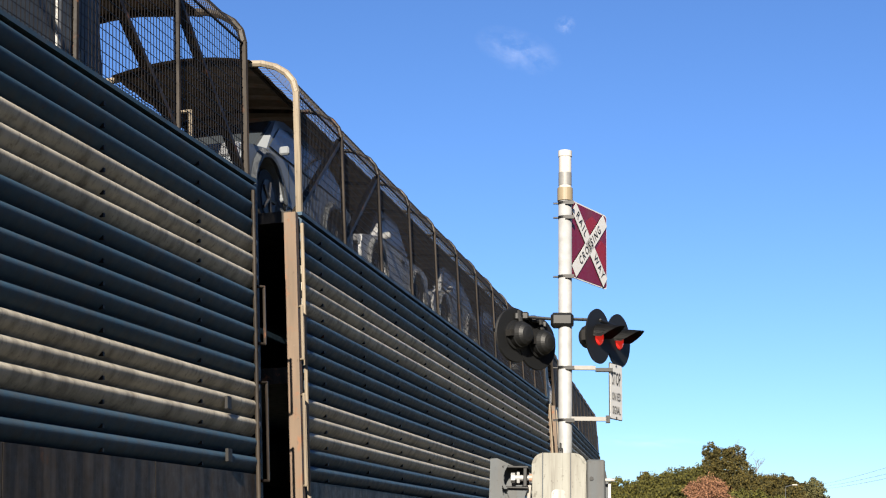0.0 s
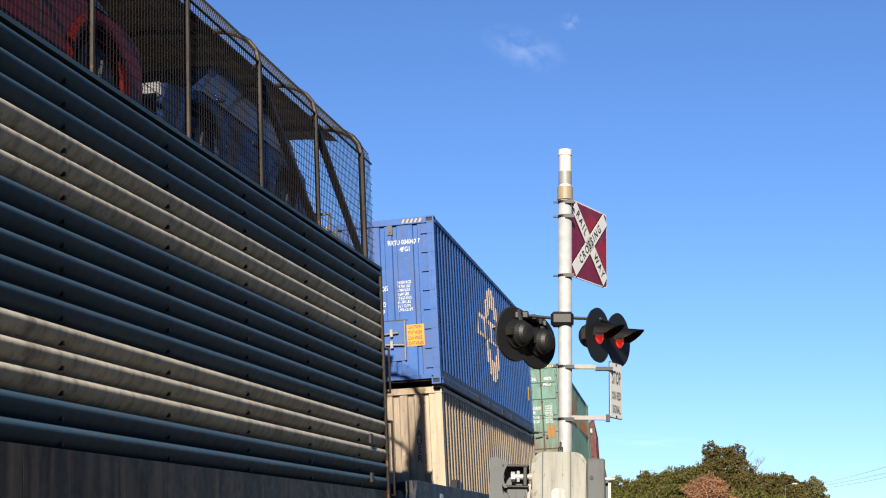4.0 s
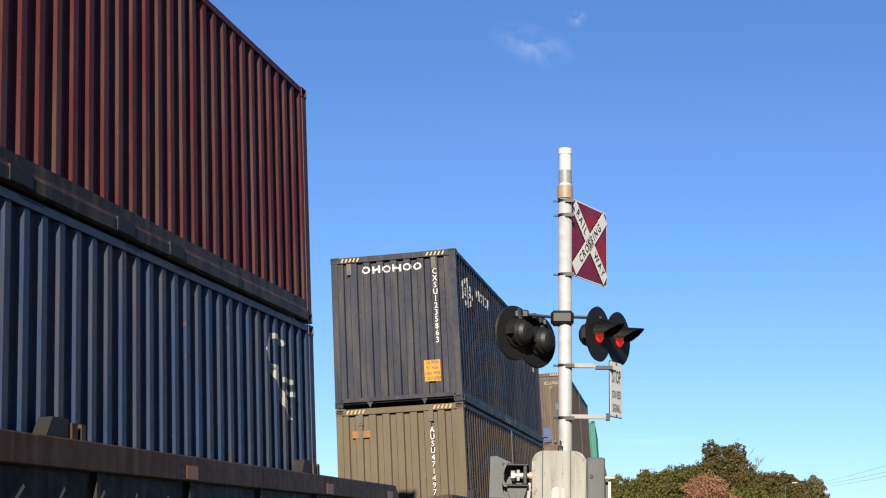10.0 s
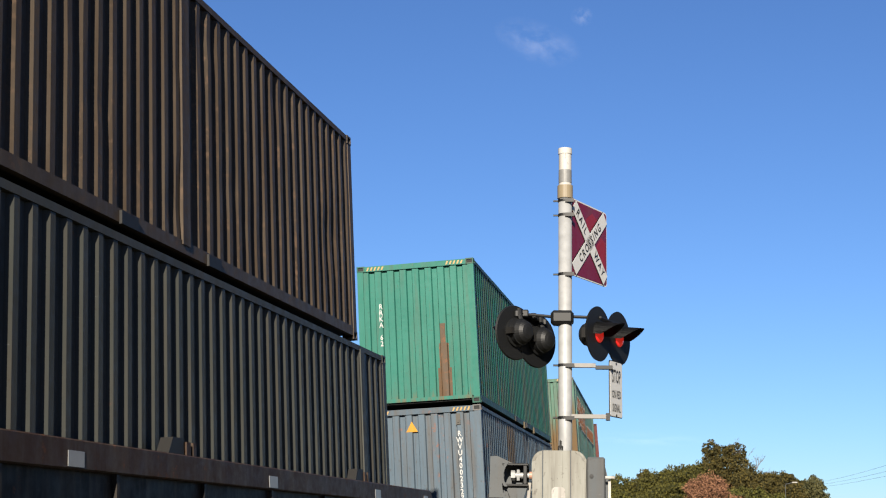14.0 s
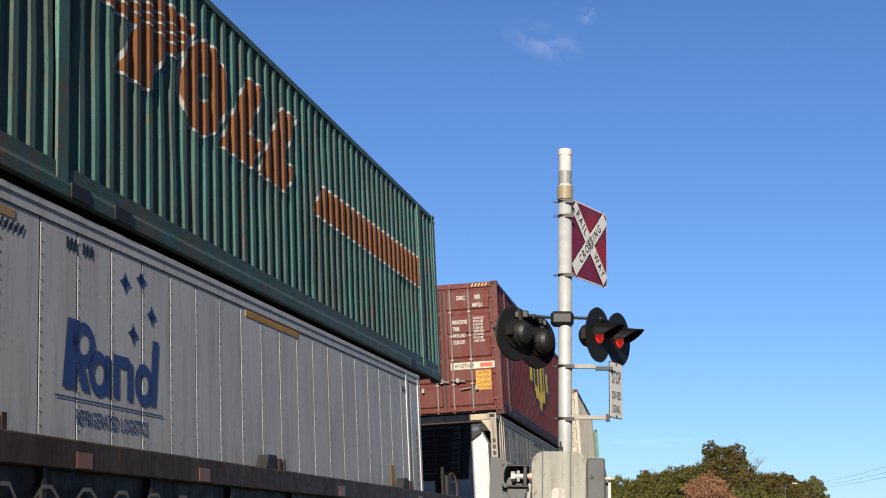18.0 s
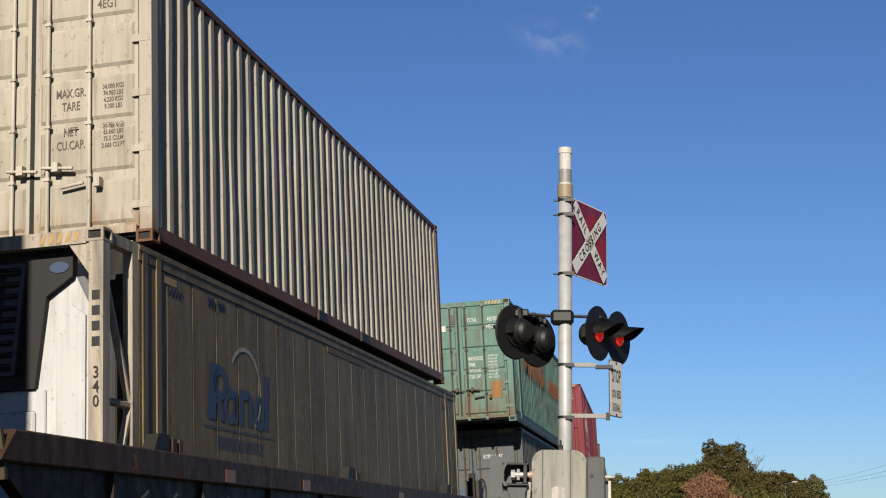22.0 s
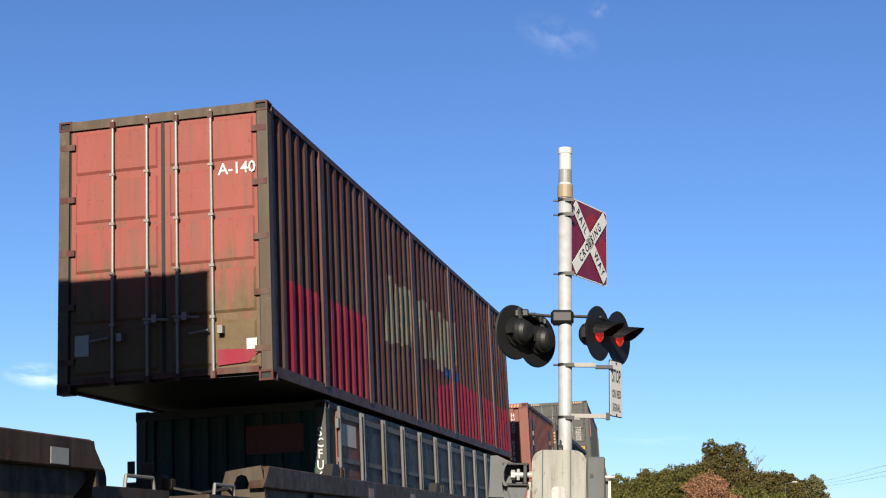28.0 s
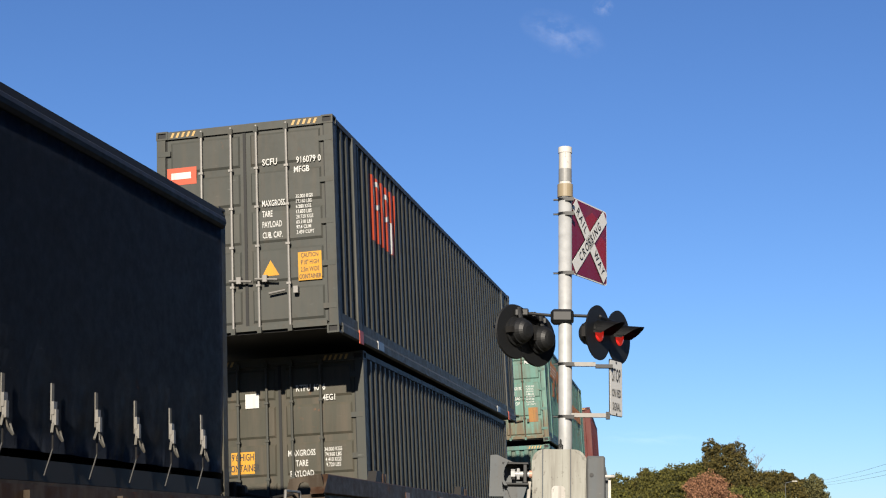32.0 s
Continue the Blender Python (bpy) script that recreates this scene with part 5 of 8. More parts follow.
for i in range(9):
    logo(c, [slant(-2.9 + i * 0.6, -2.42 + i * 0.6, 1.15 + 0.06 * (i % 3), 2.2 - 0.07 * (i % 2), 0.12)], P_SPRAY_SILVER, "silver sprayed lettering shape", name="sprayed_shape")
logo(c, [square(1.35, 2.6, 1.1, 1.26)], P_SPRAY_BLUE, "blue sprayed band", name="sprayed_block")
place(c, 136.05, 2.416)

c = container("dark green container with folding side doors and steel frames", 12.4, 2.5, 2.02, P_GREEN_DARK, P_GREY, side="flat", hazard=False)
DOOR_RAIL = paint("dull_zinc_rail", (0.22, 0.23, 0.24), 0.2, 0.4)
STEEL_BLUE_DOOR = paint("steel_blue_door_paint", (0.055, 0.085, 0.12), 0.1, 0.25)
n = 10
for i in range(n):
    a0 = -5.75 + i * 1.17
    leaf = part("side_door", boxes((1.226, 1.245, a0 + 0.04, a0 + 1.13, 0.2, 1.92)), P_BRICK if i == 0 else STEEL_BLUE_DOOR, c.ob)
    for z0, z1 in ((1.84, 1.92), (1.28, 1.34), (0.2, 0.3)):
        part("door_rail", boxes((1.245, 1.262, a0 + 0.05, a0 + 1.12, z0, z1)), DOOR_RAIL, leaf)
    for a in (a0 + 0.06, a0 + 1.11):
        part("lock_rod", tube(bmesh.new(), (1.275, a, 0.1), (1.275, a, 1.98), 0.022), DOOR_RAIL, leaf)
    for z0 in (1.7, 1.0):
        part("hinge", boxes((1.25, 1.29, a0 - 0.03, a0 + 0.03, z0, z0 + 0.12)), DOOR_RAIL, c.ob)
part("logo", boxes((1.246, 1.25, -5.65, -4.8, 1.5, 1.78)), WHITE_LETTER, c.ob, "white word mark bar")
part("logo", boxes((0.2, 0.95, c.front_y - 0.004, c.front_y, 1.4, 1.75)), P_BRICK, c.ob, "dull red word mark bar")
column("SCFU6", 0.16, (1.17, -6.21, 1.35), "front", WHITE_LETTER, c.ob)
place(c, 138.15, 0.38)

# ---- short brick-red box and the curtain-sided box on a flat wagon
c = container("short brick-red container with navy upright banners", 5.97, 2.44, 2.946, P_BRICK_WORN_SHADE, P_BRICK_WORN_SHADE)
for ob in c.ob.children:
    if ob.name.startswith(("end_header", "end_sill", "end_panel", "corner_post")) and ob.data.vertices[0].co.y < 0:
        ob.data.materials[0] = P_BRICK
column("HNCU", 0.15, (0.83, c.front_y - 0.005, 2.45), "front", WHITE_LETTER, c.ob)
column("0794790", 0.16, (0.81, c.front_y - 0.005, 1.55), "front", WHITE_LETTER, c.ob)
caution_label(c, 0.6, 0.85, 0.45, 0.85, c.front_y, ("CAUTION", "9'6\" HIGH", "2.4m WIDE", "CONTAINER"))
for i, t in enumerate("0794790"):
    sheet_text(c, t, 0.15, 2.36, 1.98 - i * 0.17, WHITE_LETTER)
for i, t in enumerate("2EG1"):
    sheet_text(c, t, 0.14, 2.58, 2.45 - i * 0.16, WHITE_LETTER)
logo(c, [square(2.2, 2.44, 0.42, 0.85)], YELLOW, "yellow caution label")
for a0 in (-2.2, 1.75):
    logo(c, [square(a0, a0 + 0.36, 0.85, 2.6)], P_NAVY_BANNER, "navy upright banner")
    sheet_text(c, "HIRE", 0.17, a0 + 0.18, 2.24, WHITE_LETTER, squeeze=0.82)
    sheet_text(c, "ME", 0.17, a0 + 0.18, 2.0, WHITE_LETTER, squeeze=0.82)
    logo(c, [square(a0 + 0.06, a0 + 0.3, 1.31, 1.37), square(a0 + 0.05, a0 + 0.31, 1.16, 1.18), square(a0 + 0.08, a0 + 0.29, 1.11, 1.13)], WHITE_LETTER, "white lettering bars", name="lettering_bars")
    bm = bmesh.new()
    for p in ring(a0 + 0.18, 1.5, 0.13, 0.16, 0.3, 10):
        painted(bm, p, c.side, c.side_axes, 0.007)
    mark(bm, P_LOGO_YELLOW, c.ob, "yellow ring on the banner")
deep_rail(c, 0.3)
for y in (-1.0, 1.0):
    part("fork_pocket", boxes((1.19, 1.235, y - 0.18, y + 0.18, 0.05, 0.17)), DARK, c.ob)
place(c, 156.55, 1.126)

CURTAIN = paint("navy_vinyl", (0.0342, 0.0428, 0.0633), 0.0, 0.03, 0.5, fade=0.05, bump=0)

STRAP = paint("grimy_pale_webbing", (0.3, 0.29, 0.26), 0.05, 0.4, bump=0)


def curtain_box(L=12.73, H=2.9):
    W = 2.5
    w, l = W / 2, L / 2
    ob = thing("curtain_sided_container", "navy curtain-sided container strapped down along its lower edge", "container")
    part("deck", boxes((-w + 0.02, w - 0.02, -l, l, 0.0, 0.16)), DARK, ob)
    part("roof", boxes((-w + 0.03, w - 0.03, -l, l, H - 0.08, H - 0.01)), P_GREY, ob)
    for sy in (-1, 1):
        y0, y1 = sorted((sy * l, sy * (l - 0.12)))
        part("end_wall", boxes((-w + 0.13, w - 0.13, y0 + 0.02, y1 - 0.02, 0.16, H - 0.08)), P_GREY, ob)
        for sx in (-1, 1):
            x0, x1 = sorted((sx * w, sx * (w - 0.12)))
            part("corner_post", boxes((x0, x1, y0, y1, 0.0, H - 0.02)), P_OLIVE_GREY, ob)
            casting(ob, sx * (w - 0.079), sy * (l - 0.087), H - 0.03, P_OLIVE_GREY)
    part("side_wall", boxes((-w + 0.02, -w + 0.06, -l + 0.12, l - 0.12, 0.16, H - 0.08)), CURTAIN, ob)
    # the curtain hangs in shallow waves, drawn in at each strap
    straps = [-5.9 + i * 0.72 for i in range(17)]
    bm = bmesh.new()
    ny, nz = 150, 14
    grid = []
    for j in range(nz + 1):
        f = j / nz
        z = 0.22 + f * (H - 0.42)
        row = []
        for i in range(ny + 1):
            y = -l + 0.13 + i * (L - 0.26) / ny
            low = max(0.0, 1 - f * 3.2)
            d = 0.012 * noise.noise((y * 0.5, z * 0.7, 0)) * (1 - low) + low * (0.022 * math.sin(y * 8.7 + 1.2 * noise.noise((y, 0, 1))) - 0.02)
            d += low * 0.02 * noise.noise((y * 1.7, z * 5.0, 4.0))
            row.append(bm.verts.new((w + 0.005 + d, y, z)))
        grid.append(row)
    for r0, r1 in zip(grid, grid[1:]):
        for i in range(ny):
            bm.faces.new((r0[i], r0[i + 1], r1[i + 1], r1[i]))
    bmesh.ops.solidify(bm, geom=bm.faces[:], thickness=0.012)
    for f in bm.faces:
        f.smooth = True
    part("curtain", bm, CURTAIN, ob)
    bm = tube(bmesh.new(), (w - 0.02, -l + 0.1, H - 0.13), (w - 0.02, l - 0.1, H - 0.13), 0.075, 12)
    part("curtain_rail", bm, CURTAIN, ob)
    part("top_rail", boxes((w - 0.1, w + 0.012, -l + 0.1, l - 0.1, H - 0.06, H)), DARK, ob)
    for k in range(4):
        part("hazard_strip", boxes((w - 0.075, w - 0.025, -l - 0.004, -l, H - 0.55 + k * 0.09, H - 0.51 + k * 0.09)), HAZARD, ob)
    for i, y in enumerate(straps):
        k = 0.02 * math.sin(i * 2.3)
        bm = bmesh.new()
        box(bm, w + 0.022, w + 0.032, y - 0.02, y + 0.02, 0.46, 0.74)
        st = part("strap", bm, STRAP, ob)
        bm = boxes((w + 0.03, w + 0.055, y - 0.026, y + 0.026, 0.5, 0.6), (w + 0.035, w + 0.07, y - 0.018, y + 0.018, 0.42, 0.54))
        part("buckle", bm, ROD, st)
        bm = bent(bmesh.new(), [(w + 0.04, y, 0.44), (w + 0.05, y + 0.03 + k, 0.36), (w + 0.06, y + 0.09 + k, 0.31), (w + 0.05, y + 0.06 + k, 0.39), (w + 0.045, y - 0.02, 0.43), (w + 0.05, y - 0.06 + k, 0.36)], 0.011, 5)
        part("strap_tail", bm, STRAP, st)
        part("strap_end", bent(bmesh.new(), [(w + 0.035, y, 0.46), (w + 0.05, y - 0.03, 0.24), (w + 0.02, y - 0.1, 0.04)], 0.007, 5), DARK, st)
    ride(ob, 162.67 + l, 1.113)


curtain_box()


# ---- the last grey stack and what follows it
def grey_doors(c, code):
    doors(c, 5, rod=ROD, colour=P_GREY, rib_depth=0.022)
    for ob in c.ob.children:
        if ob.name.startswith(("end_header", "end_sill", "corner_post")) and ob.data.vertices[0].co.y < 0:
            ob.data.materials[0] = P_GREY
    y = c.front_y
    word_over_ribs(c, "SCFU", 0.15, 0.36, 2.37)
    word_over_ribs(c, code, 0.15, 0.9, 2.36)
    word_over_ribs(c, "MFGB", 0.14, 0.8, 2.23)
    for i, t in enumerate(("MAXGROSS", "TARE", "PAYLOAD", "CUB. CAP.")):
        word_over_ribs(c, t, 0.14, 0.24, 1.8 - i * 0.145, squeeze=0.5, left=True)
    for i, t in enumerate(("35.000 KGS", "77.160 LBS", "6.280 KGS", "13.850 LBS", "28.720 KGS", "63.310 LBS", "97.4 CUM", "3.439 CUFT")):
        word_over_ribs(c, t, 0.07, 0.71, 1.86 - i * 0.07, left=True)
    caution_label(c, 0.72, 1.04, 0.72, 1.1, y, ("CAUTION", "9'10\" HIGH", "2.5m WIDE", "CONTAINER"))
    triangle_label(c, 0.34, 0.92, 0.12, y)
    part("logo", boxes((-1.1, -0.68, y - 0.004, y, 2.18, 2.42)), P_LOGO_RED, c.ob, "orange-red rounded emblem")
    part("logo", boxes((-1.04, -0.76, y - 0.008, y - 0.004, 2.26, 2.35)), WHITE_LETTER, c.ob, "white word mark bar")


c = container("grey container with orange-red emblems and galvanised lock rods", 14.96, 2.5, 2.95, P_GREY, P_GREY, front="none", posts=(-6.4, 6.4))
grey_doors(c, "916079 0")
grey_logo(c)
deep_rail(c)
for y in (-6.4, 6.4):
    part("orange_mark", boxes((1.255, 1.27, y - 0.1, y + 0.1, -0.02, 0.16)), P_LOGO_RED, c.ob, "orange painted mark")
rail_pockets(c, (-5.3, 5.0), GALV)
place(c, 179.36, 3.328)
c = container("olive grey container with plain doors, under another", 12.3, 2.44, 2.896, P_GREY, P_GREY, front="none")
doors(c, 5, rod=P_GREY, colour=P_OLIVE_GREY, rib_depth=0.02)
word_over_ribs(c, "RTPU 4016", 0.15, 0.45, 2.43)
word_over_ribs(c, "4EG1", 0.14, 0.72, 2.28)
for i, t in enumerate(("MAXGROSS", "TARE", "PAYLOAD")):
    word_over_ribs(c, t, 0.14, 0.3, 1.54 - i * 0.14, squeeze=0.62)
for i in range(4):
    word_over_ribs(c, ("34.000 KGS", "74.960 LBS", "4.410 KGS", "9.720 LBS")[i], 0.075, 0.75, 1.57 - i * 0.07)
caution_label(c, -0.72, -0.38, 1.3, 1.6, c.front_y, ("9'6 HIGH", "CONTAINER"))
data_plate(c, -0.5, -0.3, 2.2, 2.4, c.front_y, WHITE_LETTER, "round white plate")
place(c, 180.66, 0.36)
place(teal_doors("faded teal container with dull doors and rust", "48607", 14.63), 201.1, 3.36)
c = container("faded teal ribbed container in the lower tier", 14.63, 2.5, 2.9, P_TEAL_WORN_SHADE, P_TEAL_WORN_SHADE, posts=(-6.1, 6.1))
place(c, 201.0, 0.37)
c = container("red ribbed container far back on the train", 12.2, 2.5, 2.896, P_RED, P_RED)
place(c, 222.9, 3.34)
c = container("brown ribbed container far back on the train", 12.2, 2.44, 2.896, P_BROWN, P_BROWN)
place(c, 222.9, 0.37)
# ---------------------------------------------------------------- wagons
W_NAVY = paint("navy_wagon_paint", (0.0209, 0.0338, 0.0721), 0.1, 0.3)
W_BROWN = paint("brown_wagon_paint", (0.0765, 0.0367, 0.0184), 0.3, 0.4)
W_DARK = paint("grimy_wagon_web", (0.0154, 0.0154, 0.0168), 0.2, 0.4)
W_PLATE = paint("dusty_steel_plate", (0.0748, 0.052, 0.0325), 0.3, 0.4)
REFLECT_WHITE = plain("white_reflector", (0.5, 0.5, 0.48), 0.35)
REFLECT_ORANGE = plain("dusty_orange_reflector", (0.36, 0.13, 0.035), 0.4)
STICKER_BLUE = plain("sticker_blue", (0.08, 0.16, 0.4), 0.4)
SCRAWL = plain("pale_scrawl", (0.26, 0.25, 0.23), 0.6)


def wheel_mesh():
    bm = bmesh.new()
    m = Matrix.Rotation(radians(90), 4, "Y")
    bmesh.ops.create_cone(bm, cap_ends=True, segments=24, radius1=0.42, radius2=0.42, depth=0.12, matrix=m)
    bmesh.ops.create_cone(bm, cap_ends=True, segments=24, radius1=0.45, radius2=0.45, depth=0.03, matrix=Matrix.Translation((-0.075, 0, 0)) @ m)
    bmesh.ops.create_cone(bm, cap_ends=True, segments=12, radius1=0.12, radius2=0.12, depth=0.3, matrix=m)
    me = bpy.data.meshes.new("wheel")
    bm.to_mesh(me)
    bm.free()
    me.materials.append(W_DARK)
    return me


WHEEL = wheel_mesh()


def bogie(parent, y):
    for sx in (-1, 1):
        x = sx * 0.95
        bm = prism([(y - 1.15, 0.36), (y - 0.8, 0.36), (y - 0.45, 0.30), (y + 0.45, 0.30), (y + 0.8, 0.36), (y + 1.15, 0.36), (y + 1.1, 0.56), (y + 0.4, 0.72), (y - 0.4, 0.72), (y - 1.1, 0.56)], x - 0.06, x + 0.06, lambda a, b, d: (d, a, b))
        fr = part("bogie_frame", bm, W_DARK, parent)
        for dy in (-0.9, 0.9):
            w = new("wheel", WHEEL)
            w.parent = fr
            w.matrix_basis = pose(sx * 0.76, y + dy, 0.42, 0, 0, 0 if sx > 0 else 180)
    part("bolster", boxes((-0.95, 0.95, y - 0.2, y + 0.2, 0.45, 0.75)), W_DARK, parent)


def scrawl(parent, y0, n, z0, z1, x, seed):
    """A loose sprayed outline on the web of a sill."""
    rnd = random.Random(seed)
    for i in range(n):
        a = y0 + i * 0.62
        pts = [(a + 0.25 + 0.26 * math.cos(k * 0.75 + seed) * (0.6 + 0.4 * rnd.random()), (z0 + z1) / 2 + (z1 - z0) * 0.46 * math.sin(k * 0.75 + seed)) for k in range(7)]
        bm = bmesh.new()
        prev = None
        for k, (p, q) in enumerate(pts):
            r_, s_ = pts[min(k + 1, len(pts) - 1)]
            o, t_ = pts[max(k - 1, 0)]
            d = Vector((r_ - o, s_ - t_)).normalized() * 0.016
            row = [bm.verts.new((x, p - d.y, q + d.x)), bm.verts.new((x, p + d.y, q - d.x))]
            if prev:
                bm.faces.new((prev[0], prev[1], row[1], row[0]))
            prev = row
        part("sprayed_scrawl", bm, SCRAWL, parent)


def well_wagon(front, L, top, chord, body, web, group, end_text, seats, marks, mark_mat, label, scrawls=0, seed=0, ring_hook=True):
    ob = thing("well_wagon", label, "wagon", group)
    l = L / 2
    for sx in (-1, 1):
        ax = lambda a, b, d, s=sx: (s * d, a, b)
        bm = prism([(-l - 0.22, chord), (l + 0.22, chord), (l, top), (-l, top)], 1.30, 1.47, ax)
        bmesh.ops.bevel(bm, geom=[e for e in bm.edges if abs(e.verts[0].co.y - e.verts[1].co.y) > 3], offset=0.012, segments=1, affect="EDGES")
        sill = part("side_sill", bm, body, ob)
        bm = prism([(-l - 0.15, chord), (l + 0.15, chord), (l - 1.2, 0.32), (-l + 1.2, 0.32)], 1.31, 1.41, ax)
        part("sill_web", bm, web, sill)
        part("lower_flange", prism([(-l + 1.2, 0.24), (l - 1.2, 0.24), (l - 1.2, 0.33), (-l + 1.2, 0.33)], 1.28, 1.47, ax), body, sill)
        for i in range(9):
            y = -l + 1.6 + i * (L - 3.2) / 8
            part("web_stiffener", boxes((min(sx * 1.41, sx * 1.45), max(sx * 1.41, sx * 1.45), y - 0.03, y + 0.03, 0.34, chord - 0.004)), web, sill)
        for y in seats:
            if sx > 0:
                st = part("container_seat", prism([(y - 0.22, top), (y - 0.12, top + 0.15), (y + 0.12, top + 0.15), (y + 0.12, top)], 1.32, 1.44, ax), DARK, sill)
                part("seat_lug", boxes((1.36, 1.455, y + 0.15, y + 0.24, top, top + 0.12)), body, st)
                part("seat_lug", boxes((1.36, 1.455, y + 0.3, y + 0.37, top, top + 0.12)), body, st)
        if sx > 0:
            for y in marks:
                part("reflector", boxes((1.471, 1.475, y - 0.13, y + 0.13, chord + 0.02, chord + 0.14)), mark_mat, sill)
    # the arched end plates, the end platforms and their gear
    for sy in (-1, 1):
        e = sy * (l + 0.12)
        for sx in (-1, 1):
            bm = bmesh.new()
            o2 = [(sx * 0.98, chord - 0.12), (sx * 1.21, chord - 0.12), (sx * 1.46, chord - 0.12), (sx * 1.45, chord + 0.06), (sx * 1.42, top), (sx * 1.21, top - 0.02), (sx * 1.04, top - 0.04), (sx * 1.0, chord + 0.06)]
            hs = [(sx * 1.14, chord), (sx * 1.21, chord), (sx * 1.28, chord), (sx * 1.29, chord + 0.06), (sx * 1.26, chord + 0.13), (sx * 1.21, chord + 0.15), (sx * 1.16, chord + 0.13), (sx * 1.13, chord + 0.06)]
            rings = []
            for d in (e - 0.02, e + 0.02):
                rings.append(([bm.verts.new((a, d, b)) for a, b in o2], [bm.verts.new((a, d, b)) for a, b in hs]))
            for k in range(8):
                n = (k + 1) % 8
                for o, h in rings:
                    bm.faces.new((o[k], o[n], h[n], h[k]))
                bm.faces.new((rings[0][0][k], rings[1][0][k], rings[1][0][n], rings[0][0][n]))
                bm.faces.new((rings[0][1][k], rings[1][1][k], rings[1][1][n], rings[0][1][n]))
            part("end_plate", bm, W_PLATE if body is W_BROWN else body, ob)
        y0, y1 = sorted((e, e + sy * 1.45))
        plat = part("end_platform", boxes((-1.4, 1.4, y0 + 0.03, y1 - 0.03, 0.94, 1.1)), W_PLATE if body is W_BROWN else body, ob)
        part("centre_sill", boxes((-0.3, 0.3, min(e, e + sy * 1.5), max(e, e + sy * 1.5), 0.72, 0.94)), W_DARK, ob)
        part("coupler", boxes((-0.12, 0.12, min(e + sy * 1.5, e + sy * 1.86), max(e + sy * 1.5, e + sy * 1.86), 0.74, 0.96), bevel=0.03), W_DARK, ob)
        bogie(ob, e + sy * 0.2)
        part("headstock", boxes((-1.45, 1.45, min(e + sy * 1.42, e + sy * 1.5), max(e + sy * 1.42, e + sy * 1.5), 0.76, 1.0)), body, ob)
    part("well_floor", boxes((-1.27, 1.27, -l + 1.2, l - 1.2, 0.24, 0.33)), W_DARK, ob)
    for y in (-l + 1.2, l - 1.2):
        part("well_bulkhead", boxes((-1.27, 1.27, y - 0.05, y + 0.05, 0.33, 0.9)), W_DARK, ob)
    # brake gear on the leading platform
    y = -l - 0.7
    rez = part("air_reservoir", tube(bmesh.new(), (-1.1, y, 1.33), (-0.1, y, 1.33), 0.2, 14), W_DARK, ob)
    part("reservoir_strap", boxes((-0.85, -0.8, y - 0.21, y + 0.21, 1.1, 1.54), (-0.4, -0.35, y - 0.21, y + 0.21, 1.1, 1.54)), DARK, rez)
    bm = boxes((0.35, 0.62, y - 0.12, y + 0.1, 1.1, 1.36), (0.42, 0.55, y - 0.16, y - 0.1, 1.2, 1.48), (0.2, 0.36, y - 0.06, y + 0.06, 1.16, 1.3), (0.6, 0.7, y - 0.05, y + 0.08, 1.2, 1.32), bevel=0.02)
    tube(bm, (0.3, y - 0.1, 1.35), (0.3, y - 0.1, 1.5), 0.04)
    part("brake_valve", bm, W_PLATE, ob, "dusty brake valve block")
    part("brake_pipe", bent(bmesh.new(), [(0.7, y, 1.22), (0.95, y + 0.1, 1.16), (1.15, y + 0.3, 1.2), (1.15, y + 0.5, 1.14)], 0.018, 6), DARK, ob)
    if ring_hook and front in (-60.23, -16.95):
        bm = bmesh.new()
        pts = [(1.36, y + 0.5 + 0.09 * math.cos(k * 0.7), 1.28 + 0.09 * math.sin(k * 0.7)) for k in range(10)]
        bent(bm, pts, 0.016, 6)
        part("tie_ring", bm, ROD, ob)
    if front in (-16.95, 26.18, 113.2):
        st = part("sticker", boxes((1.471, 1.474, -l + 0.3, -l + 0.62, chord + 0.04, chord + 0.19)), REFLECT_WHITE, ob, "small white notice sticker")
        part("sticker_band", boxes((1.474, 1.476, -l + 0.32, -l + 0.6, chord + 0.13, chord + 0.17)), STICKER_BLUE, st)
    if front > 40:
        for g in (-l - 1.35, l + 0.75):
            part("grab_iron", bent(bmesh.new(), [(1.36, g, 1.0), (1.36, g + 0.05, 1.2), (1.36, g + 0.55, 1.2), (1.36, g + 0.6, 1.0)], 0.016, 6), ROD, ob)
    if front in (26.18, 69.61, 91.44):
        # the hand brake at the trailing end
        hy = l + 1.3
        part("brake_stand", boxes((0.86, 0.98, hy - 0.62, hy - 0.5, 0.9, 2.0), (0.8, 1.04, hy - 0.5, hy - 0.1, 1.42, 1.86), bevel=0.01), W_DARK, ob, "black hand brake gear box")
        pts = [(1.0 + 0.27 * math.cos(k * math.pi / 9) * 0.25, hy + 0.27 * math.cos(k * math.pi / 9) * 0.4, 1.64 + 0.27 * math.sin(k * math.pi / 9)) for k in range(19)]
        wheel_rim = part("brake_wheel", bent(bmesh.new(), pts, 0.018, 6), W_PLATE, ob, "dusty steel hand brake wheel")
        bm = tube(bmesh.new(), (0.95, hy - 0.12, 1.64), (1.0, hy + 0.02, 1.64), 0.035, 8)
        for k in range(4):
            q = pts[k * 4 + 2]
            tube(bm, (1.0, hy, 1.64), q, 0.012, 5)
        part("brake_spokes", bm, W_DARK, wheel_rim)
    if end_text:
        plate = part("end_board", boxes((1.30, 1.462, l + 0.25, l + 0.9, 0.86, 1.1)), W_DARK, ob)
        writing(end_text, 0.17, (1.466, l + 0.57, 0.98), "side", REFLECT_WHITE, ob, 0.8)
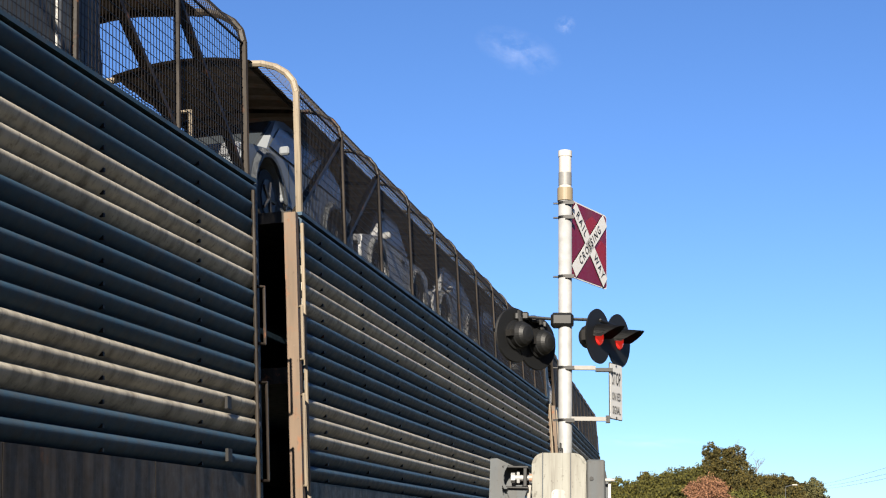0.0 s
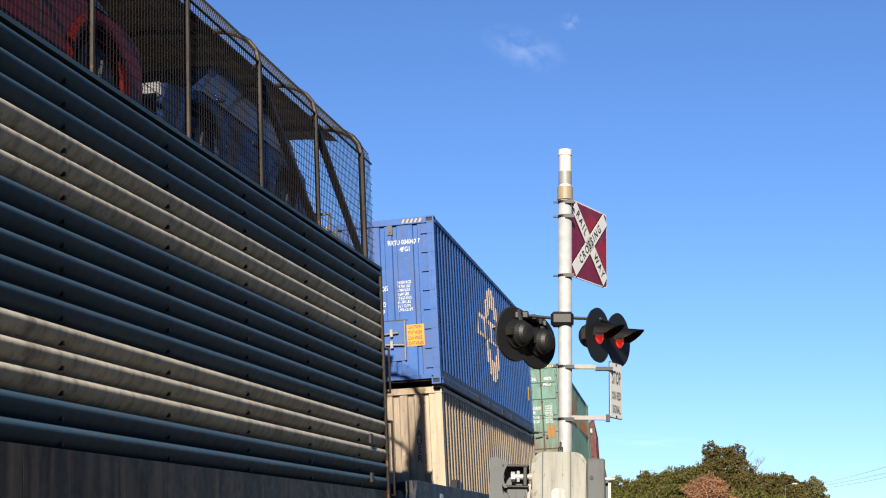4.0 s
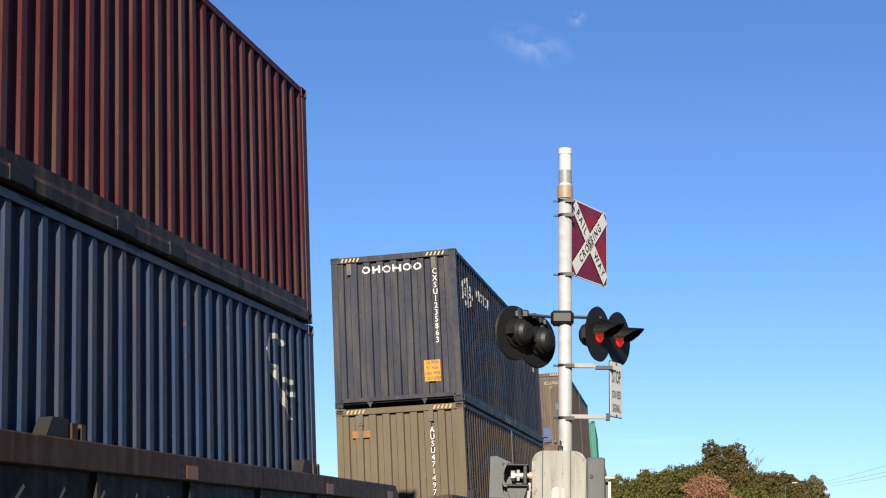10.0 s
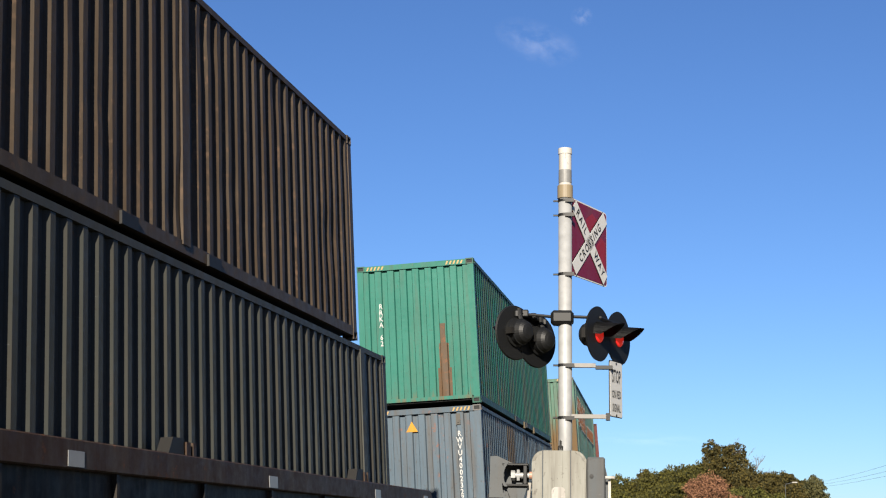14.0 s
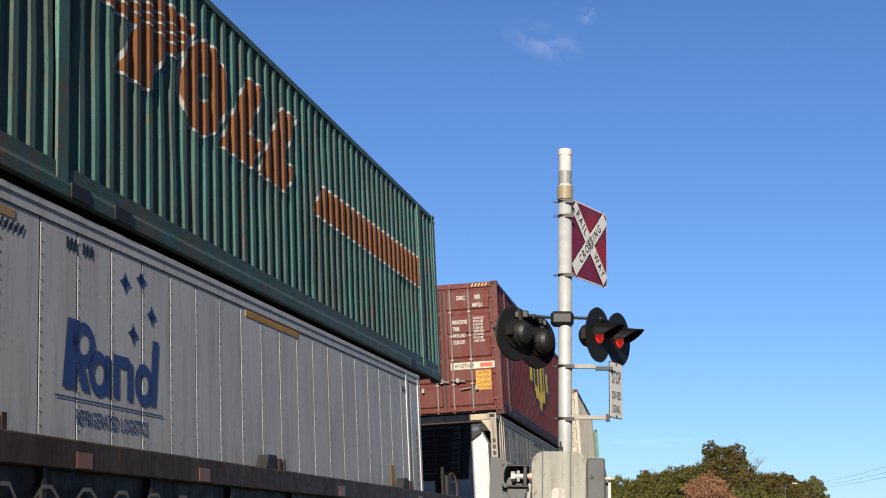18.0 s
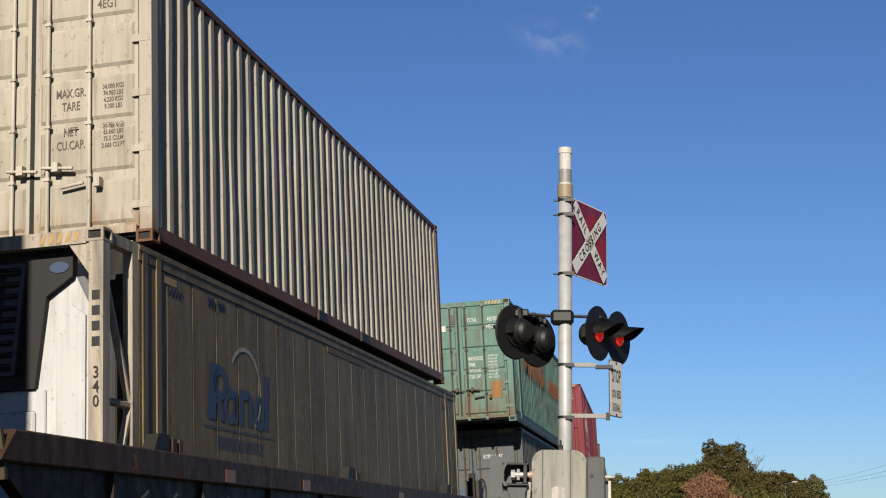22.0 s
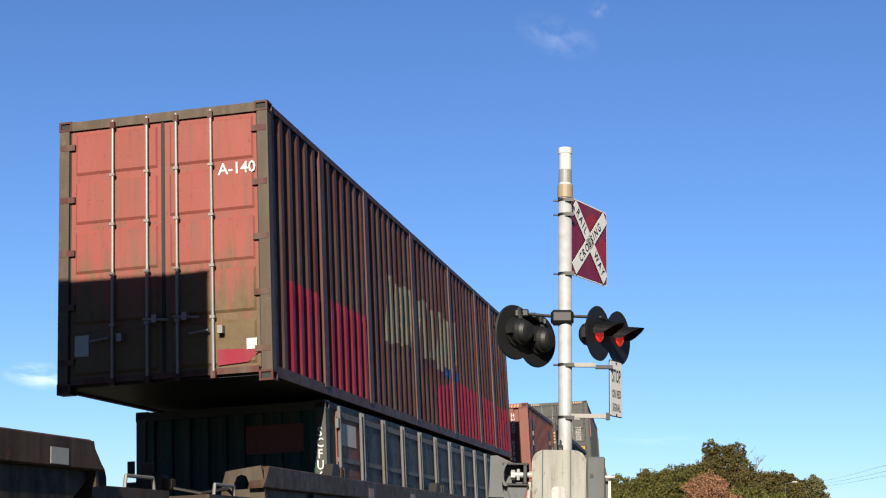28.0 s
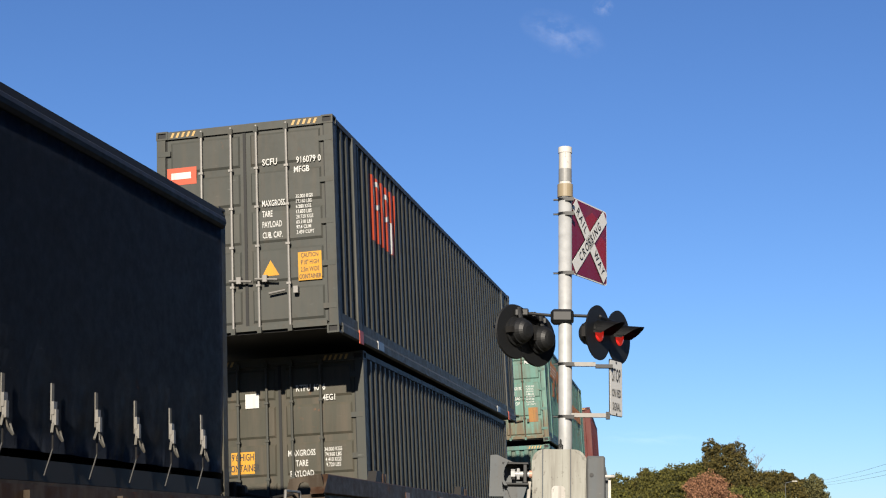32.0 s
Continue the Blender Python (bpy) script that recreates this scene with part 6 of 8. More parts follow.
    if scrawls:
        scrawl(ob, -l + 2.0, scrawls, 0.62, chord - 0.1, 1.455, seed)
    ride(ob, front + l, 0)
    return ob


FRONTS = [(-103.94, 18.93), (-82.35, 18.96), (-60.23, 17.8), (-38.59, 17.78), (-16.95, 17.85), (4.7, 17.85), (26.18, 18.07), (48.02, 18.1), (69.61, 18.2), (91.44, 18.19), (113.2, 18.17), (135.31, 18.17), (177.9, 18.1), (199.9, 18.1), (221.9, 18.1)]
for i, (f, L) in enumerate(FRONTS):
    if i < 2:
        well_wagon(f, L, 1.57, 1.29, W_NAVY, W_NAVY, "navy well wagons", "B END" if i == 1 else "A END", (-6.0, -1.3, 4.2), (-7.7, -4.5, -0.1, 4.0, 7.6), REFLECT_WHITE, "navy double-stack well wagon with white reflectors", ring_hook=False)
    else:
        w = i % 3
        well_wagon(f, L, 1.43, 1.20, W_BROWN, W_DARK, "brown well wagons", "", (-6.5, -0.6, 5.2), (-5.0, -2.6, 1.8, 5.9, 8.6), (REFLECT_ORANGE, REFLECT_WHITE, REFLECT_ORANGE)[w],
                   ("rusty brown double-stack well wagon with faint scrawls", "rusty brown double-stack well wagon with white reflectors", "rusty brown double-stack well wagon with orange reflectors")[w], 0 if w == 1 else 8 + w * 3, i)


def flat_wagon(front, L):
    ob = thing("flat_wagon", "dusty brown flat wagon carrying two boxes", "wagon")
    l = L / 2
    part("deck", boxes((-1.3, 1.3, -l, l, 0.98, 1.1)), W_PLATE, ob)
    for sx in (-1, 1):
        x0, x1 = sorted((sx * 1.25, sx * 1.42))
        part("side_sill", boxes((x0, x1, -l, l, 0.72, 1.06)), W_BROWN, ob)
        for i in range(14):
            y = -l + 0.7 + i * (L - 1.4) / 13
            part("stake_pocket", boxes((min(sx * 1.42, sx * 1.47), max(sx * 1.42, sx * 1.47), y - 0.07, y + 0.07, 0.76, 1.02)), W_PLATE, ob)
        for y in (-l + 0.15, -l + 6.0, -l + 6.7, l - 0.9):
            part("twistlock", boxes((min(sx * 1.08, sx * 1.2), max(sx * 1.08, sx * 1.2), y - 0.06, y + 0.06, 1.1, 1.13)), DARK, ob)
    part("centre_sill", boxes((-0.35, 0.35, -l - 0.3, l + 0.3, 0.62, 0.98)), W_DARK, ob)
    for y in (-l + 1.8, l - 1.8):
        bogie(ob, y)
    part("hand_rail", bent(bmesh.new(), [(1.3, -l - 0.02, 1.1), (1.3, -l - 0.3, 1.3), (0.9, -l - 0.35, 1.34), (0.9, -l - 0.05, 1.1)], 0.025), ROD, ob)
    ride(ob, front + l, 0)


flat_wagon(156.0, 20.2)

# ---------------------------------------------------------------- car carriers
C_NAVY = paint("navy_rib_paint", (0.075, 0.155, 0.235), 0.05, 0.25)
C_CREAM = paint("cream_rib_paint", (0.731, 0.673, 0.541), 0.15, 0.4)
C_SKIRT = paint("dark_grey_skirt", (0.032, 0.0288, 0.0272), 0.15, 0.4)
C_PANEL = paint("slate_panel_paint", (0.0632, 0.0859, 0.115), 0.08, 0.25)
C_RUST = paint("rust_streaked_cream_post", (0.3, 0.215, 0.15), 0.5, 0.4)
C_CAGE = paint("rusty_brown_cage", (0.027, 0.0202, 0.0148), 0.4, 0.4)
C_ROOF = paint("rusty_roof_sheet", (0.208, 0.169, 0.12), 0.4, 0.4)
C_PALE = paint("pale_dusty_steel", (0.45, 0.375, 0.275), 0.3, 0.4)
WIRE = plain("dull_wire", (0.05, 0.042, 0.036), 0.6, 0.2)


def rib_profile(z0, z1, n):
    pts, p = [], (z1 - z0) / n
    for i in range(n):
        for f in (0.0, 0.06, 0.2, 0.35, 0.5, 0.62, 0.7, 0.78, 0.87, 0.95):
            g = math.sin(math.pi / 2 * f / 0.68) ** 0.9 if f < 0.68 else math.cos(math.pi / 2 * (f - 0.68) / 0.32) ** 0.6
            pts.append((z0 + (i + f) * p, 0.105 * (1 - g)))
    pts.append((z1, 0.105))
    return pts


def car_carrier(front, L, label, parts_at):
    ob = thing("car_carrier_wagon", label, "wagon", "car carrier wagons")
    l, W = L / 2, 1.45
    part("underframe", boxes((-1.35, 1.35, -l, l, 0.82, 1.0)), C_SKIRT, ob)
    part("lower_deck", boxes((-1.36, 1.36, -l, l, 1.0, 1.08)), C_SKIRT, ob)
    part("upper_deck", boxes((-1.36, 1.36, -l + 0.05, l - 0.05, 4.3, 4.43)), C_SKIRT, ob)
    part("middle_deck", boxes((-1.36, 1.36, -l + 0.05, l - 0.05, 2.5, 2.57)), C_SKIRT, ob)
    y0, y1 = -l + parts_at["front"], l - parts_at["rear"]
    bands = [(1.36, 1.74, 2, C_NAVY), (1.74, 2.31, 3, C_CREAM), (2.31, 3.26, 5, C_NAVY), (3.26, 3.83, 3, C_CREAM), (3.83, 4.40, 3, C_NAVY)]
    for z0, z1, n, mat in bands:
        q = y1
        if "door" in parts_at and z1 < 2.6:
            q = y1 - 1.75
        bm = corrugated(rib_profile(z0, z1, n), y0, q, lambda a, z, d: (W - d, z, a), 0.14)
        for f in bm.faces:
            f.smooth = len(f.verts) == 4
        for e in bm.edges:
            if all(v.co.x < W - 0.1 for v in e.verts):
                e.smooth = False
        part("ribbed_band", bm, mat, ob)
        part("ribbed_band", boxes((-W, -W + 0.05, y0, y1, z0, z1)), mat, ob)
    bm = bmesh.new()
    n = 9
    for i in range(n):
        a = y0 + i * (y1 - y0) / n
        part("skirt_panel", boxes((W - 0.06, W - 0.03, a + 0.006, a + (y1 - y0) / n - 0.006, 0.72, 1.36)), C_SKIRT, ob)
    bm.free()
    part("skirt_back", boxes((-W + 0.02, W - 0.07, -l + 0.3, l - 0.3, 0.6, 0.82)), W_DARK, ob)
    part("cap_rail", boxes((W - 0.06, W + 0.004, y0, y1, 4.40, 4.44)), C_NAVY, ob)
    # little bolt heads along the ribs
    head_mesh = bpy.data.meshes.new("bolt_head")
    bm = boxes((-0.02, 0.02, -0.014, 0.014, -0.02, 0.012))
    bm.to_mesh(head_mesh)
    bm.free()
    head_mesh.materials.append(W_DARK)
    for z0, z1, n, mat in bands:
        p = (z1 - z0) / n
        for k in range(n):
            for i in range(11):
                a = y0 + 0.9 + i * 1.95
                if a < y1 - 0.3:
                    bolt = new("bolt_head", head_mesh)
                    bolt.parent = ob
                    bolt.matrix_basis = pose(W - 0.05, a, z0 + (k + 0.22) * p)
    # the cage over the upper deck: posts, curved bows, rails, diagonals, wire mesh and a roof sheet
    arc = [(W - 0.05 - 0.6 * (1 - math.cos(t)), 5.92 + 0.42 * math.sin(t)) for t in [i * math.pi / 2 / 5 for i in range(6)]]
    posts = []
    y = -l + 0.25
    while y < l - 0.1:
        posts.append(y)
        y += 1.98
    if l - 0.25 - posts[-1] > 0.5:
        posts.append(l - 0.25)
    for i, y in enumerate(posts):
        last = i in (0, len(posts) - 1)
        mat = C_PALE if (i == 0 and parts_at.get("pale")) else C_CAGE
        r = 0.042 if last else 0.03
        for sx in (1, -1):
            bow = part("cage_bow", bent(bmesh.new(), [(sx * (W - 0.05), y, 4.4), (sx * (W - 0.05), y, 5.92)] + [(sx * a, y, z) for a, z in arc[1:]], r, 7), mat, ob)
        part("roof_bow", bent(bmesh.new(), [(-arc[-1][0], y, arc[-1][1]), (0, y, arc[-1][1] + 0.1), (arc[-1][0], y, arc[-1][1])], r, 7), C_CAGE, ob)
    for sx in (1, -1):
        for x, z, r in ((W - 0.05, 5.9, 0.014), (W - 0.65, 6.34, 0.024)):
            part("cage_rail", tube(bmesh.new(), (sx * x, -l + 0.25, z), (sx * x, l - 0.25, z), r, 6), C_CAGE, ob)
        x = sx * (W - 0.09)
        for k, (a, b) in enumerate(((0, 1), (1, 2), (len(posts) - 2, len(posts) - 1), (len(posts) - 3, len(posts) - 2))):
            if k < 2:
                p, q = (x, posts[a], 4.45), (x, posts[b], 5.86)
            else:
                p, q = (x, posts[a], 5.86), (x, posts[b], 4.45)
            part("cage_brace", tube(bmesh.new(), p, q, 0.05, 6), C_CAGE, ob)
    # the far side's longer truss bars
    part("cage_brace", tube(bmesh.new(), (-W + 0.12, l - 5.2, 6.1), (-W + 0.12, l - 0.3, 4.9), 0.05, 6), C_CAGE, ob)
    part("cage_rail", boxes((-W + 0.06, -W + 0.12, -l + 0.3, l - 0.3, 5.16, 5.28)), C_CAGE, ob)
    sheet = bmesh.new()
    xs = [-0.88 + 1.76 * i / 8 for i in range(9)]
    prof = [(x, 6.33 + 0.11 * (1 - (x / 0.88) ** 2)) for x in xs]
    ys = [-l + 0.1 + i * (L - 0.2) / 90 for i in range(91)]
    rows = [[sheet.verts.new((x, yy, z + (0.02 if k % 2 else 0.0))) for x, z in prof] for k, yy in enumerate(ys)]
    for r0, r1 in zip(rows, rows[1:]):
        for k in range(8):
            sheet.faces.new((r0[k], r0[k + 1], r1[k + 1], r1[k]))
    bmesh.ops.solidify(sheet, geom=sheet.faces[:], thickness=0.01)
    part("roof_sheet", sheet, C_ROOF, ob, "rusty corrugated roof sheet")
    # wire mesh
    for sx in (1, -1):
        verts, faces = [], []

        def wire(p, q, r=0.0046):
            p, q = Vector(p), Vector(q)
            d = (q - p).normalized()
            u = d.orthogonal().normalized()
            v = d.cross(u)
            k = len(verts)
            for c in (p, q):
                for j in range(3):
                    t = j * 2 * math.pi / 3
                    verts.append(c + r * (math.cos(t) * u + math.sin(t) * v))
            for j in range(3):
                faces.append((k + j, k + (j + 1) % 3, k + 3 + (j + 1) % 3, k + 3 + j))

        step = 0.062 if sx > 0 else 0.1
        nw = int((L - 0.5) / step)
        x = sx * (W - 0.05)
        for i in range(nw):
            yy = -l + 0.25 + i * step
            chain = [(x, yy, 4.42), (x, yy, 5.92)] + [(sx * a, yy, z) for a, z in arc[1:]]
            for p, q in zip(chain, chain[1:]):
                wire(p, q)
        for i in range(15):
            z = 4.5 + i * 0.1
            wire((x, -l + 0.25, z), (x, l - 0.25, z))
        for a, z in arc[1:]:
            wire((sx * a, -l + 0.25, z), (sx * a, l - 0.25, z))
        me = bpy.data.meshes.new("wire_mesh")
        me.from_pydata([tuple(v) for v in verts], [], faces)
        me.materials.append(WIRE)
        w = new("wire_mesh", me)
        w.parent = ob
        tagged(w, "fine rusty wire mesh", kind="stuff")
    # ends
    for sy, mat in ((-1, C_RUST), (1, parts_at.get("rear_mat", C_RUST))):
        e = sy * (l - 0.05)
        for sx in (-1, 1):
            p = part("end_post", boxes((min(sx * (W - 0.16), sx * (W - 0.02)), max(sx * (W - 0.16), sx * (W - 0.02)), e - 0.05, e + 0.05, 0.9, 4.4)), mat, ob)
            part("pipe", tube(bmesh.new(), (sx * (W - 0.0), e - sy * 0.13, 1.1), (sx * (W - 0.0), e - sy * 0.13, 4.3), 0.022, 8), C_PALE if mat is C_RUST else C_CAGE, p)
            for k in range(9):
                z = 1.25 + k * 0.34
                part("ladder_rung", tube(bmesh.new(), (sx * (W - 0.12), e - sy * 0.05, z), (sx * (W - 0.12), e - sy * 0.34, z), 0.013, 6), C_CAGE, p)
            if sx > 0:
                g = bent(bmesh.new(), [(W - 0.02, e, 3.3), (W + 0.03, e + sy * 0.06, 3.3), (W + 0.03, e + sy * 0.06, 2.7), (W - 0.02, e, 2.7)], 0.016, 6)
                part("grab_rail", g, C_PALE if mat is C_RUST and sy < 0 else C_CAGE, p)
                g = bent(bmesh.new(), [(W - 0.02, e, 2.3), (W + 0.03, e + sy * 0.08, 2.3), (W + 0.03, e + sy * 0.08, 1.3), (W - 0.02, e, 1.3)], 0.016, 6)
                part("grab_rail", g, C_PALE if mat is C_RUST and sy < 0 else C_CAGE, p)
        part("end_beam", boxes((-W + 0.16, W - 0.16, e - 0.06, e + 0.06, 2.44, 2.62)), C_CAGE, ob)
        part("headstock", boxes((-W, W, min(e, e + sy * 0.1), max(e, e + sy * 0.1), 0.7, 1.05)), C_SKIRT, ob)
        part("coupler", boxes((-0.13, 0.13, min(e, e + sy * 0.62), max(e, e + sy * 0.62), 0.74, 0.96)), W_DARK, ob)
        g = bent(bmesh.new(), [(0.7, e, 4.3), (0.7, e, 5.3), (0.4, e, 5.3), (0.4, e, 4.3)], 0.02, 6)
        part("gate_frame", g, C_PALE, ob)
    if parts_at["front"] > 0.5:
        part("end_panel", boxes((W - 0.05, W - 0.01, -l + 0.12, y0 - 0.02, 2.62, 4.38)), C_PANEL, ob, "slate-blue riveted end panel")
        part("end_panel", boxes((W - 0.3, W - 0.26, -l + 0.12, y0 - 0.02, 1.05, 2.6)), W_DARK, ob)
    if "door" in parts_at:
        d = part("access_door", boxes((W - 0.08, W + 0.0, y1 - 1.72, y1 - 1.02, 1.30, 2.50)), C_PANEL, ob, "dark riveted access door")
        bm = bmesh.new()
        for k in range(7):
            for a in (y1 - 1.69, y1 - 1.05, y1 - 1.4):
                box(bm, W - 0.002, W + 0.008, a - 0.012, a + 0.012, 1.36 + k * 0.18, 1.384 + k * 0.18)
        tagged(part("rivets", bm, C_PALE, d), kind="stuff")
        part("side_plate", boxes((W - 0.09, W - 0.02, y1 - 1.0, y1 - 0.02, 1.1, 2.56)), C_SKIRT, ob)
        part("door_header", boxes((W - 0.07, W + 0.01, y1 - 1.8, y1, 2.52, 2.60)), C_SKIRT, ob)
        g = bent(bmesh.new(), [(W, y1 - 1.9, 2.3), (W + 0.06, y1 - 1.9, 2.3), (W + 0.06, y1 - 1.9, 1.66), (W, y1 - 1.9, 1.66)], 0.022, 8)
        part("hand_rail", g, REFLECT_WHITE, ob)
        pl = part("notice_board", boxes((W - 0.03, W - 0.024, 4.25, 5.75, 0.92, 1.18)), REFLECT_WHITE, ob, "small white lettered board")
        for k, t in enumerate(("STUCKI REDT CCSB-MALE ARTIC", "STUCKI REDT CCSB-COUPLER/FEMALE ARTIC")):
            writing(t, 0.085, (W - 0.018, 5.0, 1.12 - k * 0.12), "side", BLACK_LETTER, ob, 0.62)
    if parts_at["rear"] > 0.5:
        part("end_panel", boxes((W - 0.04, W + 0.0, y1 + 0.02, l - 0.12, 4.42, 6.0)), C_PANEL, ob, "slate-blue riveted upper end panel")
        part("end_panel", boxes((W - 0.3, W - 0.26, y1 + 0.02, l - 0.12, 1.05, 4.36)), W_DARK, ob)
    for a, z in ((y1 - 0.9, 1.5), (y1 - 0.9, 2.0)):
        part("rope_cleat", boxes((W + 0.0, W + 0.03, a - 0.05, a + 0.05, z - 0.06, z + 0.06)), DARK, ob)
    bogie(ob, -l + 1.9)
    bogie(ob, l - 1.9)
    ride(ob, front + l, 0)
    return ob


car_carrier(-175.4, 22.0, "navy and cream ribbed car carrier with a mesh cage", dict(front=0.1, rear=0.08, rear_mat=C_SKIRT))
car_carrier(-152.2, 22.62, "ribbed car carrier wagon with rusty end posts and a dark door", dict(front=0.18, rear=0.61, door=True, pale=True))
car_carrier(-128.29, 22.78, "ribbed car carrier wagon with slate end panels and rusty posts", dict(front=1.05, rear=0.08, rear_mat=C_CAGE))

# ---------------------------------------------------------------- the cars on the upper decks
GLASS_M, gnt2, gb2 = nodes_of("car_glass")
gb2.inputs["Base Color"].default_value = (0.02, 0.024, 0.028, 1)
gb2.inputs["Roughness"].default_value = 0.12
gb2.inputs["Specular IOR Level"].default_value = 0.25
CAR_PAINTS = {k: plain("car_" + k, v, 0.17, 0.0, 0.05) for k, v in dict(white=(0.76, 0.77, 0.78), silver=(0.36, 0.39, 0.42), navy=(0.02, 0.03, 0.06), red=(0.25, 0.02, 0.02), black=(0.02, 0.02, 0.022), blue=(0.025, 0.055, 0.17)).items()}
for m in CAR_PAINTS.values():
    m.node_tree.nodes["Principled BSDF"].inputs["Specular IOR Level"].default_value = 0.1
RIM = plain("dark_alloy_rim", (0.12, 0.12, 0.125), 0.45, 0.4)
HEADLIGHT = plain("headlight_glass", (0.55, 0.57, 0.6), 0.1, 0.4)
TARP = plain("grey_tarpaulin", (0.20, 0.24, 0.28), 0.6, 0.0, 0.25, 2.0)


def car(colour, label, middle, deck, kind_="wagon"):
    ob = thing("car", label, "car", "cars on the carrier")
    L, w = 4.7, 0.92
    paint_ = CAR_PAINTS[colour]
    low = [(-2.35, 0.35), (-2.38, 0.62), (-2.25, 0.86), (-1.35, 1.02), (1.95, 1.06), (2.28, 0.98), (2.36, 0.6), (2.3, 0.33)]
    top = {"wagon": [(-1.35, 1.02), (-0.62, 1.62), (-0.2, 1.72), (1.6, 1.70), (2.1, 1.42), (2.2, 1.04)], "ute": [(-1.2, 1.02), (-0.5, 1.60), (-0.1, 1.70), (0.75, 1.68), (0.95, 1.1), (0.95, 1.04)], "sedan": [(-1.2, 1.0), (-0.4, 1.42), (0.3, 1.5), (1.0, 1.42), (1.75, 1.08), (1.8, 1.04)]}[kind_]
    # wheel arches are cut into the lower outline
    arch = lambda c: [(c + 0.55 * math.cos(math.pi - k * math.pi / 8), 0.34 + 0.55 * math.sin(math.pi - k * math.pi / 8)) for k in range(9)]
    outline = [(2.3, 0.33), (2.36, 0.6), (2.28, 0.98), (1.95, 1.06), (-1.35, 1.02), (-2.25, 0.86), (-2.38, 0.62), (-2.35, 0.34)] + arch(-1.4) + arch(1.42)
    bm = prism(outline, -w, w, lambda a, b, d: (d, a, b))
    body = part("body", bm, paint_, ob)
    inset = lambda a, b, d: (d * (1 - 0.16 * (b - 1.02) / 0.7), a, b)
    part("cabin", prism(top, -w + 0.04, w - 0.04, inset), paint_, ob)
    for sx in (-1, 1):
        g = [(p[0] * 0.93 + 0.03, 1.1 + (p[1] - 1.02) * 0.72) for p in top]
        part("side_window", prism(g, sx * (w - 0.035), sx * (w - 0.02), inset), GLASS_M, ob)
    part("windscreen", prism([(top[0][0] + 0.1, 1.1), (top[1][0] - 0.03, 1.58 if kind_ != "sedan" else 1.38), (top[1][0] - 0.08, 1.6 if kind_ != "sedan" else 1.4), (top[0][0] + 0.04, 1.12)], -0.72, 0.72, lambda a, b, d: (d, a, b)), GLASS_M, ob)
    for sx in (-1, 1):
        xa, xb = sorted((sx * 0.5, sx * 0.9))
        part("headlight", boxes((xa, xb, -2.385, -2.22, 0.68, 0.84), bevel=0.02), HEADLIGHT, ob)
        xa, xb = sorted((sx * 0.9, sx * 1.06))
        part("mirror", boxes((xa, xb - 0.03, -0.93, -0.86, 1.06, 1.17), bevel=0.02), paint_, ob)
        for cy in (-1.4, 1.42):
            bm = tube(bmesh.new(), (sx * 0.68, cy, 0.37), (sx * 0.9, cy, 0.37), 0.37, 20)
            t = part("wheel", bm, RUBBER, ob)
            bm = tube(bmesh.new(), (sx * 0.89, cy, 0.37), (sx * 0.912, cy, 0.37), 0.25, 12)
            for k in range(5):
                a = k * 2 * math.pi / 5
                tube(bm, (sx * 0.915, cy, 0.37), (sx * 0.915, cy + 0.23 * math.cos(a), 0.37 + 0.23 * math.sin(a)), 0.025, 5)
            part("rim", bm, RIM, t)
        for cy in (-1.4, 1.42):
            bm = bmesh.new()
            rims = []
            for r_, d_ in ((0.55, w + 0.045), (0.60, w + 0.05), (0.66, w + 0.004)):
                rims.append([bm.verts.new((sx * d_, cy + r_ * math.cos(math.pi - k * math.pi / 10), 0.34 + r_ * math.sin(math.pi - k * math.pi / 10))) for k in range(11)])
            for r0, r1 in zip(rims, rims[1:]):
                for k in range(10):
                    bm.faces.new((r0[k], r0[k + 1], r1[k + 1], r1[k]))
            bmesh.ops.solidify(bm, geom=bm.faces[:], thickness=0.012)
            part("wheel_flare", bm, paint_, body)
        for k in range(2):
            part("door_seam", boxes((min(sx * 0.921, sx * 0.923), max(sx * 0.921, sx * 0.923), -0.62 + k * 0.98, -0.61 + k * 0.98, 0.4, 1.02)), DARK, body)
        part("sill_trim", boxes((min(sx * 0.92, sx * 0.935), max(sx * 0.92, sx * 0.935), -0.9, 0.9, 0.44, 0.5)), paint_, body)
        part("door_handle", boxes((min(sx * 0.92, sx * 0.94), max(sx * 0.92, sx * 0.94), 0.25, 0.45, 0.9, 0.94)), DARK, ob)
    part("grille", boxes((-0.45, 0.45, -2.39, -2.3, 0.6, 0.8)), DARK, ob)
    ride(ob, middle, deck)
    return ob


DECK = 4.44
for colour, lab, mid, k in (
        # A white car, given silver paint to put the open end's shade in.
        ("silver", "white four-wheel drive toned to shaded silver at the cage's open end", -149.9, "wagon"),
        ("white", "white utility behind rusty wire mesh", -144.75, "ute"),
        ("white", "white wagon under the roof sheet", -139.65, "wagon"),
        ("blue", "dark blue wagon beneath the roof sheet", -135.0, "wagon"),
        ("navy", "navy car with bright headlamps spanning two wagons", -128.5, "wagon"),
        ("white", "white wagon with clear headlamps behind the mesh", -124.0, "wagon"),
        ("white", "white utility near the cage braces", -119.2, "ute"),
        ("red", "red car under the roof sheet", -114.5, "sedan"),
        ("blue", "dark blue car near the open cage end", -109.3, "wagon")):
    car(colour, lab, mid, DECK, k)

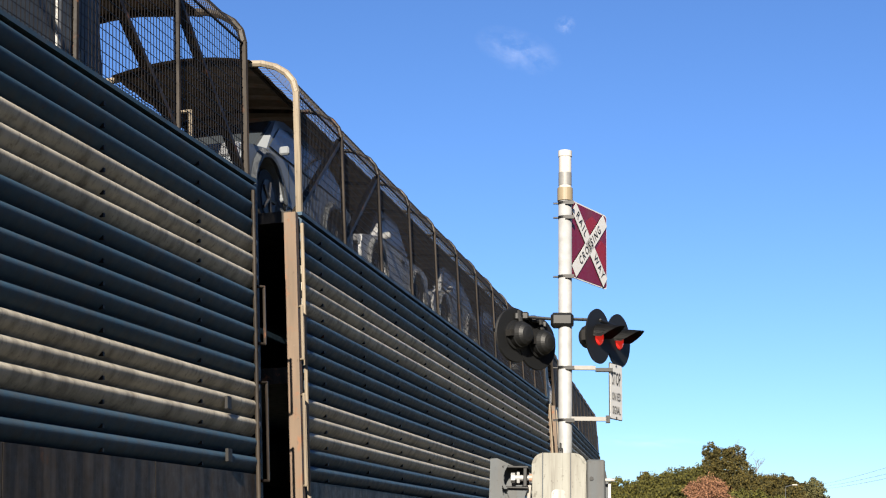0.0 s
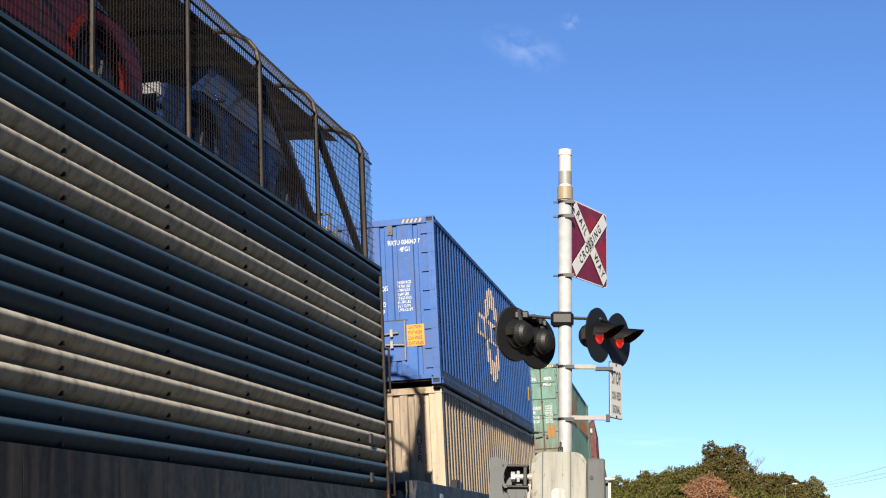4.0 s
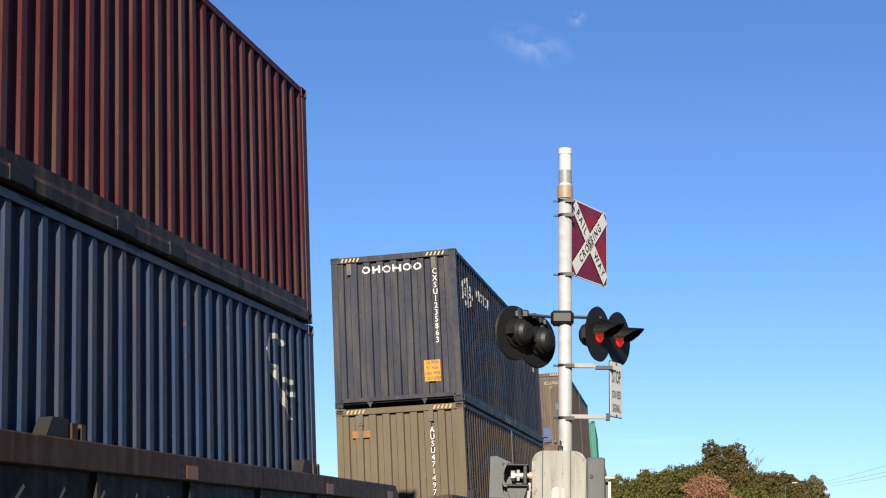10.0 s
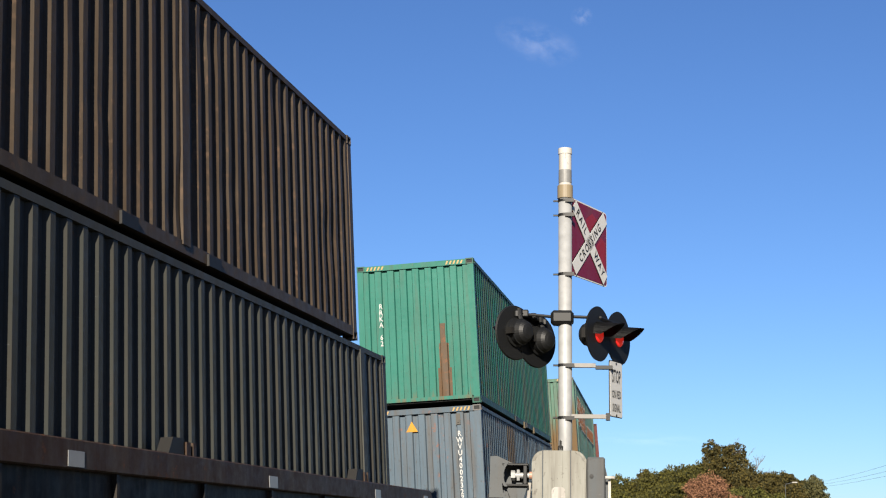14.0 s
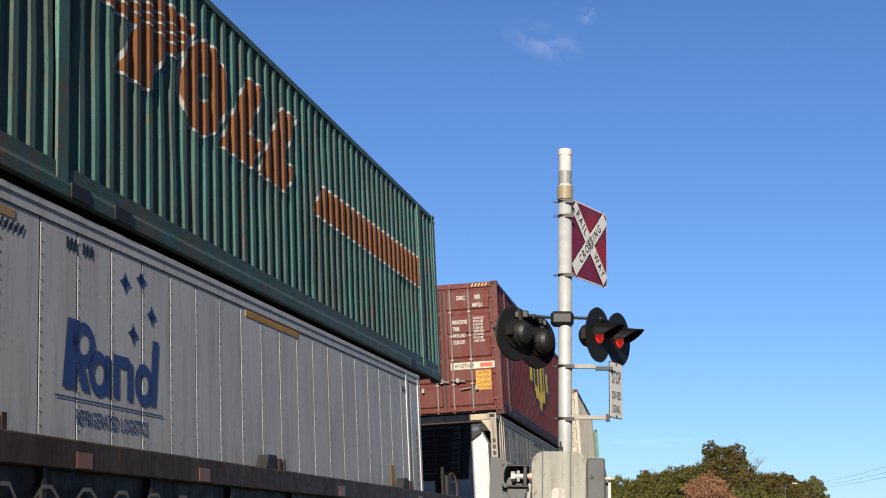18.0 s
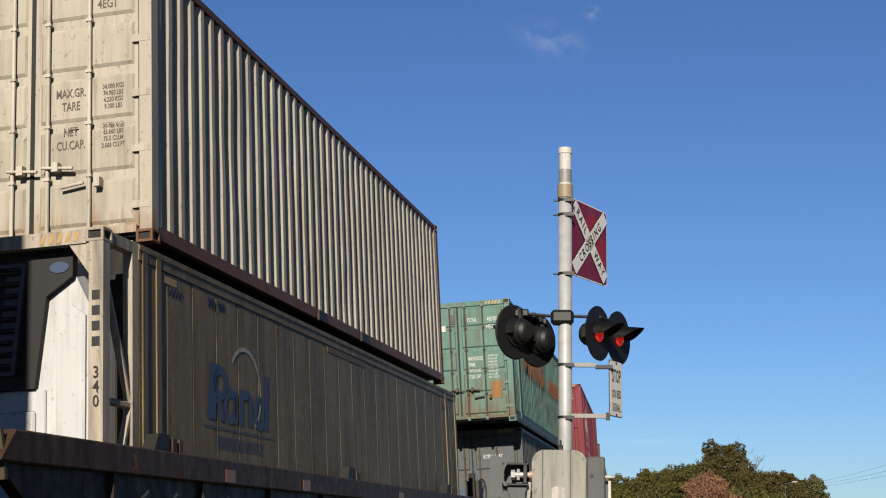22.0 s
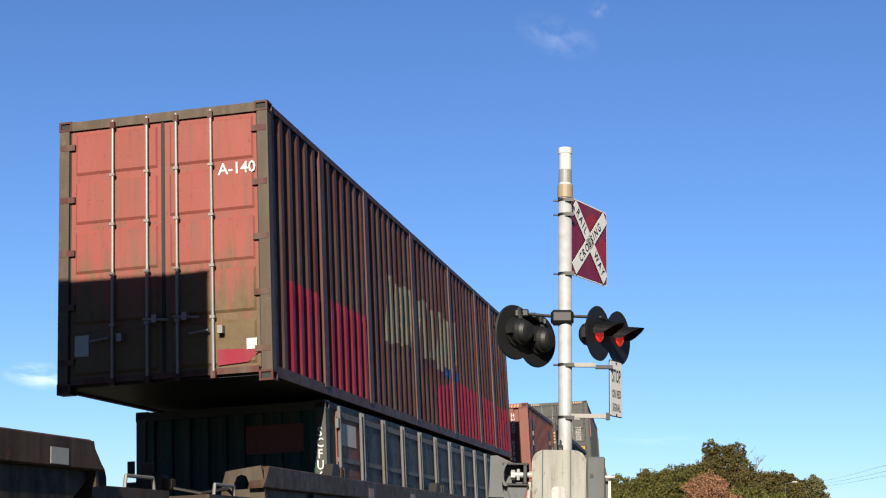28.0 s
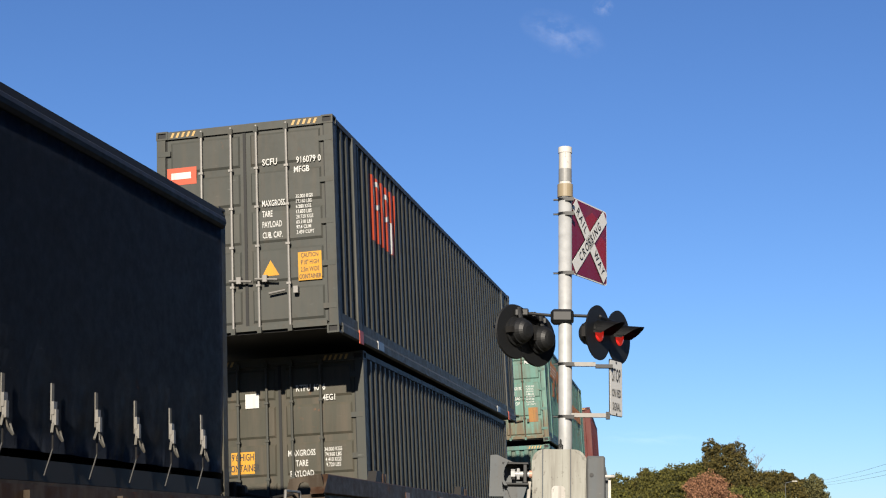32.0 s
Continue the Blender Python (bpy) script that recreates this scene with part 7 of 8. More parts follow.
wrap = thing("wrapped_load", "grey tarpaulin-wrapped load with a white strap", "load")
bm = bmesh.new()
box(bm, -1.0, 1.0, -2.3, 2.3, 0.0, 2.0)
bmesh.ops.subdivide_edges(bm, edges=bm.edges[:], cuts=9, use_grid_fill=True)
for v in bm.verts:
    f = max(0.0, (v.co.z - 1.2) / 0.8)
    v.co.x *= 1 - 0.18 * f
    v.co.y *= 1 - 0.05 * f
    v.co += Vector((noise.noise(v.co * 1.4), noise.noise(v.co * 1.3 + Vector((5, 0, 0))), 0)) * 0.06
for f in bm.faces:
    f.smooth = True
part("tarpaulin", bm, TARP, wrap)
part("strap", boxes((1.03, 1.05, 1.4, 1.46, 0.1, 1.5)), WHITE_LETTER, wrap)
ride(wrap, -158.3, DECK)
# ---------------------------------------------------------------- ground and track
G_GRASS, gnt, gb = nodes_of("dry_grass_and_soil")
gv = coords(gnt, rnd=False)
gcol = mix(gnt, ramp(gnt, noise_of(gnt, gv, 0.25, 6), 0.35, 0.65), (0.05, 0.043, 0.022), (0.032, 0.037, 0.015))
gcol = mix(gnt, ramp(gnt, noise_of(gnt, gv, 9.0, 5), 0.4, 0.75), gcol, (0.085, 0.07, 0.042))
gnt.links.new(gcol, gb.inputs["Base Color"])
gb.inputs["Roughness"].default_value = 0.95
G_BALLAST = plain("grey_ballast", (0.14, 0.125, 0.105), 0.9, 0.0, 0.55, 16)
G_RAIL = plain("worn_rail_steel", (0.16, 0.11, 0.08), 0.45, 0.6, 0.3)
G_SLEEPER = plain("concrete_sleeper", (0.28, 0.27, 0.25), 0.85, 0.0, 0.2)

bm = bmesh.new()
bmesh.ops.create_grid(bm, x_segments=60, y_segments=60, size=3000)
gme = bpy.data.meshes.new("ground")
bm.to_mesh(gme)
bm.free()
gme.materials.append(G_GRASS)
tagged(new("ground", gme), "dry grassy ground beside the railway", "ground", kind="structure")


def swept(name, section, mat, s0, s1, step, label, category):
    bm = bmesh.new()
    prev = None
    n = int((s1 - s0) / step)
    for i in range(n + 1):
        m = on_track(s0 + i * step)
        row = []
        for x, z in section:
            p = m @ Vector((x, 0, z))
            if z < -0.6:
                p.z = -0.05
            row.append(bm.verts.new(p))
        if prev:
            for k in range(len(row)):
                bm.faces.new((prev[k], prev[(k + 1) % len(row)], row[(k + 1) % len(row)], row[k]))
        else:
            bm.faces.new(row)
        prev = row
    bm.faces.new(list(reversed(prev)))
    bmesh.ops.recalc_face_normals(bm, faces=bm.faces)
    me = bpy.data.meshes.new(name)
    bm.to_mesh(me)
    bm.free()
    me.materials.append(mat)
    return tagged(new(name, me), label, category, kind="structure")


swept("track_bed", [(-2.9, -0.7), (-1.7, -0.24), (1.7, -0.24), (2.9, -0.7)], G_BALLAST, -340, 400, 8, "bank of grey crushed-stone ballast", "track bed")
for sx in (-1, 1):
    c0 = sx * 0.755
    swept("rail", [(c0 - 0.07, -0.17), (c0 + 0.07, -0.17), (c0 + 0.07, -0.15), (c0 + 0.012, -0.12), (c0 + 0.012, -0.045), (c0 + 0.036, -0.035), (c0 + 0.036, 0.0), (c0 - 0.036, 0.0), (c0 - 0.036, -0.035), (c0 - 0.012, -0.045), (c0 - 0.012, -0.12), (c0 - 0.07, -0.15)], G_RAIL, -340, 400, 5, "worn steel rail with a bright top", "rail")
bm = bmesh.new()
for i in range(900):
    m = on_track(-250 + i * 0.685)
    k = len(bm.verts)
    box(bm, -1.25, 1.25, -0.12, 0.12, -0.26, -0.17)
    bm.verts.ensure_lookup_table()
    for v in list(bm.verts)[k:]:
        v.co = m @ v.co
me = bpy.data.meshes.new("sleepers")
bm.to_mesh(me)
bm.free()
me.materials.append(G_SLEEPER)
tagged(new("sleepers", me), "row of concrete railway sleepers", "sleepers", kind="stuff")

# ---------------------------------------------------------------- the crossing signal
# its own axes: x to the right across the line of sight, y away from the eye, z up from the ground
SIGNAL_AT = Matrix.Translation((-2.297, 14.0, 0.0)) @ Matrix.Rotation(math.atan2(2.297, 14.0), 4, "Z")
S_WHITE = paint("weathered_white_tube", (0.744, 0.72, 0.672), 0.05, 0.35, 0.4)
S_GALV = plain("galvanised_tube", (0.56, 0.57, 0.57), 0.5, 0.15, 0.3, 11)
S_BRACKET = plain("dull_zinc_bracket", (0.375, 0.362, 0.338), 0.55, 0.1, 0.25)
S_BAND = plain("grey_reflective_tape", (0.38, 0.38, 0.37), 0.5, 0.1, 0.25, 30)
S_BOARD_BACK = plain("dark_board_back", (0.06, 0.062, 0.065), 0.6)
S_COLLAR = plain("tan_collar", (0.42, 0.34, 0.22), 0.5)
S_BLACK = plain("satin_black", (0.009, 0.010, 0.011), 0.55, 0.0, 0.2)
S_BLACK.node_tree.nodes["Principled BSDF"].inputs["Specular IOR Level"].default_value = 0.3
S_SIGN_RED = paint("faded_red_sheeting", (0.276, 0.0253, 0.0805), 0.03, 0.15, 0.35, bump=0)
S_SIGN_BRIGHT = plain("bright_red_sheeting", (0.40, 0.02, 0.03), 0.4)
S_SIGN_WHITE = plain("white_sheeting", (0.88, 0.88, 0.858), 0.4, 0.0, 0.08)
S_CREAM = paint("cream_grey_enamel", (0.45, 0.45, 0.4), 0.05, 0.42, 0.45)
S_GREY = paint("grey_enamel", (0.168, 0.186, 0.198), 0.1, 0.3, 0.45)
LENS, lnt, lb = nodes_of("red_lamp_glass")
lb.inputs["Base Color"].default_value = (0.35, 0.01, 0.01, 1)
lb.inputs["Roughness"].default_value = 0.15
lb.inputs["Emission Color"].default_value = (1.0, 0.035, 0.02, 1)
lb.inputs["Emission Strength"].default_value = 0.11

mast = thing("signal_mast", "pale steel crossing signal mast with brackets and clamps", "signal mast")
mast.matrix_basis = SIGNAL_AT
bm = tube(bmesh.new(), (0, 0, 0), (0, 0, 4.87), 0.068, 28)
for f in bm.faces:
    f.smooth = len(f.verts) == 4
part("tube", bm, S_GALV, mast)
part("upper_tube", tube(bmesh.new(), (0, 0, 4.87), (0, 0, 5.2), 0.065, 28), S_WHITE, mast, "white upper tube")
part("grey_band", tube(bmesh.new(), (0, 0, 4.895), (0, 0, 5.03), 0.067, 28), S_BAND, mast, "grey reflective band")
part("collar", tube(bmesh.new(), (0, 0, 4.735), (0, 0, 4.868), 0.079, 28), S_COLLAR, mast, "tan plastic collar")
part("cap", tube(bmesh.new(), (0, 0, 5.2), (0, 0, 5.26), 0.07, 28), S_WHITE, mast)
for z in (4.71, 4.56, 3.95, 3.03, 2.51):
    cl = part("clamp", tube(bmesh.new(), (0, 0, z - 0.013), (0, 0, z + 0.013), 0.073, 24), S_BLACK, mast)
    part("clamp_bolt", tube(bmesh.new(), (-0.12, 0, z), (-0.06, 0, z), 0.01, 6), S_BLACK, cl)
    part("clamp_lug", boxes((0.0, 0.09, -0.085, -0.06, z - 0.025, z + 0.012)), S_BLACK, cl)
part("base", tube(bmesh.new(), (0, 0, 0), (0, 0, 0.12), 0.2, 20), S_GALV, mast)
for z, tip in ((3.03, 0.30), (2.525, 0.42)):
    part("sign_bracket", boxes((0.05, tip, -0.03, 0.03, z - 0.02, z + 0.02)), S_BRACKET, mast, "dull zinc flat bracket")
part("sign_bracket", boxes((0.30, 0.47, -0.025, 0.05, 2.995, 3.03)), S_BLACK, mast, "black bracket end")
part("sign_bracket", boxes((0.40, 0.44, -0.03, 0.06, 2.49, 2.56)), S_BLACK, mast)


def sign_frame(x0, y0, dx, dy):
    """Maps a sign's own (across, up, out) to the mast's axes."""
    u = Vector((dx, dy, 0)).normalized()
    n = Vector((u.y, -u.x, 0))
    return u, n, lambda a, b, d: Vector((x0, y0, b)) + a * u + d * n


# the square board with its white cross
board = thing("crossing_sign", "faded red square board with a white lettered cross", "sign")
board.matrix_basis = SIGNAL_AT
SW, SZ0, SZ1 = 0.86, 3.955, 4.755
u, n, ax = sign_frame(0.045, 0.02, 0.37, 0.74)


def round_rect(w, z0, z1, r, k=4):
    pts = []
    for cx, cz, a0 in ((w - r, z0 + r, -90), (w - r, z1 - r, 0), (r, z1 - r, 90), (r, z0 + r, 180)):
        pts += [(cx + r * math.cos(radians(a0 + 90 * i / k)), cz + r * math.sin(radians(a0 + 90 * i / k))) for i in range(k + 1)]
    return pts


part("edge", prism(round_rect(SW, SZ0, SZ1, 0.04), 0.0, 0.012, ax), S_SIGN_WHITE, board)
part("panel", prism([(0.014 + p[0] * (SW - 0.028) / SW, SZ0 + 0.014 + (p[1] - SZ0) * (SZ1 - SZ0 - 0.028) / (SZ1 - SZ0)) for p in round_rect(SW, SZ0, SZ1, 0.04)], 0.012, 0.015, ax), S_SIGN_RED, board)
part("bright_panel", prism([(0.4, 4.42), (0.66, 4.62), (0.5, 4.68), (0.36, 4.6)], 0.015, 0.0165, ax), S_SIGN_BRIGHT, board)
part("bright_panel", prism([(0.56, 4.3), (0.82, 4.12), (0.82, 4.42), (0.72, 4.46)], 0.015, 0.0165, ax), S_SIGN_BRIGHT, board)


def arm(p, q, half, d0, d1, mat, name):
    a = Vector((q[0] - p[0], q[1] - p[1])).normalized()
    s = Vector((-a.y, a.x)) * half
    return part(name, prism([(p[0] + s.x, p[1] + s.y), (p[0] - s.x, p[1] - s.y), (q[0] - s.x, q[1] - s.y), (q[0] + s.x, q[1] + s.y)], d0, d1, ax), mat, board)


cr0, cr1 = ((0.06, 4.69), (0.80, 4.02)), ((0.06, 4.02), (0.80, 4.69))
for p, q in (cr0, cr1):
    arm(p, q, 0.08, 0.017, 0.020, S_BLACK, "cross_outline")
for p, q in (cr0, cr1):
    arm(p, q, 0.07, 0.021, 0.024, S_SIGN_WHITE, "cross_arm")


def sign_text(text, size, a, b, turn, squeeze=0.8, d=0.027, parent=None, axes=None, mat=None, gap=1.0):
    me = letters(text, size, squeeze, gap)
    c, s = math.cos(radians(turn)), math.sin(radians(turn))
    for v in me.vertices:
        x, y = v.co.x, v.co.y
        v.co = (axes or ax)(a + c * x - s * y, b + s * x + c * y, d)
    part("lettering", me, mat or S_BLACK, parent or board)


down, rise = math.degrees(math.atan2(-0.67, 0.74)), math.degrees(math.atan2(0.67, 0.74))
sign_text("RAIL", 0.125, 0.225, 4.54, down, 0.85, gap=1.45)
sign_text("WAY", 0.125, 0.64, 4.165, down, 0.85, gap=1.4)
sign_text("CROSSING", 0.125, 0.43, 4.355, rise, 0.85, gap=1.4)

stop = thing("stop_sign", "white stop-on-red-signal plate with black letters", "sign")
stop.matrix_basis = SIGNAL_AT
u2, n2, ax2 = sign_frame(0.43, 0.0, 0.135, 0.30)
part("plate", prism([(p[0], p[1]) for p in round_rect(0.33, 2.53, 3.09, 0.025)], 0.0, 0.008, ax2), S_BLACK, stop)
part("face", prism([(0.008 + p[0] * 0.314 / 0.33, 2.538 + (p[1] - 2.53) * 0.544 / 0.56) for p in round_rect(0.33, 2.53, 3.09, 0.025)], 0.008, 0.011, ax2), S_SIGN_WHITE, stop)
for t, size, z, sq in (("STOP", 0.185, 2.93, 0.5), ("ON RED", 0.11, 2.755, 0.56), ("SIGNAL", 0.11, 2.62, 0.56)):
    sign_text(t, size, 0.165, z, 0, sq, 0.014, stop, ax2)
for a, z in ((0.165, 3.065), (0.165, 2.55)):
    part("bolt", prism(oval(a, z, 0.012, 0.012, 8), 0.011, 0.016, ax2), S_BLACK, stop)

# the crossarm and the four lamps
head = thing("signal_crossarm", "black crossarm and junction box on the mast", "crossarm")
head.matrix_basis = SIGNAL_AT
part("junction_box", boxes((-0.145, 0.085, -0.10, 0.10, 3.435, 3.575), bevel=0.03), S_BLACK, head)
part("pipe", tube(bmesh.new(), (-0.14, 0.0, 3.52), (-0.40, -0.02, 3.54), 0.016, 8), S_BLACK, head)
part("pipe", tube(bmesh.new(), (0.08, 0.0, 3.52), (0.36, 0.0, 3.51), 0.016, 8), S_BLACK, head)
part("pipe", tube(bmesh.new(), (-0.45, -0.06, 3.545), (-0.22, 0.2, 3.50), 0.022, 8), S_BLACK, head)
for p in ((-0.47, -0.07, 3.54), (-0.40, -0.02, 3.55), (-0.32, 0.08, 3.53), (-0.22, 0.18, 3.49)):
    part("pipe_knuckle", boxes((p[0] - 0.035, p[0] + 0.035, p[1] - 0.035, p[1] + 0.035, p[2] - 0.04, p[2] + 0.035), bevel=0.012), S_BLACK, head)
part("pipe", tube(bmesh.new(), (0.34, 0.0, 3.51), (0.56, 0.46, 3.5), 0.022, 8), S_BLACK, head)


def lamp(x, y, z, face, label):
    """A flasher: its axis looks along face (degrees from x towards y)."""
    ob = thing("crossing_lamp", label, "signal lamp", "crossing lamps")
    ob.matrix_basis = SIGNAL_AT @ Matrix.Translation((x, y, z)) @ Matrix.Rotation(radians(face), 4, "Z") @ Matrix.Rotation(radians(90), 4, "Y")
    # own axes now: z along the look, -x up
    bm = bmesh.new()
    bmesh.ops.create_cone(bm, cap_ends=True, segments=40, radius1=0.268, radius2=0.276, depth=0.02)
    part("background_disc", bm, S_BLACK, ob)
    prof = [(0.15, -0.01), (0.15, -0.035), (0.128, -0.04), (0.126, -0.085), (0.132, -0.088), (0.132, -0.1), (0.122, -0.103), (0.105, -0.15), (0.075, -0.178), (0.04, -0.188), (0.0, -0.19)]
    bm = bmesh.new()
    vs = [bm.verts.new((r, 0, h)) for r, h in prof]
    es = [bm.edges.new((a, b)) for a, b in zip(vs, vs[1:])]
    bmesh.ops.spin(bm, geom=vs + es, cent=(0, 0, 0), axis=(0, 0, 1), angle=2 * math.pi, steps=28)
    bmesh.ops.remove_doubles(bm, verts=bm.verts, dist=0.001)
    part("housing", bm, S_BLACK, ob)
    part("latch", boxes((-0.03, 0.03, 0.125, 0.165, -0.11, -0.03)), DARK, ob)
    part("hinge", boxes((-0.05, 0.05, -0.165, -0.125, -0.1, -0.03)), DARK, ob)
    part("bracket", bent(bmesh.new(), [(-0.24, 0, -0.05), (-0.17, 0, -0.06), (-0.12, 0, -0.08)], 0.024, 8), S_BLACK, ob)
    bm = bmesh.new()
    bmesh.ops.create_uvsphere(bm, u_segments=24, v_segments=12, radius=0.09)
    for v in bm.verts:
        v.co.z = 0.012 + max(0.0, v.co.z) * 0.35
    for f in bm.faces:
        f.smooth = True
    part("lens", bm, LENS, ob, "glowing red lens")
    bm = bmesh.new()
    rows = []
    for k in range(15):
        a = math.pi + (k / 14 - 0.5) * radians(190)
        reach = 0.29 - 0.20 * (abs(k / 14 - 0.5) * 2) ** 1.6
        rows.append([bm.verts.new((0.125 * math.cos(a), 0.125 * math.sin(a), 0.005)), bm.verts.new((0.118 * math.cos(a) - 0.0 + 0.10 * reach, 0.118 * math.sin(a), reach))])
    for r0, r1 in zip(rows, rows[1:]):
        bm.faces.new((r0[0], r1[0], r1[1], r0[1]))
    bmesh.ops.solidify(bm, geom=bm.faces[:], thickness=0.006)
    part("hood", bm, S_BLACK, ob)
    return ob


RIGHT_FACE = -27
lamp(0.325, -0.02, 3.345, RIGHT_FACE, "black crossing lamp with a lit red lens under its hood")
lamp(0.54, 0.42, 3.36, RIGHT_FACE, "black crossing lamp with a red lens and long hood")
lamp(-0.498, -0.05, 3.35, 138, "black crossing lamp seen from behind beside the mast")
lamp(-0.285, 0.18, 3.30, 138, "black crossing lamp turned away below the crossarm")

# the boom machine at the foot of the mast
gate = thing("boom_gate_machine", "cream boom machine housing with a grey side cover", "gate machine")
gate.matrix_basis = SIGNAL_AT
def shell(x0, x1, z0, z1, r, n=5):
    """An upright outline with rounded shoulders."""
    pts = [(x0, z0), (x1, z0)]
    for cx, a0 in ((x1 - r, 0), (x0 + r, 90)):
        pts += [(cx + r * math.cos(radians(a0 + 90 * k / n)), z1 - r + r * math.sin(radians(a0 + 90 * k / n))) for k in range(n + 1)]
    return pts


flat_on = lambda a, b, d: (a, d, b)
bm = prism(shell(-0.315, 0.20, 0.9, 2.165, 0.11, 8), -0.42, -0.09, flat_on)
bmesh.ops.bevel(bm, geom=[e for e in bm.edges if all(v.co.y < -0.41 for v in e.verts)], offset=0.035, segments=3, affect="EDGES")
part("housing", bm, S_CREAM, gate)
for x in (-0.215, 0.05):
    part("housing_seam", boxes((x - 0.006, x + 0.006, -0.4235, -0.1, 1.0, 2.1685)), S_GREY, gate)
part("front_rim", prism(shell(-0.325, 0.21, 0.9, 2.175, 0.12, 8), -0.14, -0.075, flat_on), S_CREAM, gate)
part("worn_patch", prism(shell(-0.13, 0.0, 1.25, 1.82, 0.04), -0.4225, -0.42, flat_on), S_WHITE, gate, "pale worn patch")
part("lid_hook", boxes((-0.07, -0.02, -0.3, -0.22, 2.155, 2.22), (-0.055, -0.035, -0.31, -0.21, 2.19, 2.27), bevel=0.008), S_BLACK, gate)
part("side_cover", boxes((0.204, 0.38, -0.36, -0.05, 1.4, 2.11), bevel=0.015), S_GREY, gate)
part("cover_knob", tube(bmesh.new(), (0.25, -0.37, 1.93), (0.25, -0.35, 1.93), 0.02, 8), S_BLACK, gate)
part("cover_pin", tube(bmesh.new(), (0.37, -0.3, 1.92), (0.47, -0.3, 1.92), 0.014, 8), S_WHITE, gate)
part("cover_arm", prism([(0.385, 2.02), (0.42, 1.88), (0.44, 1.7), (0.46, 1.4), (0.385, 1.4)], -0.2, -0.16, flat_on), S_GREY, gate)
part("hanging_strap", boxes((0.41, 0.435, -0.26, -0.25, 1.45, 1.9)), S_WHITE, gate)
part("housing_foot", boxes((-0.25, 0.15, -0.38, -0.12, 0.0, 0.9)), S_GREY, gate)
part("boom_bracket", prism([(-0.735, 1.72), (-0.725, 2.115), (-0.66, 2.12), (-0.53, 2.06), (-0.47, 2.04), (-0.47, 1.72)], -0.20, -0.17, flat_on), S_GREY, gate)
clampb = part("boom_clamp", boxes((-0.60, -0.35, -0.19, -0.165, 1.84, 2.03), (-0.60, -0.35, -0.40, -0.19, 2.02, 2.04), (-0.60, -0.35, -0.40, -0.19, 1.825, 1.845), (-0.40, -0.365, -0.40, -0.19, 1.845, 2.02), bevel=0.004), S_BLACK, gate)
rim = [(-0.57, 2.05), (-0.605, 1.99), (-0.62, 1.93), (-0.61, 1.87), (-0.58, 1.82)]
part("clamp_rim", prism(rim + [(a + 0.03, b) for a, b in reversed(rim)], -0.41, -0.36, flat_on), S_GREY, clampb)
part("clamp_web", prism([(-0.57, 1.83), (-0.36, 1.83), (-0.40, 1.70), (-0.52, 1.70)], -0.36, -0.33, flat_on), S_GREY, clampb)
part("boom_axle", tube(bmesh.new(), (-0.52, -0.3, 1.93), (-0.31, -0.3, 1.93), 0.026, 12), S_GALV, gate)
part("axle_nut", tube(bmesh.new(), (-0.52, -0.3, 1.93), (-0.48, -0.3, 1.93), 0.05, 6), S_GALV, gate)
part("axle_bolt", tube(bmesh.new(), (-0.45, -0.31, 1.88), (-0.45, -0.31, 1.99), 0.016, 6), S_GALV, gate)
part("axle_cap", tube(bmesh.new(), (-0.345, -0.3, 1.93), (-0.316, -0.3, 1.93), 0.036, 12), plain("pinkish_washer", (0.62, 0.36, 0.26), 0.5), gate)
for x in (-0.56, -0.44):
    part("counterweight_bar", boxes((x - 0.03, x + 0.03, -0.32, -0.28, 1.2, 1.86)), S_GREY, gate)
part("counterweight", boxes((-0.64, -0.36, -0.38, -0.2, 1.05, 1.35), bevel=0.02), S_GREY, gate)
part("gate_pipe", bent(bmesh.new(), [(-0.34, -0.3, 1.86), (-0.36, -0.32, 1.6), (-0.32, -0.3, 1.3)], 0.018), S_WHITE, gate)

# the dark far-side lamp heads past the train
far = thing("far_signal", "black crossing signal beyond the railway track", "signal mast")
FAR_AT = (-13.35, 35.15)


def far_signal():
    far.matrix_basis = pose(FAR_AT[0], FAR_AT[1], 0, 0, 0, 20.8)
    part("mast", tube(bmesh.new(), (0, 0, 0), (0, 0, 5.27), 0.068, 16), S_GALV, far)
    sign = part("board_back", boxes((-0.68, -0.08, 0.08, 0.10, 4.3, 5.22)), S_BOARD_BACK, far, "dark grey back of a square board")
    for z in (4.5, 5.0):
        part("board_bracket", boxes((-0.62, 0.07, 0.05, 0.078, z - 0.02, z + 0.02)), S_GREY, sign)
    part("crossarm", tube(bmesh.new(), (-0.68, 0, 3.66), (0.5, 0, 3.66), 0.03, 8), S_BLACK, far)
    for x, z in ((-0.69, 3.5), (-0.07, 3.52)):
        d = part("background_disc", tube(bmesh.new(), (x, -0.14, z), (x, -0.12, z), 0.276, 28), S_BLACK, far)
        part("hood", tube(bmesh.new(), (x, -0.42, z + 0.02), (x, -0.14, z), 0.11, 14), S_BLACK, d)
    part("lens", tube(bmesh.new(), (0.02, -0.43, 3.5), (0.02, -0.42, 3.5), 0.05, 12), LENS, far, "small red glint")


far_signal()

# ---------------------------------------------------------------- trees and distance
BARK = plain("grey_brown_bark", (0.12, 0.09, 0.065), 0.9, 0.0, 0.3, 8)
BARK_PALE = plain("bare_grey_branch", (0.26, 0.22, 0.19), 0.85, 0.0, 0.2)


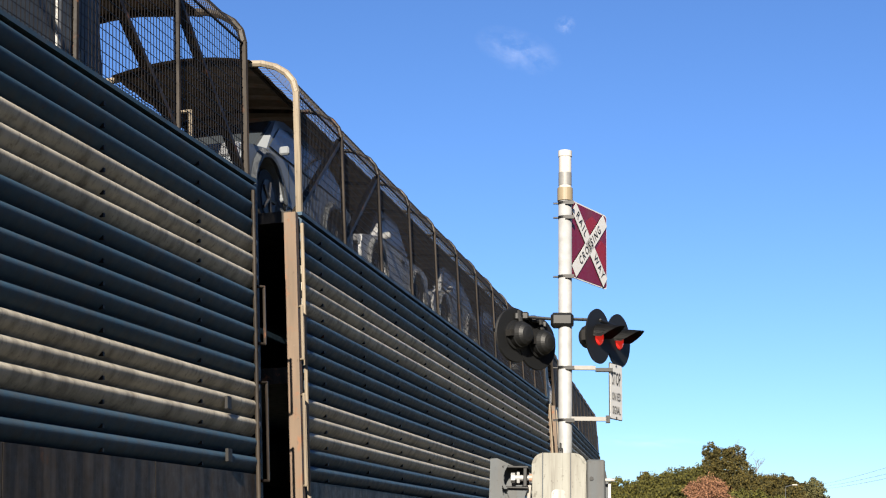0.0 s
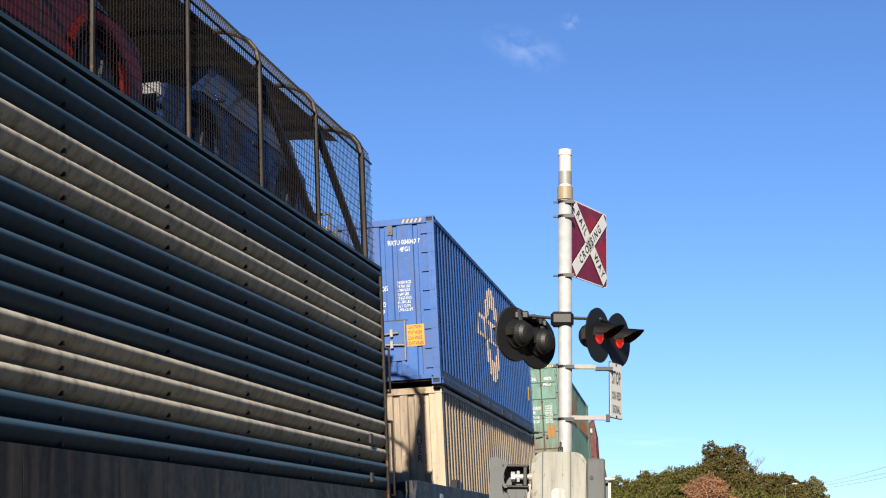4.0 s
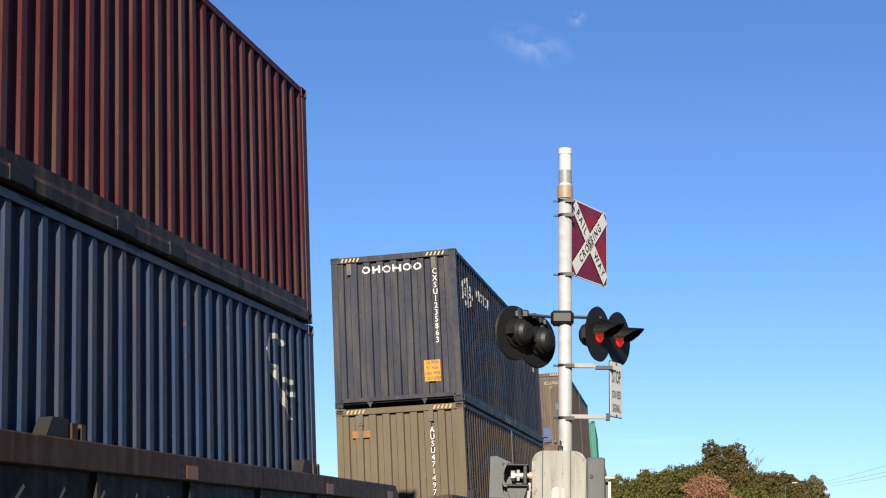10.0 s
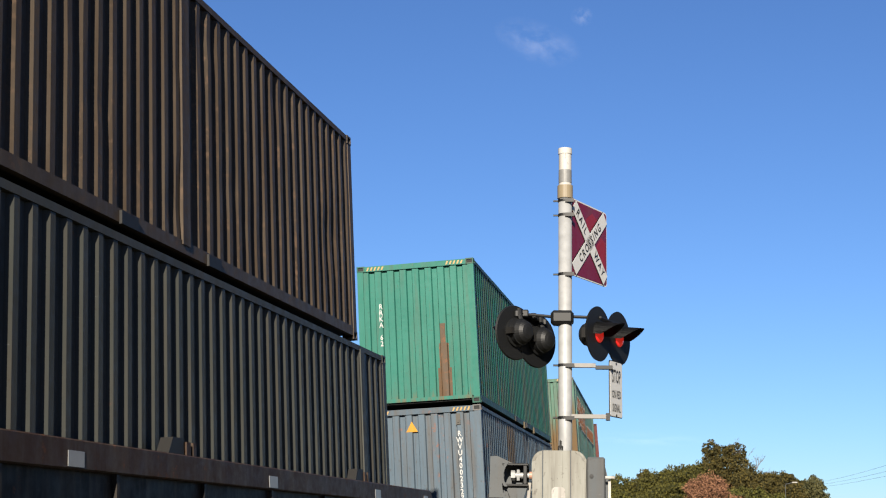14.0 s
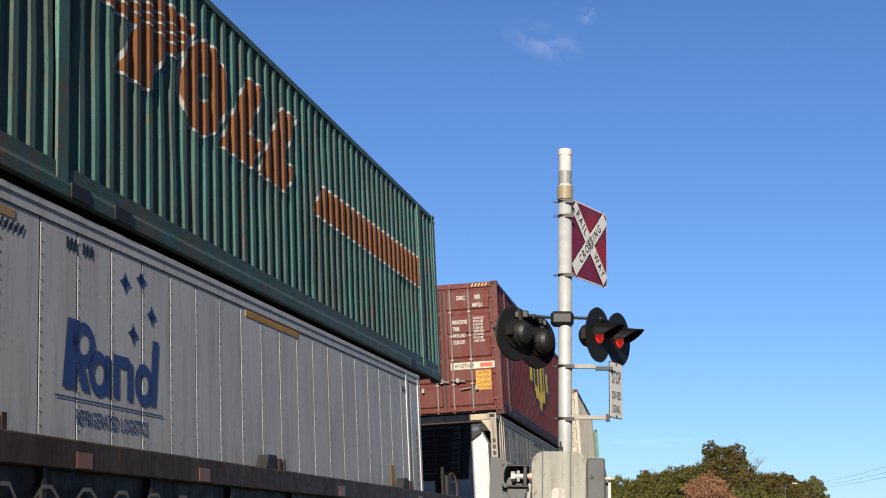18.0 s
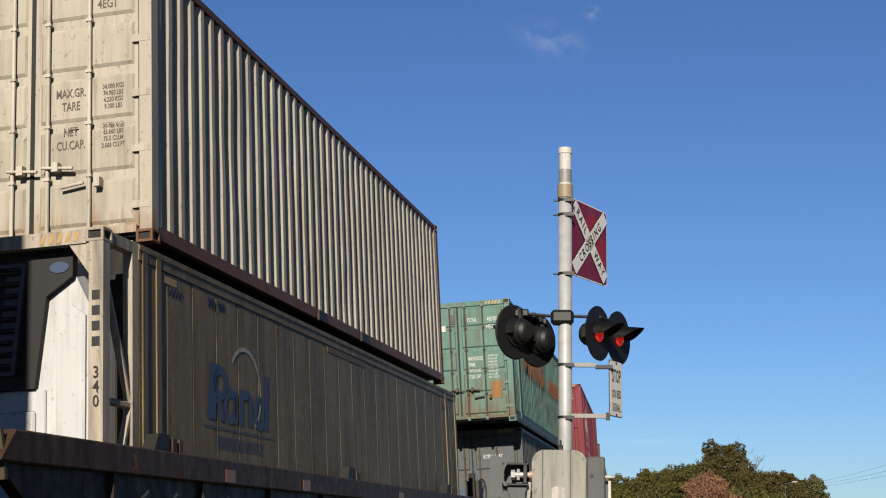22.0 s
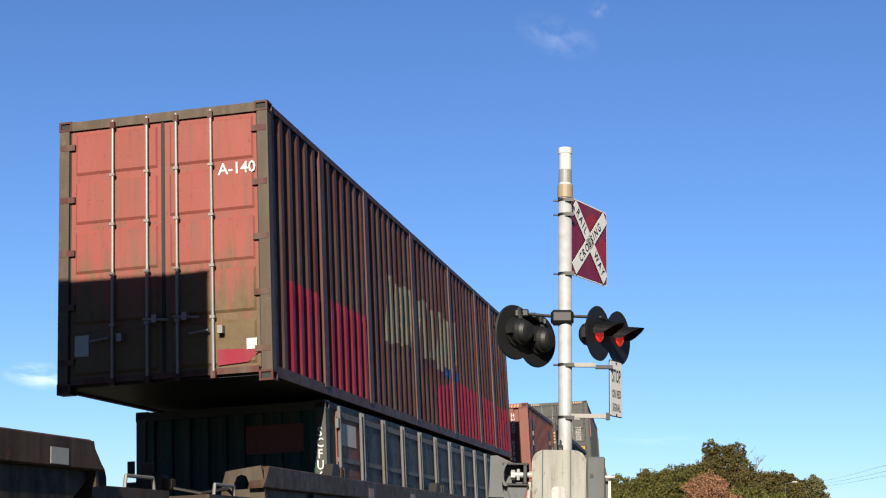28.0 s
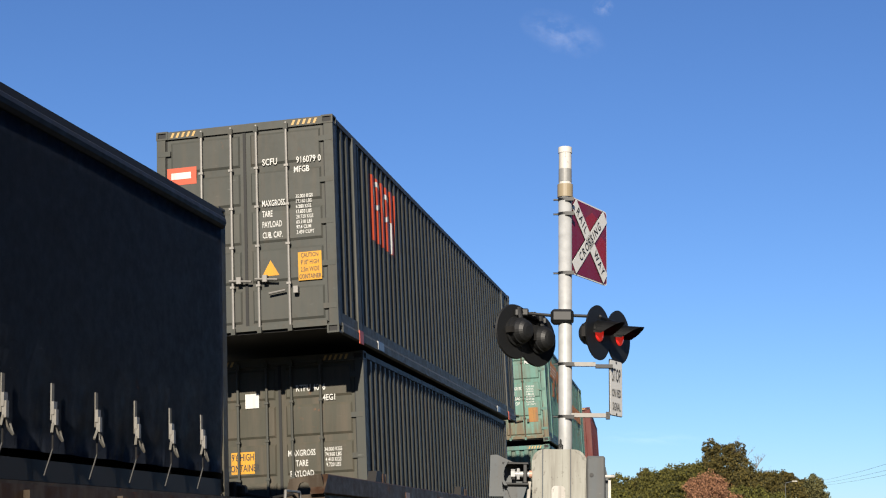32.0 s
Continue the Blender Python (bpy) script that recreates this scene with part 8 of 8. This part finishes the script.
def leaf_material(name, a, b):
    m, nt, bs = nodes_of(name)
    gi = nt.nodes.new("ShaderNodeNewGeometry")
    col = mix(nt, gi.outputs["Random Per Island"], a, b)
    nt.links.new(col, bs.inputs["Base Color"])
    bs.inputs["Roughness"].default_value = 0.8
    bs.inputs["Specular IOR Level"].default_value = 0.2
    return m


LEAVES = {"olive": leaf_material("olive_leaves", (0.009, 0.011, 0.002), (0.052, 0.046, 0.006)), "dark": leaf_material("dark_olive_leaves", (0.008, 0.009, 0.002), (0.05, 0.037, 0.006)),
          "yellow": leaf_material("yellow_green_leaves", (0.012, 0.015, 0.003), (0.06, 0.056, 0.008)), "pink": leaf_material("russet_flower_heads", (0.035, 0.015, 0.008), (0.19, 0.095, 0.052)), "grey": leaf_material("grey_green_leaves", (0.012, 0.014, 0.005), (0.058, 0.052, 0.017))}


def tree(label, az, dist, top, blobs, leaf, n, size, seed, base=0.0, name="tree"):
    """blobs: (across, away, height, radius across, radius up) round the trunk's foot, in metres."""
    rnd = random.Random(seed)
    a = radians(az)
    ob = thing(name, label, "tree", "trees beyond the crossing")
    ob.matrix_basis = pose(dist * math.sin(a), dist * math.cos(a), 0, 0, 0, -az)
    bm = bmesh.new()
    tube(bm, (0, 0, 0), (0.1, 0, top * 0.35), 0.22, 8, 0.15)
    tube(bm, (0.1, 0, top * 0.34), (0.0, 0.1, top * 0.62), 0.15, 7, 0.07)
    for bx, by, bz, br, bh in blobs:
        tube(bm, (0.05, 0, top * 0.28), (bx * 0.9, by * 0.9, bz), 0.08, 6, 0.025)
    part("trunk", bm, BARK, ob)
    verts, faces = [], []
    weights = [b[3] * b[4] for b in blobs]
    ball = lambda: Vector((rnd.gauss(0, 1), rnd.gauss(0, 1), rnd.gauss(0, 1))).normalized()
    # the leaves sit in tufts that stand out of each bough's dome, with dark gaps between them
    tufts = []
    for i in range(max(16 * len(blobs), n // 40)):
        bx, by, bz, br, bh = rnd.choices(blobs, weights)[0]
        p = ball()
        k = noise.noise(p * 2.3 + Vector((seed, 0, 0)))
        reach = (0.4 + 0.55 * rnd.random() ** 0.6) * (1 + 0.2 * k)
        tufts.append((Vector((bx + p.x * br * reach, by + p.y * br * reach, bz + p.z * bh * reach)), p, min(br, bh) * rnd.uniform(0.24, 0.46)))
    for i in range(n):
        c, out, r = rnd.choice(tufts)
        q = (ball() + out * 0.45).normalized()
        q = Vector((q.x, q.y, q.z * 0.85))
        c = c + q * r * rnd.uniform(0.55, 1.3)
        d = (q + ball() * 0.8).normalized()
        s = size * rnd.uniform(0.6, 1.4)
        u = (d.orthogonal().normalized() + d.cross(d.orthogonal().normalized()) * rnd.uniform(-2, 2)).normalized()
        v = d.cross(u)
        j = len(verts)
        verts += [c - u * s, c + v * s * 0.5, c + u * s, c - v * s * 0.5 + d * s * 0.2]
        faces.append((j, j + 1, j + 2, j + 3))
    me = bpy.data.meshes.new("crown")
    me.from_pydata([tuple(v) for v in verts], [], faces)
    me.materials.append(LEAVES[leaf])
    cr = new("crown", me)
    cr.parent = ob
    return ob


def ring_of_blobs(w, z, h, n, seed, depth=1.5):
    r = random.Random(seed)
    return [((i / (n - 1) - 0.5) * 2 * w + r.uniform(-0.3, 0.3), r.uniform(-depth, depth), z + r.uniform(-0.25, 0.25) * h - 0.35 * h * abs(i / (n - 1) - 0.5) * 2, w * r.uniform(0.42, 0.6), h * r.uniform(0.5, 0.7)) for i in range(n)]


# heights follow from the eye at 1.35 m
tree("rounded olive-green tree at the wood's edge", -7.45, 100, 5.6, [(-0.45, 0, 4.6, 0.8, 0.85), (0.35, 0.2, 4.75, 0.75, 0.8), (0.0, 0, 3.9, 1.3, 0.9)], "olive", 8000, 0.09, 1)
tree("low bushy yellow-green shrub", -7.3, 94, 4.6, [(-0.25, 0, 3.95, 0.55, 0.5), (0.2, 0.1, 3.6, 0.8, 0.7)], "yellow", 4500, 0.08, 2)
tree("small dark tree peeping over the wood's ridge", -6.2, 121, 6.9, [(0.0, 0, 6.25, 0.6, 0.65), (-0.9, 0, 5.4, 0.9, 0.7), (0.8, 0.2, 5.75, 0.8, 0.7)], "dark", 6000, 0.09, 11)
tree("broad olive-green tree with a flat crown", -5.55, 116, 6.6, [(-1.5, 0, 5.2, 1.2, 0.9), (-0.5, 0.3, 5.7, 1.2, 0.9), (0.7, 0, 5.85, 1.3, 0.95), (1.9, 0.2, 5.9, 1.2, 1.0), (-1.6, -0.6, 4.5, 1.2, 0.8), (0.2, -0.8, 4.7, 1.4, 0.9)], "olive", 18000, 0.095, 3)
tree("broad dark green tree with a domed crown", -4.35, 118, 7.3, [(-1.2, 0, 6.1, 1.3, 1.0), (0.0, 0.3, 6.25, 1.3, 1.05), (1.1, 0, 6.25, 1.1, 1.05), (-1.0, -0.8, 5.1, 1.4, 0.9), (0.6, -0.8, 5.3, 1.4, 1.0)], "olive", 17000, 0.095, 4)
tree("low domed olive bush before the wood's ridge", -5.6, 106, 5.0, [(-1.2, 0, 3.9, 1.1, 0.75), (0.1, 0.2, 4.2, 1.1, 0.8), (1.3, 0, 4.5, 1.0, 0.85)], "olive", 9000, 0.09, 13)
tree("tall dark olive tree above the others", -3.05, 118, 9.2, [(-1.15, 0, 8.45, 0.62, 0.75), (-0.35, 0.3, 8.0, 0.85, 0.85), (0.65, 0, 8.25, 0.8, 0.75), (-1.1, -0.2, 7.2, 0.85, 0.9), (0.1, -0.4, 7.0, 1.1, 0.95), (1.2, 0, 7.1, 0.95, 0.95), (-0.5, -0.5, 5.9, 1.4, 1.0), (1.2, -0.4, 5.8, 1.3, 1.0), (1.9, 0, 5.0, 1.1, 1.0), (0.2, 0, 4.8, 1.8, 1.0)], "dark", 24000, 0.095, 5)
tree("russet flowering shrub in front of the trees", -3.78, 96, 5.65, [(-0.55, 0, 4.55, 0.9, 0.8), (0.15, 0.1, 4.8, 0.9, 0.82), (0.75, 0, 4.45, 0.8, 0.72), (0.0, -0.3, 4.0, 1.4, 0.9), (1.5, 0, 3.7, 0.75, 0.6)], "pink", 13000, 0.055, 6, name="flowering_shrub")
tree("dense green tree beside the dead branches", -1.75, 114, 6.6, [(-0.9, 0, 5.6, 1.1, 0.9), (0.2, 0.2, 5.7, 1.0, 0.85), (1.0, 0, 5.95, 0.7, 0.6), (-0.3, -0.6, 4.6, 1.5, 1.0), (1.2, -0.4, 4.8, 1.1, 0.9)], "dark", 15000, 0.095, 7)
tree("rounded green tree with a pale trunk", -0.72, 112, 6.5, [(-0.1, 0, 5.85, 0.75, 0.65), (0.6, 0, 5.35, 0.75, 0.65), (-0.7, 0.1, 5.3, 0.75, 0.7), (0.1, -0.4, 4.6, 1.4, 0.9)], "dark", 11000, 0.09, 8)
tree("thin grey-green tree at the wood's end", 0.2, 112, 6.05, [(0.05, 0, 5.55, 0.7, 0.6), (0.65, 0, 4.95, 0.5, 0.5), (-0.6, 0, 4.95, 0.7, 0.65), (0.2, -0.2, 4.4, 0.95, 0.7)], "grey", 7500, 0.08, 9)
tree("olive bush filling the wood's foot", -2.3, 104, 4.9, [(-1.7, 0, 3.8, 1.0, 0.8), (-0.5, 0.2, 4.1, 1.1, 0.85), (0.8, 0, 4.0, 1.1, 0.8), (2.0, 0.2, 3.8, 1.1, 0.8)], "yellow", 10000, 0.09, 10)

# Unseen trees added beside the eye to block skylight from the train's side.
screen_tree = tree("added olive tree out of view, screening low sky from the train", 40, 36, 12.0, ring_of_blobs(3.4, 8.2, 3.4, 5, 21, 2.4) + ring_of_blobs(3.0, 4.4, 2.6, 4, 22, 2.2), "olive", 5200, 0.3, 21)
screen_tree["group"] = "trees beside the road"
wood = random.Random(8)
for i in range(22):
    p = (wood.uniform(23, 30) - (6 if i > 17 else 0), 62 - i * 6.0 + wood.uniform(-1.5, 1.5))
    copy_thing(screen_tree, pose(p[0], p[1], 0, 0, 0, wood.uniform(0, 360)))

# More added trees behind the eye screen off low sky.
for i in range(13):
    if i not in (5, 6):
        copy_thing(screen_tree, pose(-52 + i * 7.6 + wood.uniform(-1.5, 1.5), -44 + wood.uniform(-4, 4), 0, 0, 0, wood.uniform(0, 360)))

dead = thing("dead_tree", "bare grey dead tree with fine twigs", "tree", "trees beyond the crossing")
dead.matrix_basis = pose(118 * math.sin(radians(-2.1)), 118 * math.cos(radians(-2.1)), 0, 0, 0, 2.1)
part("trunk", tube(bmesh.new(), (0, 0, 0), (0.2, 0, 6.2), 0.11, 7, 0.045), BARK_PALE, dead)
rnd = random.Random(12)


def twig(bm, p, d, ln, r, depth):
    q = p + d * ln
    tube(bm, p, q, r, 5, r * 0.6)
    if depth:
        for k in range(3):
            e = (d + Vector((rnd.gauss(0, 0.34), rnd.gauss(0, 0.3), rnd.gauss(0.12, 0.3)))).normalized()
            twig(bm, p + d * ln * rnd.uniform(0.5, 1), e, ln * rnd.uniform(0.5, 0.75), r * 0.6, depth - 1)


for p, d, ln in (((0.15, 0, 5.8), (-0.35, 0, 1), 1.75), ((0.2, 0, 6.2), (0.25, 0.1, 1), 1.05), ((0.1, 0, 6.0), (-0.7, 0, 0.9), 1.6), ((0.1, 0, 5.4), (0.5, 0, 0.8), 1.1)):
    bm = bmesh.new()
    twig(bm, Vector(p), Vector(d).normalized(), ln, 0.034, 4)
    part("limb", bm, BARK_PALE, dead)

lampost = thing("street_lamp", "slim pale street lamp among the trees", "street lamp")
lampost.matrix_basis = pose(90 * math.sin(radians(-0.82)), 90 * math.cos(radians(-0.82)), 0)
part("post", tube(bmesh.new(), (0, 0, 0), (0, 0, 4.7), 0.022, 8), S_GREY, lampost)
part("arm", tube(bmesh.new(), (0, 0, 4.74), (0.5, 0, 4.86), 0.022, 6), S_GREY, lampost)
part("lantern", boxes((0.4, 0.72, -0.07, 0.07, 4.82, 4.89), bevel=0.02), S_WHITE, lampost)

# sagging wires that leave the wood towards the right
WIRE_GREY = plain("grey_cable", (0.5, 0.52, 0.55), 0.6)
pole2 = thing("power_pole", "timber power pole hidden in the wood with cables", "power pole")
p0 = Vector((150 * math.sin(radians(0.2)), 150 * math.cos(radians(0.2)), 0))
part("post", tube(bmesh.new(), p0, p0 + Vector((0, 0, 7.2)), 0.14, 10, 0.11), BARK, pole2)
for k, (z, el) in enumerate(((7.15, 3.22), (6.95, 2.98), (6.75, 2.8))):
    q = Vector((60 * math.sin(radians(3.2)), 60 * math.cos(radians(3.2)), 1.35 + 60 * math.tan(radians(el))))
    p = p0 + Vector((0, 0, z))
    far_q = q + (q - p) * 0.6
    pts = [p.lerp(far_q, i / 14) - Vector((0, 0, 0.8 * 4 * (i / 14) * (1 - i / 14))) * 0.35 for i in range(15)]
    part("cable", bent(bmesh.new(), pts, 0.006, 5), WIRE_GREY, pole2)
q2 = far_q
part("post", tube(bmesh.new(), (q2.x, q2.y, 0), (q2.x, q2.y, q2.z + 0.8), 0.14, 10, 0.11), BARK, pole2)


# thin drifting clouds
def cloud_material(name, strength, scale, stretch):
    m = bpy.data.materials.new(name)
    m.use_nodes = True
    nt = m.node_tree
    b = nt.nodes["Principled BSDF"]
    b.inputs["Base Color"].default_value = (0.68, 0.68, 0.7, 1)
    b.inputs["Roughness"].default_value = 1.0
    tc = nt.nodes.new("ShaderNodeTexCoord")
    mp = nt.nodes.new("ShaderNodeMapping")
    mp.inputs["Scale"].default_value = stretch
    nt.links.new(tc.outputs["Object"], mp.inputs["Vector"])
    n1 = noise_of(nt, mp.outputs[0], scale, 7, 0.6)
    ln = nt.nodes.new("ShaderNodeVectorMath")
    ln.operation = "LENGTH"
    nt.links.new(tc.outputs["Object"], ln.inputs[0])
    fall = ramp(nt, ln.outputs["Value"], 0.15, 0.95, (1, 1, 1, 1), (0, 0, 0, 1))
    mul = nt.nodes.new("ShaderNodeMath")
    mul.operation = "MULTIPLY"
    nt.links.new(ramp(nt, n1, 0.42, 0.75, (0, 0, 0, 1), (strength,) * 3 + (1,)), mul.inputs[0])
    nt.links.new(fall, mul.inputs[1])
    nt.links.new(mul.outputs[0], b.inputs["Alpha"])
    return m


def cloud(label, az, el, dist, w, h, mat, tilt=0):
    a, e = radians(az), radians(el)
    d = Vector((math.sin(a) * math.cos(e), math.cos(a) * math.cos(e), math.sin(e)))
    ob = tagged(new("cloud", bpy.data.meshes.new("cloud")), label, "cloud", kind="structure")
    bm = bmesh.new()
    bmesh.ops.create_circle(bm, cap_ends=True, segments=40, radius=1.0)
    bm.to_mesh(ob.data)
    bm.free()
    ob.data.materials.append(mat)
    m = look(Vector((0, 0, EYE_Z)) + d * dist, (0, 0, EYE_Z), tilt) @ Matrix.Diagonal((w, h, 1, 1))
    ob.matrix_world = m
    return ob


CLOUD_A = cloud_material("thin_cloud", 0.08, 1.6, (1.0, 0.7, 1))
CLOUD_HAZE = cloud_material("low_haze", 0.04, 1.6, (1.0, 0.7, 1))
CLOUD_B = cloud_material("soft_cloud", 0.34, 1.1, (0.8, 1.0, 1))
DRIFT = [(cloud("thin white wisp of high cloud", -11.25, 19.4, 2600, 90, 42, CLOUD_A, 20), 0.0585, 0.016, -11.25, 19.4, 20),
         (cloud("tiny faint wisp of cloud", -9.3, 20.4, 2600, 22, 20, CLOUD_A, 0), 0.05, 0.016, -9.3, 20.4, 0),
         (cloud("small low white cloud", -31.7, 5.75, 3000, 95, 32, CLOUD_B, 4), 0.066, 0.0, -31.7, 5.75, 4),
         (cloud("faint small cloud", -24.6, 13.9, 2800, 40, 22, CLOUD_A, 0), 0.04, 0.016, -24.6, 13.9, 0),
         (cloud("long faint band of low haze", -6.0, 3.85, 3200, 150, 18, CLOUD_HAZE, 2), 0.0, 0.0, -6.0, 3.85, 2)]


# ---------------------------------------------------------------- what moves
def sky_pose(az, el, dist, tilt):
    a, e = radians(az), radians(el)
    d = Vector((math.sin(a) * math.cos(e), math.cos(a) * math.cos(e), math.sin(e)))
    return look(Vector((0, 0, EYE_Z)) + d * dist, (0, 0, EYE_Z), tilt)


ROW_TIMES = [i * 0.8 for i in range(41)]


def motions():
    for ob, middle, height in RIDES:
        walk(ob, [(t, on_track(middle - gone(t)) @ pose(0, 0, height)) for t in ROW_TIMES])
    for ob, rate, rise, az, el, tilt in DRIFT:
        dist = ob.location.length
        walk(ob, [(t, sky_pose(az + rate * t, el + rise * t, dist, tilt)) for t in (0, 16, 32)])


motions()
